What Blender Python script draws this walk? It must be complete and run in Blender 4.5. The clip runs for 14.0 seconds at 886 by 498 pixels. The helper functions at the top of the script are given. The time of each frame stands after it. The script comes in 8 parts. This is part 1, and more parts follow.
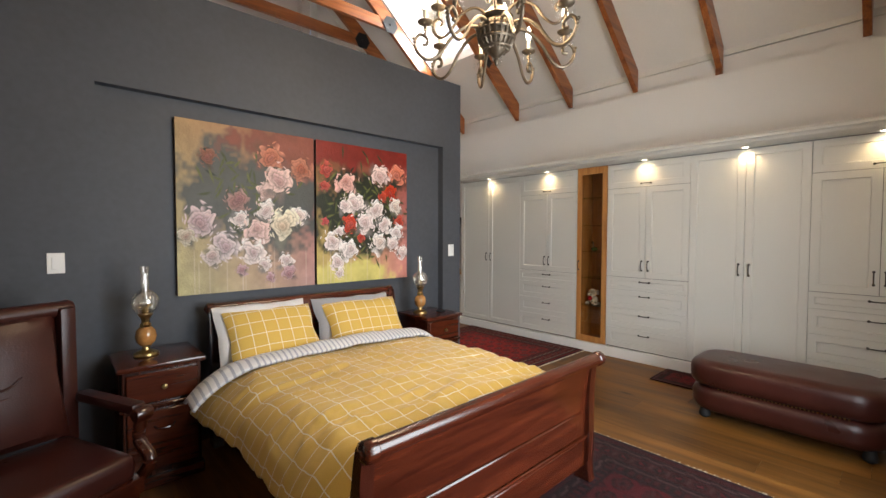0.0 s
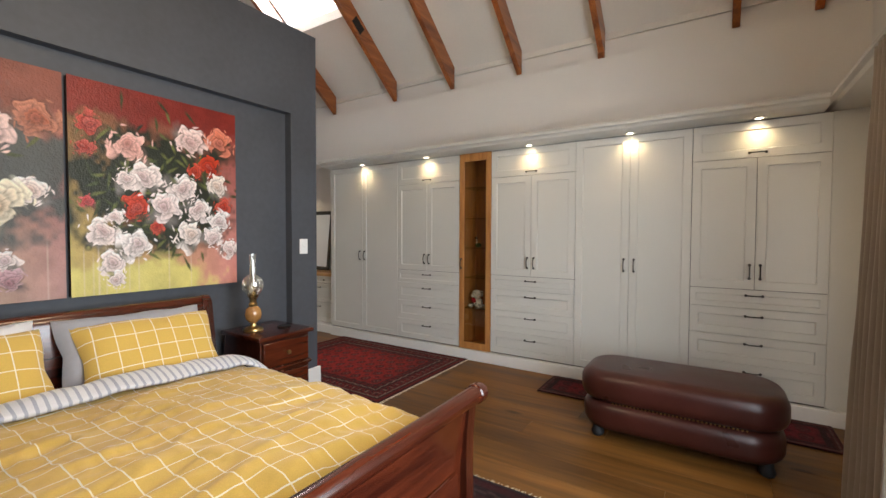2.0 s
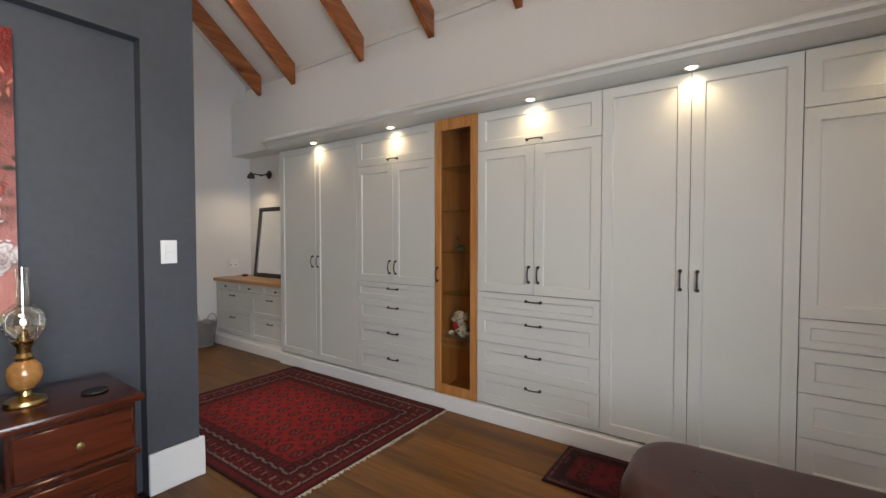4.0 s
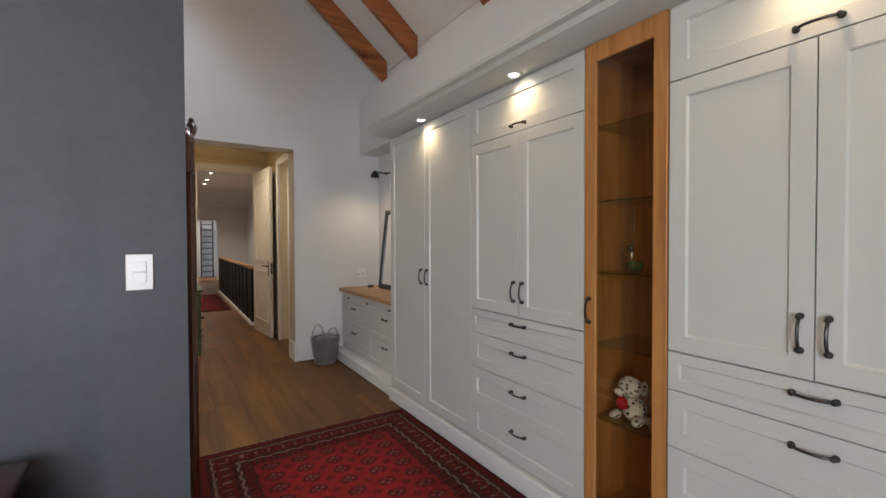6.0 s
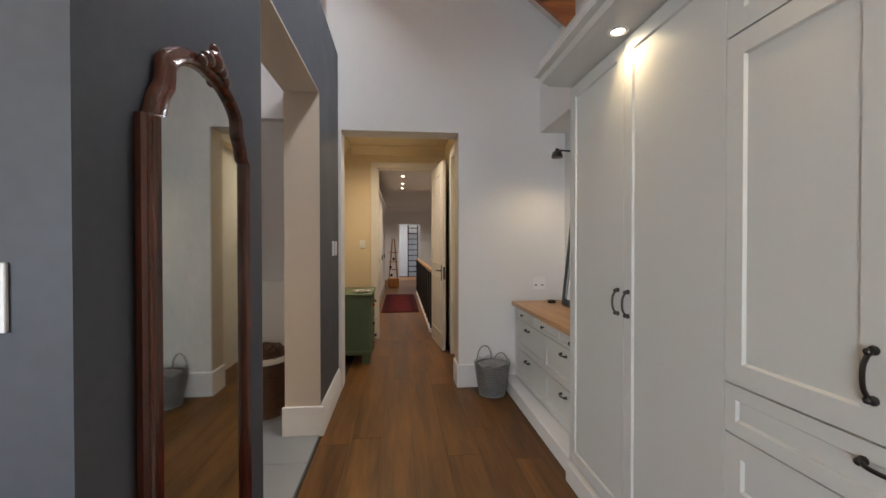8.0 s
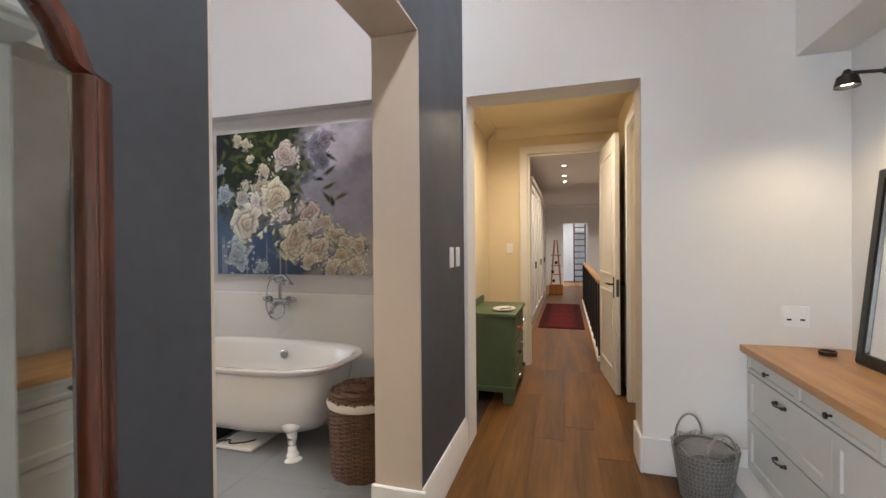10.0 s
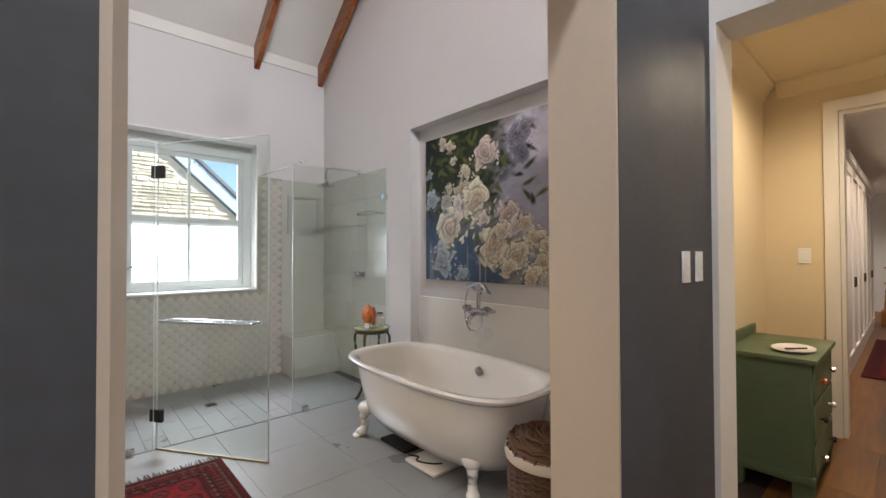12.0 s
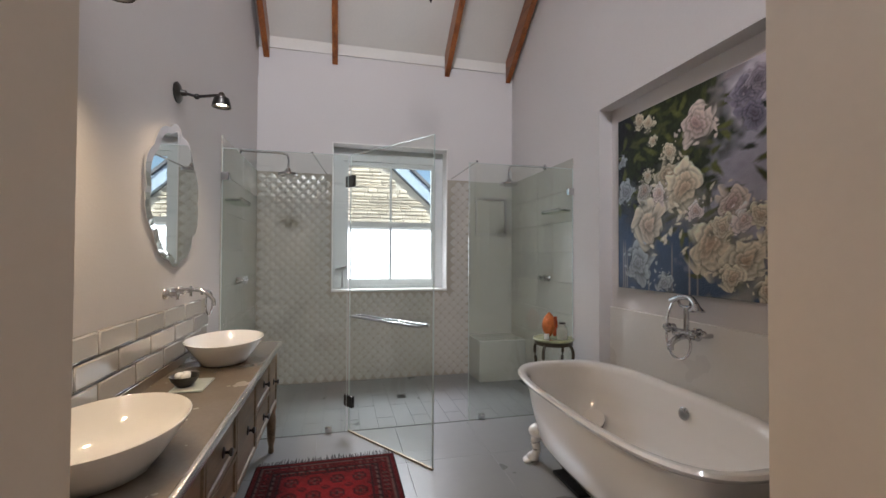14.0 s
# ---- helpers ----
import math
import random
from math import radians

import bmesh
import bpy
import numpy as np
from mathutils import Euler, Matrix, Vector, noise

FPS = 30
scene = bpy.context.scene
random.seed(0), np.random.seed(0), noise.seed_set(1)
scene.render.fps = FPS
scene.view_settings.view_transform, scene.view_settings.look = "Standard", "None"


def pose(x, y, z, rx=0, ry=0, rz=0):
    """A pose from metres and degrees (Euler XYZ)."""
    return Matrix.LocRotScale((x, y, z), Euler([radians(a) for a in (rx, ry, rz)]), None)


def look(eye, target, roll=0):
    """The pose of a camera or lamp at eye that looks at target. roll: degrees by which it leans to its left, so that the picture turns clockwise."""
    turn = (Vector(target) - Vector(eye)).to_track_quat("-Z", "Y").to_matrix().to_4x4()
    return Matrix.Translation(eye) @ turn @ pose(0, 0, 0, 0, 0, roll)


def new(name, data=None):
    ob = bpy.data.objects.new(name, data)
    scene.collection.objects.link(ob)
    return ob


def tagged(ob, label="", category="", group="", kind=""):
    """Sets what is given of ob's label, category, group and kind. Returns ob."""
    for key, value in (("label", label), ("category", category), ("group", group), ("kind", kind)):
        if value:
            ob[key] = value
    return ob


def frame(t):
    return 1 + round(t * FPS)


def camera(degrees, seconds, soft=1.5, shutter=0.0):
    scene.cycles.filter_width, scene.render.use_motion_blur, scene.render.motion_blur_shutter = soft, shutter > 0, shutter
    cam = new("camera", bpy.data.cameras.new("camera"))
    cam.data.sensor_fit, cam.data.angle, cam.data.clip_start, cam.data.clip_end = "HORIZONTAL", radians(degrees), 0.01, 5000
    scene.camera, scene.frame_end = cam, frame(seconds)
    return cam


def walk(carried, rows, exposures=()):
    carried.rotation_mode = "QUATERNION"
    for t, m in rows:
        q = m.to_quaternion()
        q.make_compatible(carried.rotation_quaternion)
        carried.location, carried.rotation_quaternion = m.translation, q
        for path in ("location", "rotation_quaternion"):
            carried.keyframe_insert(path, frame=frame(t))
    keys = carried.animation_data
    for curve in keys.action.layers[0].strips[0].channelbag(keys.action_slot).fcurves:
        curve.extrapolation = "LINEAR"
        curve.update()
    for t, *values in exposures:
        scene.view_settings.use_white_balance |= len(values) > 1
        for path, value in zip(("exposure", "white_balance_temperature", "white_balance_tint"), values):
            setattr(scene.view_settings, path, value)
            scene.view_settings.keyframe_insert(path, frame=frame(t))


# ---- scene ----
cam = camera(92.7, 14.0)
PATH = [
    (0, (0.939, 0.773, 1.449), (2.293, 2.243, 1.378), 0.1),
    (0.5, (1.074, 0.831, 1.429), (2.519, 2.213, 1.364), 0.1),
    (1, (1.245, 0.909, 1.417), (2.779, 2.19, 1.35), 0.2),
    (1.5, (1.462, 1.032, 1.39), (3.086, 2.196, 1.325), 0.2),
    (2, (1.729, 1.142, 1.369), (3.408, 2.226, 1.306), 0.2),
    (2.5, (2.071, 1.226, 1.354), (3.768, 2.282, 1.292), 0.2),
    (2.7, (2.196, 1.258, 1.355), (3.896, 2.31, 1.294), 0.2),
    (4.8, (3.576, 1.806, 1.352), (5.067, 3.137, 1.304), -0.1),
    (5, (3.681, 1.869, 1.349), (5.117, 3.26, 1.304), -0.1),
    (5.5, (3.944, 2.025, 1.369), (5.218, 3.566, 1.33), -0.2),
    (6, (4.177, 2.256, 1.379), (5.26, 3.937, 1.342), -0.2),
    (6.5, (4.38, 2.487, 1.374), (5.236, 4.294, 1.342), -0.1),
    (7, (4.558, 2.709, 1.369), (5.168, 4.613, 1.343), -0.2),
    (7.5, (4.705, 2.959, 1.364), (5.1, 4.92, 1.342), -0.1),
    (10, (4.931, 4.404, 1.405), (4.366, 6.323, 1.391), -0.5),
    (10.5, (4.931, 4.601, 1.396), (4.128, 6.433, 1.394), -0.5),
    (11, (4.903, 4.785, 1.393), (3.86, 6.492, 1.401), -0.6),
    (11.5, (4.869, 4.953, 1.386), (3.594, 6.494, 1.408), -0.4),
    (12, (4.852, 5.068, 1.385), (3.365, 6.405, 1.415), -0.2),
    (12.5, (4.816, 5.188, 1.394), (3.145, 6.286, 1.421), -0.2),
    (13, (4.755, 5.296, 1.393), (2.96, 6.178, 1.426), -0.0),
    (13.5, (4.701, 5.393, 1.397), (2.817, 6.062, 1.429), 0.1),
    (14, (4.674, 5.497, 1.398), (2.731, 5.969, 1.432), 0.3),
]

walk(cam, [(t, look(eye, target, roll)) for t, eye, target, roll in PATH], [(0.0, 0.2, 6350, 10), (2.5, 0.15, 6150, 10), (5.0, 0.12, 5850, 10), (7.5, 0.2, 5900, 10), (10.0, 0.88, 5850, 10), (11.0, 0.75, 5950, 11), (12.5, 0.64, 6050, 12), (14.0, 0.25, 6050, 14)])

# ---- world and light ----
world = bpy.data.worlds.new("world")
scene.world = world
world.use_nodes = True
wn = world.node_tree
sky = wn.nodes.new("ShaderNodeTexSky")
sky.sky_type = "NISHITA"
sky.sun_disc = False
sky.sun_elevation, sky.sun_rotation = radians(42), radians(60)
wn.nodes["Background"].inputs["Strength"].default_value = 0.15
wn.links.new(sky.outputs[0], wn.nodes["Background"].inputs["Color"])


def lamp(name, kind, m, power, color=(1, 1, 1), **kw):
    data = bpy.data.lights.new(name, kind)
    data.energy, data.color = power, color
    if kind == "AREA":
        data.shape, data.size, data.size_y = "RECTANGLE", kw["size"], kw["size_y"]
        data.spread = radians(kw.get("spread", 180))
    if kind == "SUN":
        data.angle = radians(kw["angle"])
    if kind == "SPOT":
        data.spot_size, data.spot_blend, data.shadow_soft_size = radians(kw["cone"]), kw["blend"], kw["soft"]
    if kind == "POINT":
        data.shadow_soft_size = kw["soft"]
    ob = new(name, data)
    ob.matrix_world = m
    return ob


lamp("sun", "SUN", look((0, 0, 0), (-0.75, -0.35, -0.75)), 5.0, (1.0, 0.95, 0.87), angle=0.5)
# daylight that the sky sends in by the bedroom's glass doors and the windows
lamp("bedroom_window_light", "AREA", look((2.8, 0.26, 1.35), (3.5, 4, 0.8)), 88, (0.92, 0.97, 1.0), size=1.7, size_y=1.9, spread=158)
lamp("bathroom_window_light", "AREA", look((-1.75, 6.06, 3.6), (0.4, 6.06, 1.2)), 260, (0.97, 0.98, 1.0), size=1.6, size_y=1.2)
lamp("dormer_light", "AREA", look((5.72, 5.42, 4.56), (5.0, 5.42, 3.85)), 160, (1.0, 1.0, 1.0), size=0.85, size_y=0.75)

# ---- materials ----
def nodes(name):
    m = bpy.data.materials.new(name)
    m.use_nodes = True
    t = m.node_tree
    return m, t, t.nodes["Principled BSDF"]


def node(t, kind, **inputs):
    n = t.nodes.new(kind)
    for k, v in inputs.items():
        key = k.replace("_", " ")
        if isinstance(v, bpy.types.NodeSocket):
            t.links.new(v, n.inputs[key])
        else:
            n.inputs[key].default_value = v
    return n


def coords(t, scale=(1, 1, 1), source="Object"):
    c = t.nodes.new("ShaderNodeTexCoord")
    mp = t.nodes.new("ShaderNodeMapping")
    mp.inputs["Scale"].default_value = scale
    t.links.new(c.outputs[source], mp.inputs["Vector"])
    return mp.outputs[0]


def ramp(t, fac, stops):
    r = t.nodes.new("ShaderNodeValToRGB")
    el = r.color_ramp.elements
    while len(el) < len(stops):
        el.new(0.5)
    for e, (pos, col) in zip(el, stops):
        e.position, e.color = pos, (*col, 1)
    t.links.new(fac, r.inputs[0])
    return r.outputs[0]


def tone(c, k):
    return tuple(min(1, v * k) for v in c)


def surface(name, base, rough=0.5, metal=0.0, var=0.12, big=1.5, fine=40, bump=0.05, coat=0.0, stretch=(1, 1, 1), spec=0.5, sheen=0.0, rnd=0.0):
    """A plain surface with stains at one scale and grain at another."""
    m, t, b = nodes(name)
    v = coords(t, stretch)
    if rnd:
        own = t.nodes.new("ShaderNodeObjectInfo")
        shift = t.nodes.new("ShaderNodeVectorMath")
        shift.operation = "MULTIPLY_ADD"
        t.links.new(own.outputs["Random"], shift.inputs[0])
        shift.inputs[1].default_value = (37, 53, 19)
        t.links.new(v, shift.inputs[2])
        v = shift.outputs[0]
    n1 = node(t, "ShaderNodeTexNoise", Vector=v, Scale=big, Detail=4)
    n2 = node(t, "ShaderNodeTexNoise", Vector=v, Scale=fine, Detail=3)
    mix = node(t, "ShaderNodeMath", Value=0.5)
    mix.operation = "ADD"
    t.links.new(n1.outputs[0], mix.inputs[0])
    sc = t.nodes.new("ShaderNodeMath")
    sc.operation = "MULTIPLY_ADD"
    t.links.new(n2.outputs[0], sc.inputs[0])
    sc.inputs[1].default_value, sc.inputs[2].default_value = 0.5, -0.25
    t.links.new(sc.outputs[0], mix.inputs[1])
    col = ramp(t, mix.outputs[0], [(0.25, tone(base, 1 - var)), (0.75, tone(base, 1 + var))])
    if rnd:
        oi = t.nodes.new("ShaderNodeObjectInfo")
        hsv = node(t, "ShaderNodeHueSaturation", Color=col)
        mr = t.nodes.new("ShaderNodeMapRange")
        t.links.new(oi.outputs["Random"], mr.inputs[0])
        mr.inputs[3].default_value, mr.inputs[4].default_value = 1 - rnd, 1 + rnd
        t.links.new(mr.outputs[0], hsv.inputs["Value"])
        col = hsv.outputs[0]
    t.links.new(col, b.inputs["Base Color"])
    rr = t.nodes.new("ShaderNodeMapRange")
    t.links.new(n1.outputs[0], rr.inputs[0])
    rr.inputs[1].default_value, rr.inputs[2].default_value = 0.3, 0.7
    rr.inputs[3].default_value, rr.inputs[4].default_value = max(0.02, rough * 0.85), min(1, rough * 1.15)
    t.links.new(rr.outputs[0], b.inputs["Roughness"])
    b.inputs["Metallic"].default_value = metal
    b.inputs["Coat Weight"].default_value = coat
    b.inputs["Coat Roughness"].default_value = 0.12
    b.inputs["Specular IOR Level"].default_value = spec
    b.inputs["Sheen Weight"].default_value = sheen
    if bump:
        bp = node(t, "ShaderNodeBump", Strength=bump, Distance=0.01, Height=n2.outputs[0])
        t.links.new(bp.outputs[0], b.inputs["Normal"])
    return m


def wood(name, dark, light, rough=0.35, axis=1, scale=1.0, coat=0.0, rnd=0.0, knots=True, bump=0.06, spec=0.5):
    """Grain drawn out along one axis, with dark streaks and a few knots."""
    m, t, b = nodes(name)
    st = [9 * scale] * 3
    st[axis] = 0.7 * scale
    c = t.nodes.new("ShaderNodeTexCoord")
    vec = c.outputs["Object"]
    if rnd:
        oi = t.nodes.new("ShaderNodeObjectInfo")
        off = t.nodes.new("ShaderNodeVectorMath")
        off.operation = "MULTIPLY_ADD"
        t.links.new(oi.outputs["Random"], off.inputs[0])
        off.inputs[1].default_value = (7, 13, 5)
        t.links.new(vec, off.inputs[2])
        vec = off.outputs[0]
    mp = t.nodes.new("ShaderNodeMapping")
    mp.inputs["Scale"].default_value = st
    t.links.new(vec, mp.inputs["Vector"])
    n1 = node(t, "ShaderNodeTexNoise", Vector=mp.outputs[0], Scale=1.6, Detail=5, Distortion=0.6)
    n2 = node(t, "ShaderNodeTexNoise", Vector=mp.outputs[0], Scale=9, Detail=3)
    add = t.nodes.new("ShaderNodeMath")
    add.operation = "MULTIPLY_ADD"
    t.links.new(n2.outputs[0], add.inputs[0])
    add.inputs[1].default_value = 0.35
    t.links.new(n1.outputs[0], add.inputs[2])
    col = ramp(t, add.outputs[0], [(0.45, dark), (0.68, tuple((p + q) / 2 for p, q in zip(dark, light))), (0.9, light)])
    if knots:
        mk = t.nodes.new("ShaderNodeMapping")
        ks = [3.2, 3.2, 3.2]
        ks[axis] = 1.1
        mk.inputs["Scale"].default_value = ks
        t.links.new(vec, mk.inputs["Vector"])
        vo = node(t, "ShaderNodeTexVoronoi", Vector=mk.outputs[0], Scale=1.0)
        kf = ramp(t, vo.outputs["Distance"], [(0.03, (0.25, 0.22, 0.2)), (0.10, (1, 1, 1))])
        mul = t.nodes.new("ShaderNodeMix")
        mul.data_type, mul.blend_type = "RGBA", "MULTIPLY"
        mul.inputs[0].default_value = 1.0
        t.links.new(col, mul.inputs[6])
        t.links.new(kf, mul.inputs[7])
        col = mul.outputs[2]
    if rnd:
        hsv = node(t, "ShaderNodeHueSaturation", Color=col)
        mr = t.nodes.new("ShaderNodeMapRange")
        t.links.new(oi.outputs["Random"], mr.inputs[0])
        mr.inputs[3].default_value, mr.inputs[4].default_value = 1 - rnd, 1 + rnd
        t.links.new(mr.outputs[0], hsv.inputs["Value"])
        col = hsv.outputs[0]
    t.links.new(col, b.inputs["Base Color"])
    rr = t.nodes.new("ShaderNodeMapRange")
    t.links.new(n1.outputs[0], rr.inputs[0])
    rr.inputs[3].default_value, rr.inputs[4].default_value = rough * 0.8, rough * 1.25
    t.links.new(rr.outputs[0], b.inputs["Roughness"])
    b.inputs["Specular IOR Level"].default_value = spec
    b.inputs["Coat Weight"].default_value = coat
    b.inputs["Coat Roughness"].default_value = 0.15
    bp = node(t, "ShaderNodeBump", Strength=bump, Distance=0.01, Height=n2.outputs[0])
    t.links.new(bp.outputs[0], b.inputs["Normal"])
    return m


def painted(name, rough=0.6, attribute="paint", bump=0.15, fine=220, sheen=0.0, spec=0.4, fleck=0.25):
    """Colours woven or brushed into a sheet, held in its colour attribute."""
    m, t, b = nodes(name)
    a = t.nodes.new("ShaderNodeAttribute")
    a.attribute_name = attribute
    n = node(t, "ShaderNodeTexNoise", Vector=coords(t), Scale=fine, Detail=2)
    hsv = node(t, "ShaderNodeHueSaturation", Color=a.outputs["Color"])
    mr = t.nodes.new("ShaderNodeMapRange")
    t.links.new(n.outputs[0], mr.inputs[0])
    mr.inputs[3].default_value, mr.inputs[4].default_value = 1 - fleck, 1 + fleck
    t.links.new(mr.outputs[0], hsv.inputs["Value"])
    t.links.new(hsv.outputs[0], b.inputs["Base Color"])
    b.inputs["Roughness"].default_value = rough
    b.inputs["Sheen Weight"].default_value = sheen
    b.inputs["Specular IOR Level"].default_value = spec
    bp = node(t, "ShaderNodeBump", Strength=bump, Distance=0.01, Height=n.outputs[0])
    t.links.new(bp.outputs[0], b.inputs["Normal"])
    return m


def glass(name, tint=(1, 1, 1), rough=0.0, thin=True, amount=0.035):
    """A thin clear sheet: mostly seen through, with a gloss that grows at a slant."""
    m, t, b = nodes(name)
    out = t.nodes["Material Output"]
    tr = node(t, "ShaderNodeBsdfTransparent", Color=(*tint, 1))
    gl = node(t, "ShaderNodeBsdfGlossy", Roughness=rough, Color=(1, 1, 1, 1))
    lw = node(t, "ShaderNodeLayerWeight", Blend=0.5)
    pw = t.nodes.new("ShaderNodeMath")
    pw.operation = "POWER"
    t.links.new(lw.outputs["Facing"], pw.inputs[0])
    pw.inputs[1].default_value = 5.0
    fr = t.nodes.new("ShaderNodeMath")
    fr.operation = "MULTIPLY_ADD"
    t.links.new(pw.outputs[0], fr.inputs[0])
    fr.inputs[1].default_value, fr.inputs[2].default_value = 0.85, amount
    mx = t.nodes.new("ShaderNodeMixShader")
    t.links.new(fr.outputs[0], mx.inputs[0])
    t.links.new(tr.outputs[0], mx.inputs[1])
    t.links.new(gl.outputs[0], mx.inputs[2])
    t.links.new(mx.outputs[0], out.inputs[0])
    return m


def glow(name, color, strength):
    m, t, b = nodes(name)
    b.inputs["Base Color"].default_value = (*color, 1)
    b.inputs["Emission Color"].default_value = (*color, 1)
    b.inputs["Emission Strength"].default_value = strength
    return m


M_WHITE = surface("white_wall_paint", (0.74, 0.72, 0.69), 0.75, var=0.025, big=0.8, fine=90, bump=0.05)
M_BATHWALL = surface("pale_plaster", (0.63, 0.595, 0.58), 0.7, var=0.03, big=0.9, fine=90, bump=0.05)
M_GREY = surface("grey_wall_paint", (0.057, 0.061, 0.072), 0.62, var=0.16, big=2.0, fine=26, bump=0.05)
M_BEIGE = surface("beige_reveal_paint", (0.56, 0.48, 0.39), 0.65, var=0.03, bump=0.04)
M_YELLOW = surface("cream_hall_paint", (0.72, 0.60, 0.40), 0.7, var=0.03, bump=0.04)
M_CEIL = surface("ceiling_board", (0.74, 0.71, 0.66), 0.8, var=0.03, bump=0.03)
M_TRIM = surface("white_gloss_trim", (0.76, 0.74, 0.71), 0.4, var=0.02, bump=0.02)
M_CAB = surface("pale_grey_cabinet_paint", (0.60, 0.59, 0.55), 0.42, var=0.02, fine=70, bump=0.02)
M_GAP = surface("dark_gap", (0.03, 0.028, 0.025), 0.8, var=0.1)
M_RAFT = wood("rafter_wood", (0.14, 0.035, 0.008), (0.42, 0.14, 0.035), 0.35, axis=0, scale=0.8, coat=0.25, rnd=0.15)
M_FLOOR = wood("oak_plank", (0.054, 0.022, 0.005), (0.178, 0.078, 0.017), 0.42, axis=1, scale=0.5, rnd=0.2, spec=0.22)
M_OAK = wood("oak_frame_wood", (0.34, 0.135, 0.034), (0.54, 0.255, 0.075), 0.4, axis=2, scale=1.2, knots=False)
M_OAKTOP = wood("oak_worktop_wood", (0.38, 0.19, 0.07), (0.56, 0.32, 0.13), 0.4, axis=1, scale=1.0, knots=False)
M_MAHOG = wood("mahogany", (0.026, 0.005, 0.002), (0.095, 0.018, 0.006), 0.22, axis=0, scale=1.3, coat=0.5, knots=False, bump=0.02)
M_MAHOGZ = wood("mahogany_upright", (0.020, 0.004, 0.002), (0.066, 0.013, 0.005), 0.25, axis=2, scale=1.3, coat=0.5, knots=False, bump=0.02)
M_LEATHER = surface("brown_leather", (0.040, 0.010, 0.007), 0.32, var=0.3, big=4, fine=160, bump=0.09, spec=0.34)
M_STEEL = surface("dark_pewter", (0.075, 0.070, 0.066), 0.35, metal=1.0, var=0.2, fine=60, bump=0.03)
M_CHROME = surface("chrome", (0.62, 0.62, 0.63), 0.09, metal=1.0, var=0.03, bump=0.0)
M_MIRROR = surface("mirror_silver", (0.90, 0.91, 0.90), 0.015, metal=1.0, var=0.005, bump=0.0)
M_GLASS = glass("clear_glass", (0.97, 0.985, 0.975))
M_SMOKE = glass("brownish_glass", (0.80, 0.74, 0.62))
M_SWITCH = surface("white_plastic", (0.80, 0.79, 0.77), 0.35, var=0.01, bump=0.0)
M_STONE_TILE = surface("grey_floor_tile", (0.215, 0.216, 0.216), 0.32, var=0.05, big=2.2, fine=14, bump=0.0, rnd=0.03)
M_GROUT = surface("grout", (0.12, 0.12, 0.12), 0.85)
M_ENAMEL = surface("white_enamel", (0.82, 0.80, 0.78), 0.1, var=0.01, bump=0.0, coat=0.5)
M_GREEN = surface("green_furniture_paint", (0.085, 0.115, 0.055), 0.5, var=0.12, big=4, fine=40, bump=0.05)
M_BLACK = surface("black_metal", (0.012, 0.012, 0.013), 0.55, var=0.2, spec=0.25)
M_DOWN = glow("downlight_bulb", (1.0, 0.86, 0.62), 14)

# ---- helpers for building ----
def thing(name, at, label, category, group="", kind=""):
    ob = new(name)
    ob.location = at
    bpy.context.view_layer.update()
    return tagged(ob, label, category, group, kind)


def smooth_by(me, angle=40):
    me.set_sharp_from_angle(angle=radians(angle))


def finish(name, bm, material, smooth=True):
    me = bpy.data.meshes.new(name)
    bmesh.ops.recalc_face_normals(bm, faces=bm.faces[:])
    bm.to_mesh(me)
    bm.free()
    for mm in (material if isinstance(material, (list, tuple)) else [material]):
        me.materials.append(mm)
    if smooth:
        me.polygons.foreach_set("use_smooth", [True] * len(me.polygons))
        smooth_by(me)
    return me


def part(name, bm, material, parent, label="", smooth=True):
    """One mesh object under a thing or a part; the bmesh is in world metres."""
    me = bm if isinstance(bm, bpy.types.Mesh) else finish(name, bm, material, smooth)
    ob = new(name, me)
    ob.parent = parent
    m = Matrix.Identity(4)
    p = parent
    while p is not None:
        m = p.matrix_parent_inverse @ p.matrix_basis @ m
        p = p.parent
    ob.matrix_parent_inverse = m.inverted()
    return tagged(ob, label)


def solo(name, bm, material, label, category, group="", kind="", smooth=True):
    ob = new(name, finish(name, bm, material, smooth))
    return tagged(ob, label, category, group, kind)


def box(x0, x1, y0, y1, z0, z1, bevel=0.0, seg=1, bm=None):
    out = bm or bmesh.new()
    b = bmesh.new()
    bmesh.ops.create_cube(b, size=1, matrix=Matrix.LocRotScale(((x0 + x1) / 2, (y0 + y1) / 2, (z0 + z1) / 2), None, (abs(x1 - x0), abs(y1 - y0), abs(z1 - z0))))
    if bevel:
        bmesh.ops.bevel(b, geom=b.edges[:], offset=bevel, segments=seg, affect="EDGES", profile=0.6)
    return join(out, b)


def join(out, b, m=None):
    if m is not None:
        bmesh.ops.transform(b, matrix=m, verts=b.verts[:])
    table = {v: out.verts.new(v.co) for v in b.verts}
    for f in b.faces:
        nf = out.faces.new([table[v] for v in f.verts])
        nf.material_index = f.material_index
    b.free()
    return out


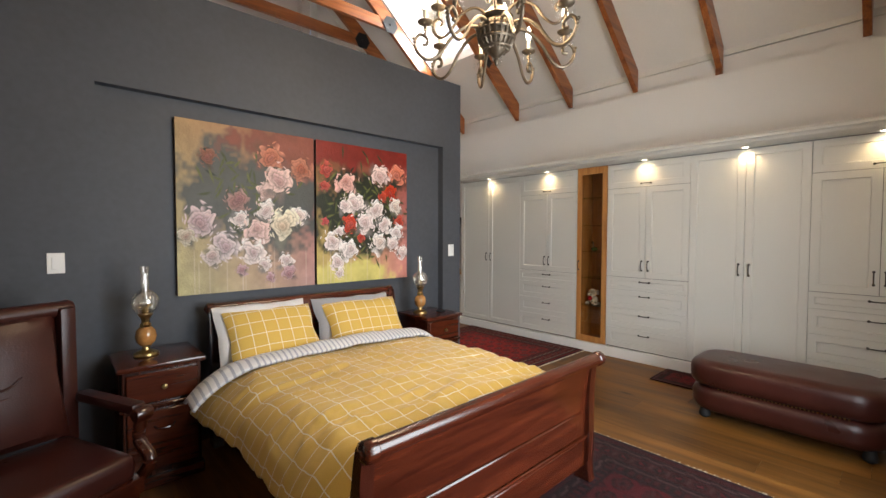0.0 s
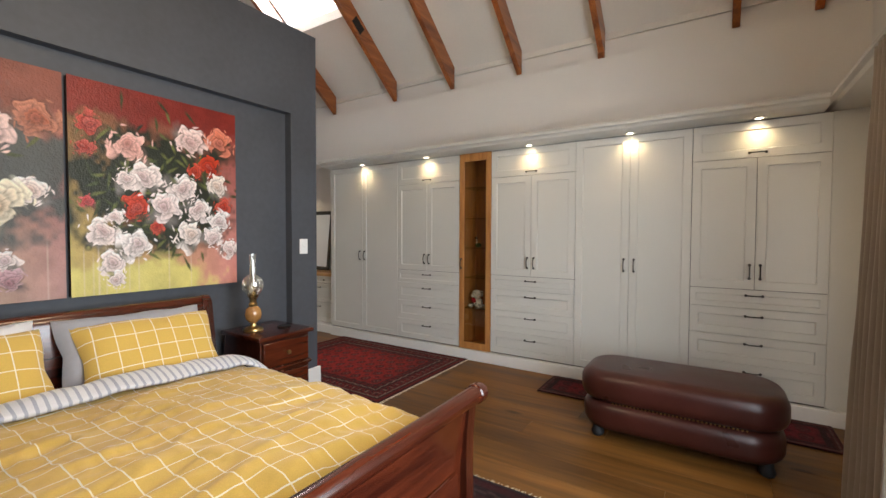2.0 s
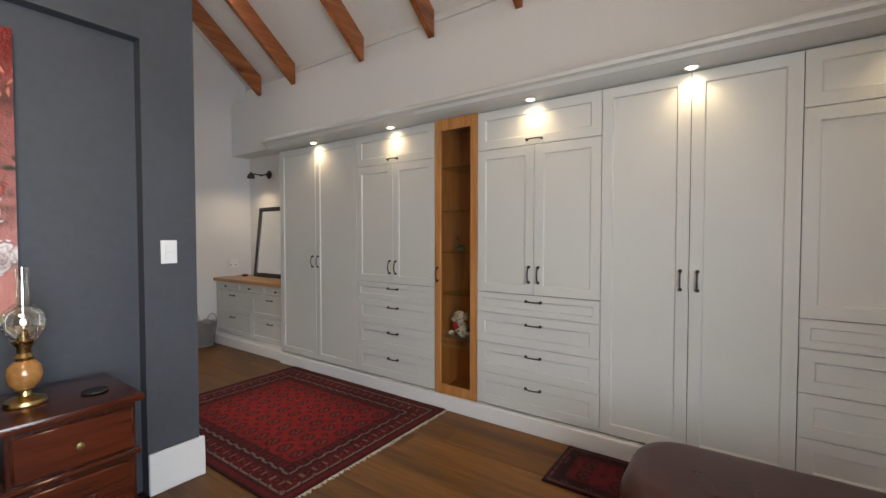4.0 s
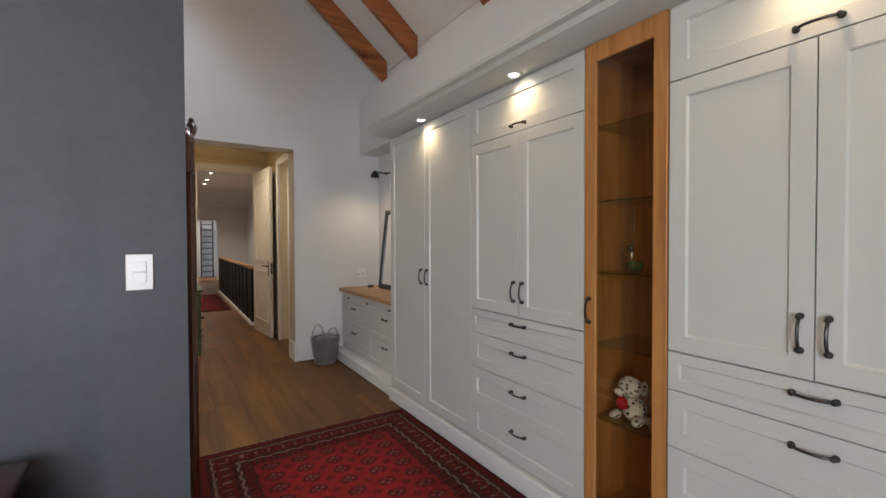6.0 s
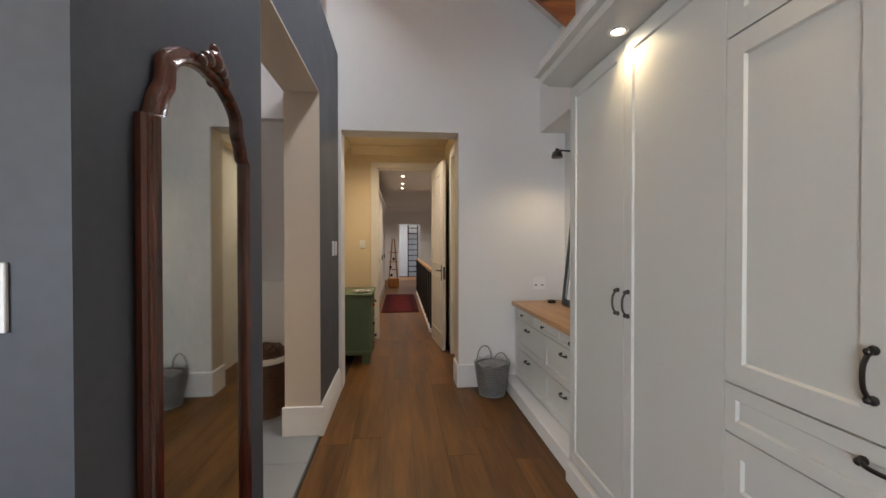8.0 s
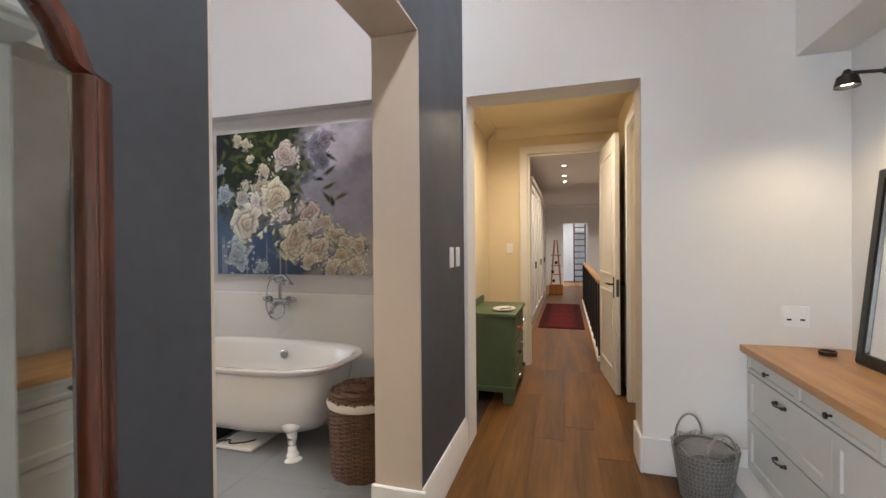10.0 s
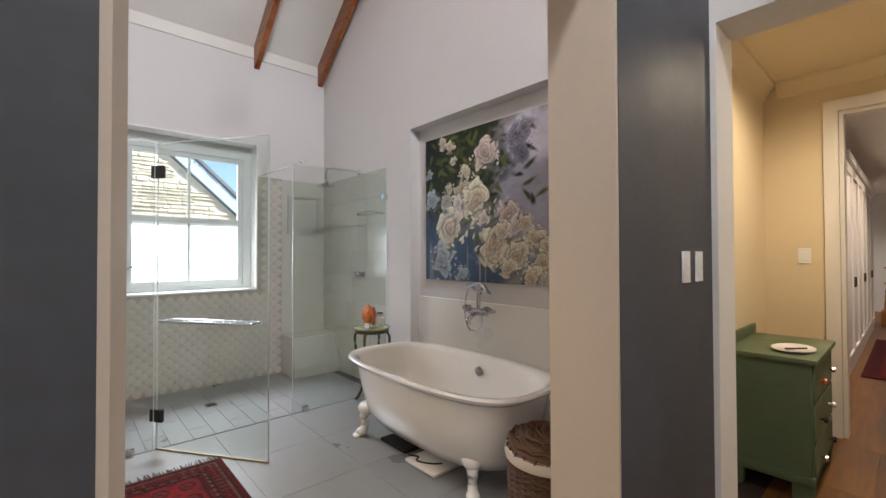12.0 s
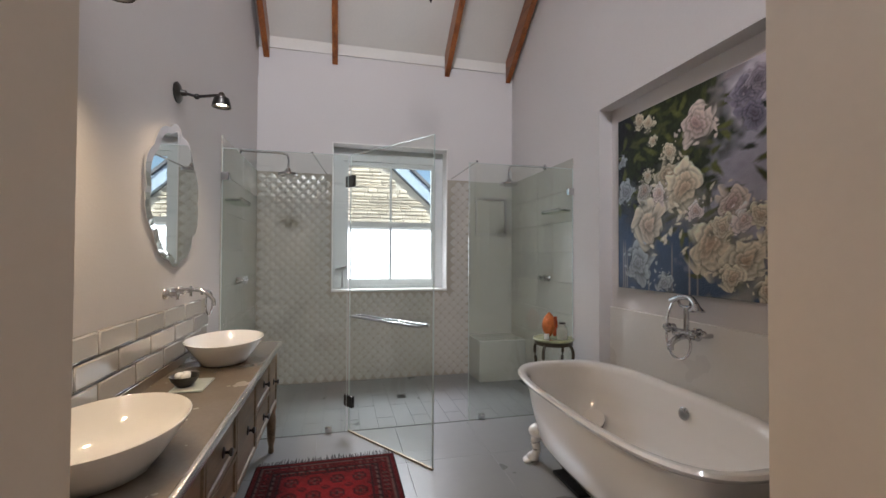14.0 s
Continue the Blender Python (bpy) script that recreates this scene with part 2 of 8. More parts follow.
def turned(profile, seg=20, at=(0, 0, 0), axis="z", cap=True, bm=None):
    """A lathe shape from (radius, height) pairs."""
    b = bmesh.new()
    rings = []
    for r, h in profile:
        ring = []
        for i in range(seg):
            a = 2 * math.pi * i / seg
            p = (r * math.cos(a), r * math.sin(a), h)
            if axis == "x":
                p = (p[2], p[0], p[1])
            if axis == "y":
                p = (p[0], p[2], p[1])
            ring.append(b.verts.new((p[0] + at[0], p[1] + at[1], p[2] + at[2])))
        rings.append(ring)
    for p, q in zip(rings, rings[1:]):
        for i in range(seg):
            b.faces.new((p[i], p[(i + 1) % seg], q[(i + 1) % seg], q[i]))
    if cap:
        b.faces.new(rings[0][::-1])
        b.faces.new(rings[-1])
    return join(bm, b) if bm else b


def tube(points, r, seg=8, bm=None, taper=None):
    """A round bar along a line of points."""
    b = bmesh.new()
    pts = [Vector(p) for p in points]
    rings = []
    for i, p in enumerate(pts):
        d = (pts[min(i + 1, len(pts) - 1)] - pts[max(i - 1, 0)]).normalized()
        u = d.cross(Vector((0, 0, 1)))
        if u.length < 0.1:
            u = d.cross(Vector((1, 0, 0)))
        u.normalize()
        v = d.cross(u)
        rr = r if taper is None else r * taper[i]
        rings.append([b.verts.new(p + rr * (math.cos(2 * math.pi * k / seg) * u + math.sin(2 * math.pi * k / seg) * v)) for k in range(seg)])
    for p, q in zip(rings, rings[1:]):
        for k in range(seg):
            b.faces.new((p[k], p[(k + 1) % seg], q[(k + 1) % seg], q[k]))
    b.faces.new(rings[0][::-1])
    b.faces.new(rings[-1])
    return join(bm, b) if bm else b


def curve_pts(pts, n=8):
    """A smooth line (Catmull-Rom) through the points."""
    p = [Vector(q) for q in pts]
    p = [2 * p[0] - p[1]] + p + [2 * p[-1] - p[-2]]
    out = []
    for i in range(1, len(p) - 2):
        for k in range(n):
            s = k / n
            out.append(0.5 * ((2 * p[i]) + (p[i + 1] - p[i - 1]) * s + (2 * p[i - 1] - 5 * p[i] + 4 * p[i + 1] - p[i + 2]) * s * s + (3 * p[i] - p[i - 1] - 3 * p[i + 1] + p[i + 2]) * s ** 3))
    return out + [p[-2]]


def sweep(profile, axis, a0, a1, bm=None):
    """A closed profile of pairs, drawn along x, y or z from a0 to a1."""
    b = bmesh.new()

    def at(u, v, a):
        return {"x": (a, u, v), "y": (u, a, v), "z": (u, v, a)}[axis]

    r0 = [b.verts.new(at(u, v, a0)) for u, v in profile]
    r1 = [b.verts.new(at(u, v, a1)) for u, v in profile]
    n = len(profile)
    for i in range(n):
        b.faces.new((r0[i], r0[(i + 1) % n], r1[(i + 1) % n], r1[i]))
    b.faces.new(r0[::-1])
    b.faces.new(r1)
    return join(bm, b) if bm else b


def slab(axis, lo, hi, u0, u1, z0, z1, holes=(), top=None):
    """A wall between lo and hi along its axis, over u0..u1 and z0..z1, with holes (u0, u1, z0, z1) right through it."""
    us = sorted({u0, u1, *[v for h in holes for v in h[:2]]})
    zs = sorted({z0, z1, *[v for h in holes for v in h[2:]]})
    us = [u for u in us if u0 <= u <= u1]
    zs = [z for z in zs if z0 <= z <= z1]
    b = bmesh.new()
    verts = {}

    def vert(w, u, z):
        key = (w, round(u, 4), round(z, 4))
        if key not in verts:
            verts[key] = b.verts.new((w, u, z) if axis == "x" else (u, w, z))
        return verts[key]

    def solid(i, k):
        if not (0 <= i < len(us) - 1 and 0 <= k < len(zs) - 1):
            return False
        cu, cz = (us[i] + us[i + 1]) / 2, (zs[k] + zs[k + 1]) / 2
        return not any(h[0] < cu < h[1] and h[2] < cz < h[3] for h in holes)

    for i in range(len(us) - 1):
        for k in range(len(zs) - 1):
            if not solid(i, k):
                continue
            a, c, d, e = us[i], us[i + 1], zs[k], zs[k + 1]
            for w in (lo, hi):
                b.faces.new([vert(w, a, d), vert(w, c, d), vert(w, c, e), vert(w, a, e)])
            for (di, dk), (p, q) in (((-1, 0), ((a, d), (a, e))), ((1, 0), ((c, d), (c, e))), ((0, -1), ((a, d), (c, d))), ((0, 1), ((a, e), (c, e)))):
                if not solid(i + di, k + dk):
                    b.faces.new([vert(lo, *p), vert(hi, *p), vert(hi, *q), vert(lo, *q)])
    return b


def structure(name, bm, material, label, category, smooth=False):
    return solo(name, bm, material, label, category, kind="structure", smooth=smooth)


# ---- structure ----
RIDGE_X, PITCH = 2.861, 0.80
EAVE_R, EAVE_L = 6.34, -0.22          # inner wall faces at the eaves
CEIL_R = 3.485                        # ceiling height at EAVE_R


def roof_z(x):
    zr = CEIL_R + PITCH * (EAVE_R - x)
    return zr if x >= RIDGE_X else CEIL_R + PITCH * (EAVE_R - RIDGE_X) - PITCH * (RIDGE_X - x)


X0, Y0, Y1 = -1.7, 0.19, 7.247        # bedroom's west wall, south wall; dressing room's north wall
GREY_Y, BATH_S, BATH_N = 4.067, 4.62, 7.56
SIDE_X, SIDE_S, SIDE_IN = 4.245, 4.227, 4.0   # the side wall runs a little askew south of its opening
OP_Y0, OP_Y1, OP_Z = 5.097, 6.352, 2.46
GREY_TOP = 3.06

# the grey headboard wall with its shallow niche, open to the roof above
structure("wall_headboard", slab("y", GREY_Y, 4.142, X0, SIDE_S, 0, GREY_TOP, [(1.14, 3.97, 0, 2.36)]), M_GREY, "dark grey painted headboard wall with a shallow niche", "wall")
structure("wall_headboard_core", slab("y", 4.142, 4.5, X0, SIDE_S, 0, GREY_TOP), M_GREY, "dark grey painted back of the headboard niche", "wall")
wb = slab("y", 4.502, BATH_S, -0.5, SIDE_IN, 0, 3.05)
box(-0.5, 1.75, 4.502, BATH_S, 3.05, 4.9, bm=wb)
structure("wall_bath_south", wb, M_BATHWALL, "pale plastered bathroom wall behind the vanity", "wall")
side_bm = slab("x", SIDE_IN + 0.02, SIDE_X, 4.5, Y1, 0, GREY_TOP + 0.06, [(OP_Y0, OP_Y1, 0, OP_Z)])
for v_ in side_bm.verts:
    if v_.co.x > SIDE_X - 0.001:
        v_.co.x -= (SIDE_X - SIDE_S) * (1.0 if v_.co.y < 4.6 else 0.7 if v_.co.y < 5.3 else 0.0)
structure("wall_side", side_bm, M_GREY, "dark grey painted wall with a wide bathroom opening", "wall")
structure("wall_side_lining", slab("x", SIDE_IN, SIDE_IN + 0.02, BATH_S, BATH_N, 0, 3.02, [(OP_Y0, OP_Y1, 0, OP_Z)]), M_BATHWALL, "pale plaster lining on the bathroom side", "wall")
splay = box(SIDE_IN - 0.004, SIDE_X - 0.003, OP_Y0, OP_Y0 + 0.012, 0, OP_Z)
for v_ in splay.verts:
    if v_.co.x < SIDE_IN + 0.01 and v_.co.y > OP_Y0 + 0.006:
        v_.co.y = OP_Y0 + 0.048      # the near reveal is splayed
    if v_.co.x > SIDE_X - 0.01:
        v_.co.x -= 0.013
for b_ in (splay, box(SIDE_IN - 0.004, SIDE_X - 0.003, OP_Y1 - 0.012, OP_Y1, 0, OP_Z), box(SIDE_IN - 0.004, SIDE_X - 0.003, OP_Y0 + 0.012, OP_Y1 - 0.012, OP_Z - 0.012, OP_Z)):
    structure("opening_lining", b_, M_BEIGE, "beige painted reveal of the bathroom opening", "reveal")


def gable(name, y0, y1, x0, x1, material, label, holes=(), z0=0.0):
    """An end wall that follows the roof."""
    b = slab("y", y0, y1, x0, x1, z0, 3.0, holes)
    xs = sorted({x0, x1, *([RIDGE_X] if x0 < RIDGE_X < x1 else [])})
    prof = [(x, roof_z(x) + 0.05) for x in xs]
    poly = [(x0, 3.0)] + prof + [(x1, 3.0)]
    r0 = [b.verts.new((x, y0, z)) for x, z in poly]
    r1 = [b.verts.new((x, y1, z)) for x, z in poly]
    b.faces.new(r0)
    b.faces.new(r1[::-1])
    for i in range(len(poly)):
        k = (i + 1) % len(poly)
        if i != len(poly) - 1:
            b.faces.new((r0[i], r0[k], r1[k], r1[i]))
    return structure(name, b, material, label, "wall")


DOOR_X0, DOOR_X1, DOOR_Z = 4.27, 5.371, 2.43
gable("wall_north", Y1, 7.50, SIDE_X - 0.1, 6.75, M_WHITE, "white end wall with a wide doorway to the hall", [(DOOR_X0, DOOR_X1, 0, DOOR_Z)])
gable("wall_bath_north", BATH_N + 0.12, BATH_N + 0.3, -0.9, SIDE_X - 0.1, M_BATHWALL, "pale plastered gable wall behind the bath")
NI_X0, NI_X1, NI_Z = 1.61, 3.80, 2.607
structure("wall_corner", box(4.001, 4.143, 7.505, 7.678, 3.03, 5.28), M_BATHWALL, "plastered corner that closes the two end walls", "wall")
structure("wall_bath_niche", slab("y", BATH_N, BATH_N + 0.12, -0.5, SIDE_IN, 0, 4.9, [(NI_X0, NI_X1, 0, NI_Z)]), M_BATHWALL, "pale plastered wall with the bath's niche", "wall")
WY0, WY1, WZ0, WZ1 = 5.40, 6.722, 0.995, 2.665
structure("wall_bath_west", slab("x", -0.52, -0.21, 4.4, 7.70, 0, 3.66, [(WY0, WY1, WZ0, WZ1)]), M_BATHWALL, "pale plastered outer wall with a sash window", "wall")
structure("wall_bath_projection", slab("x", -0.209, -0.17, BATH_S, 7.0, 0, 3.31, [(WY0, WY1, WZ0, WZ1)]), M_BATHWALL, "plastered projection round the bathroom window", "wall")
structure("wall_east", slab("x", 6.42, 6.7, Y0 - 0.2, Y1 + 0.25, 0, 3.6), M_WHITE, "white wall behind the wardrobes", "wall")
structure("wall_east_upper", slab("x", 6.36, 6.418, Y0, Y1, 3.14, 3.385), M_WHITE, "white wall strip under the rafters", "wall")
structure("bulkhead", box(6.165, 6.418, Y0, Y1, 2.45, 3.14), M_WHITE, "white wall above the wardrobes and dressing alcove", "wall")
structure("wall_plate", slab("x", 6.368, 6.418, Y0, Y1, 3.40, 3.55), M_CEIL, "pale frieze board above a shadow gap", "frieze")
structure("wall_plate_bath", slab("x", -0.52, -0.225, 4.5, 7.70, 3.674, 4.3), M_CEIL, "pale frieze board over the bathroom window wall", "frieze")
GLX0, GLX1, GLZ = 1.95, 3.95, 2.35
gable("wall_south", Y0 - 0.2, Y0, X0 - 0.2, 6.75, M_WHITE, "white wall with wide glazed doors", [(GLX0, GLX1, 0.0, GLZ)])
structure("wall_west", slab("x", X0 - 0.2, X0, Y0, 4.5, 0, 3.3), M_WHITE, "plain white outer wall", "wall")

# ceiling: two slopes with a dormer hole
DO_Y0, DO_Y1, DO_X0, DO_X1 = 4.96, 6.05, 4.45, 5.56


def slope(x0, x1, y0, y1, b):
    q = [(x0, y0), (x1, y0), (x1, y1), (x0, y1)]
    lo = [b.verts.new((x, y, roof_z(x))) for x, y in q]
    hi = [b.verts.new((x, y, roof_z(x) + 0.12)) for x, y in q]
    b.faces.new(lo[::-1])
    b.faces.new(hi)
    for i in range(4):
        b.faces.new((lo[i], lo[(i + 1) % 4], hi[(i + 1) % 4], hi[i]))


ceil_bm = bmesh.new()
slope(RIDGE_X, DO_X0, -0.1, 7.75, ceil_bm)
slope(DO_X1, 6.75, -0.1, 7.75, ceil_bm)
slope(DO_X0, DO_X1, -0.1, DO_Y0, ceil_bm)
slope(DO_X0, DO_X1, DO_Y1, 7.75, ceil_bm)
slope(-0.8, RIDGE_X, 4.4, 7.9, ceil_bm)
slope(-2.2, RIDGE_X, -0.1, 4.4, ceil_bm)
structure("ceiling", ceil_bm, M_CEIL, "pale boarded vaulted ceiling between exposed rafters", "ceiling")

# dormer: cheeks, lid and a small window
dm = bmesh.new()
for y in (DO_Y0 - 0.024, DO_Y1 - 0.006):
    tri = [(DO_X1 + 0.12, roof_z(DO_X1 + 0.12) + 0.003), (DO_X1 + 0.12, 5.03), (DO_X0, 5.03), (DO_X0, roof_z(DO_X0) + 0.003)]
    if tri[3][1] > 5.02:
        tri = tri[:2] + [(EAVE_R - (5.03 - CEIL_R) / PITCH, 5.03)]
    fa, fb = [dm.verts.new((x, y, z)) for x, z in tri], [dm.verts.new((x, y + 0.03, z)) for x, z in tri]
    dm.faces.new(fa)
    dm.faces.new(fb[::-1])
    for i in range(len(tri)):
        k = (i + 1) % len(tri)
        dm.faces.new((fa[i], fb[i], fb[k], fa[k]))
box(DO_X0 - 0.06, DO_X1 + 0.12, DO_Y0, DO_Y1, 5.0, 5.03, bm=dm)
box(DO_X1 - 0.002, DO_X1 + 0.12, DO_Y0, DO_Y1, roof_z(DO_X1) - 0.003, roof_z(DO_X1) + 0.012, bm=dm)
structure("dormer_lining", dm, M_CEIL, "white lining of the small roof dormer", "dormer")
dw = thing("window_dormer", (DO_X1 + 0.05, 5.5, 4.11), "small white barred dormer window in the roof", "window", kind="structure")
dz0, dz1, wy0, wy1 = roof_z(DO_X1) + 0.012, 4.998, DO_Y0 + 0.002, 5.88
part("dormer_cheek", box(DO_X1 + 0.02, DO_X1 + 0.09, wy1, DO_Y1 - 0.002, dz0, dz1), M_CEIL, dw)
for y in (wy0, wy1 - 0.06):
    part("stile", box(DO_X1 + 0.03, DO_X1 + 0.08, y, y + 0.06, dz0, dz1), M_TRIM, dw)
for z in (dz0, dz0 + 0.22, dz0 + 0.40, dz0 + 0.58, dz1 - 0.05):
    part("rail", box(DO_X1 + 0.032, DO_X1 + 0.078, wy0 + 0.06, wy1 - 0.06, z, z + (0.05 if z in (dz0, dz1 - 0.05) else 0.022)), M_TRIM, dw)
part("mullion", box(DO_X1 + 0.035, DO_X1 + 0.075, 5.44, 5.462, dz0 + 0.051, dz1 - 0.051), M_TRIM, dw)
pn = part("pane", box(DO_X1 + 0.053, DO_X1 + 0.057, wy0 + 0.05, wy1 - 0.05, dz0 + 0.04, dz1 - 0.04), M_GLASS, dw)
pn.visible_shadow = False


def rafter(y, side, w=0.06, depth=0.26, tip=3.12):
    """A rafter with a plumb-cut foot, in the plane across the room."""
    dz = depth / math.cos(math.atan(PITCH)) * 0.80
    if side > 0:
        xa, xb = 6.335, RIDGE_X
    else:
        xa, xb = -0.205, RIDGE_X
    za, zb = roof_z(xa) - 0.004, roof_z(xb) - 0.004
    prof = [(xa, za), (xa, za - dz), (xb, zb - dz), (xb, zb)]
    b = bmesh.new()
    v = [[b.verts.new((x, yy, z)) for x, z in prof] for yy in (y - w / 2, y + w / 2)]
    b.faces.new(v[0])
    b.faces.new(v[1][::-1])
    for i in range(4):
        k = (i + 1) % 4
        b.faces.new((v[0][i], v[1][i], v[1][k], v[0][k]))
    bmesh.ops.bevel(b, geom=b.edges[:], offset=0.004, segments=1, affect="EDGES")
    return structure("rafter", b, M_RAFT, "varnished reddish pine roof rafter", "rafter")


for y in (6.83, 6.10, 4.91, 3.98, 3.08, 2.17, 1.03, 0.47):
    rafter(y, 1)
for y in (0.5, 1.4, 2.3, 3.2, 4.1, 4.70, 5.42, 6.72, 7.50):
    rafter(y, -1)


def truss(y, xp, zp, x_end=1.0):
    """A tie beam between the slopes, with its dark steel plate."""
    tb = structure("tie_beam", box(x_end, xp, y - 0.028, y + 0.028, zp - 0.10, zp + 0.06, 0.004), M_RAFT, "varnished pine tie beam of the roof truss", "beam")
    pl = turned([(0.0, -0.006), (0.135, -0.006), (0.135, 0.006), (0.0, 0.006)], 6, (xp - 0.05, y - 0.038, zp - 0.02), "y", cap=False)
    turned([(0.0, -0.004), (0.018, -0.004), (0.018, -0.016), (0.0, -0.016)], 6, (xp - 0.05, y - 0.04, zp - 0.02), "y", cap=False, bm=pl)
    structure("truss_plate", pl, M_BLACK, "blackened steel truss plate with a bolt", "plate")


truss(6.10, 4.78, 4.60)
truss(6.83, 4.75, 4.60)
pl = box(-0.09, 0.09, -0.002, 0.004, -0.06, 0.06, 0.003)
bmesh.ops.transform(pl, matrix=pose(5.58, 4.874, 3.94, 0, 38.7, 0), verts=pl.verts[:])
structure("truss_plate", pl, M_BLACK, "blackened steel truss plate with a bolt", "plate")
structure("rafter_post", box(6.28, 6.335, 2.14, 2.20, 3.142, 3.25, 0.004), M_RAFT, "short pine post under a rafter's foot", "beam")

# ---- shared small builders ----
def put(name, mesh, m, parent, label=""):
    """A part that shares a mesh made at the origin, placed at the pose m in the world."""
    ob = part(name, mesh, None, parent, label)
    ob.matrix_basis = m
    return ob


def quad_grid(name, pts, material, uv=None, colors=None, thick=0.0):
    """A sheet of nu x nv points; uv and colours lie on its points."""
    nu, nv = pts.shape[:2]
    me = bpy.data.meshes.new(name)
    idx = np.arange(nu * nv).reshape(nu, nv)
    f = np.stack([idx[:-1, :-1], idx[1:, :-1], idx[1:, 1:], idx[:-1, 1:]], -1).reshape(-1, 4)
    me.from_pydata(pts.reshape(-1, 3).tolist(), [], f.tolist())
    if uv is not None:
        layer = me.uv_layers.new(name="UVMap")
        layer.data.foreach_set("uv", uv.reshape(-1, 2)[f.reshape(-1)].reshape(-1).astype(np.float32))
    if colors is not None:
        ca = me.color_attributes.new("paint", "FLOAT_COLOR", "POINT")
        rgba = np.concatenate([colors.reshape(-1, 3), np.ones((nu * nv, 1))], 1)
        ca.data.foreach_set("color", rgba.reshape(-1).astype(np.float32))
    me.polygons.foreach_set("use_smooth", [True] * len(me.polygons))
    me.materials.append(material)
    return me


def soft_noise(n, m, cell, seed):
    """Smooth random values between 0 and 1 on an n x m grid."""
    rng = np.random.RandomState(seed)
    gn, gm = int(n / cell) + 3, int(m / cell) + 3
    g = rng.rand(gn, gm)
    x, y = np.arange(n) / cell, np.arange(m) / cell
    xi, yi = x.astype(int), y.astype(int)
    fx, fy = (x - xi), (y - yi)
    fx, fy = (fx * fx * (3 - 2 * fx))[:, None], (fy * fy * (3 - 2 * fy))[None, :]
    a, b_, c, d = g[xi][:, yi], g[xi + 1][:, yi], g[xi][:, yi + 1], g[xi + 1][:, yi + 1]
    return (a * (1 - fx) + b_ * fx) * (1 - fy) + (c * (1 - fx) + d * fx) * fy


def ball(at, r, scale=(1, 1, 1), seg=16, bm=None):
    b = bmesh.new()
    bmesh.ops.create_uvsphere(b, u_segments=seg, v_segments=max(6, seg // 2), radius=r, matrix=Matrix.LocRotScale(at, None, scale))
    return join(bm, b) if bm else b


def cushion(w, d, h, puff=0.5, n=18):
    """A stuffed pad: flat rectangle that swells towards its middle, centred at the origin."""
    b = bmesh.new()
    rows = {}
    for s in (1, -1):
        for i in range(n + 1):
            for k in range(n + 1):
                u, v = 2 * i / n - 1, 2 * k / n - 1
                e = max(0.0, (1 - abs(u) ** 2.6) * (1 - abs(v) ** 2.6)) ** puff
                key = (s if 0 < i < n and 0 < k < n else 0, i, k)
                if key not in rows:
                    pin = 1 - 0.06 * (1 - abs(u)) * abs(v) ** 3 - 0.06 * (1 - abs(v)) * abs(u) ** 3
                    rows[key] = b.verts.new((u * w / 2 * pin, v * d / 2 * pin, s * e * h / 2 if key[0] else 0))
    for s in (1, -1):
        for i in range(n):
            for k in range(n):
                q = [rows[(s if 0 < a < n and 0 < c < n else 0, a, c)] for a, c in ((i, k), (i + 1, k), (i + 1, k + 1), (i, k + 1))]
                b.faces.new(q if s > 0 else q[::-1])
    return b


def rumple(bm, amount, scale, seed=0):
    for v in bm.verts:
        v.co += noise.noise_vector(v.co * scale + Vector((seed, seed * 2, 0))) * amount
    return bm


def checks(name, ground, line, step, width, stripe=False):
    """Woven cloth with thin lines in both directions (or wide stripes in one), laid out by the UV map in metres."""
    m, t, b = nodes(name)
    uv = t.nodes.new("ShaderNodeUVMap")
    sep = t.nodes.new("ShaderNodeSeparateXYZ")
    t.links.new(uv.outputs[0], sep.inputs[0])
    masks = []
    for ax in (0,) if stripe else (0, 1):
        md = t.nodes.new("ShaderNodeMath")
        md.operation = "PINGPONG"
        t.links.new(sep.outputs[ax], md.inputs[0])
        md.inputs[1].default_value = step / 2
        ls = t.nodes.new("ShaderNodeMath")
        ls.operation = "LESS_THAN"
        t.links.new(md.outputs[0], ls.inputs[0])
        ls.inputs[1].default_value = width / 2
        masks.append(ls.outputs[0])
    mask = masks[0]
    if len(masks) == 2:
        mx = t.nodes.new("ShaderNodeMath")
        mx.operation = "MAXIMUM"
        t.links.new(masks[0], mx.inputs[0])
        t.links.new(masks[1], mx.inputs[1])
        mask = mx.outputs[0]
    mix = t.nodes.new("ShaderNodeMix")
    mix.data_type = "RGBA"
    t.links.new(mask, mix.inputs[0])
    mix.inputs[6].default_value, mix.inputs[7].default_value = (*ground, 1), (*line, 1)
    n = node(t, "ShaderNodeTexNoise", Vector=coords(t), Scale=260, Detail=2)
    hsv = node(t, "ShaderNodeHueSaturation", Color=mix.outputs[2])
    mr = t.nodes.new("ShaderNodeMapRange")
    t.links.new(n.outputs[0], mr.inputs[0])
    mr.inputs[3].default_value, mr.inputs[4].default_value = 0.86, 1.12
    t.links.new(mr.outputs[0], hsv.inputs["Value"])
    t.links.new(hsv.outputs[0], b.inputs["Base Color"])
    b.inputs["Roughness"].default_value, b.inputs["Sheen Weight"].default_value = 0.85, 0.25
    bp = node(t, "ShaderNodeBump", Strength=0.2, Distance=0.004, Height=n.outputs[0])
    t.links.new(bp.outputs[0], b.inputs["Normal"])
    return m


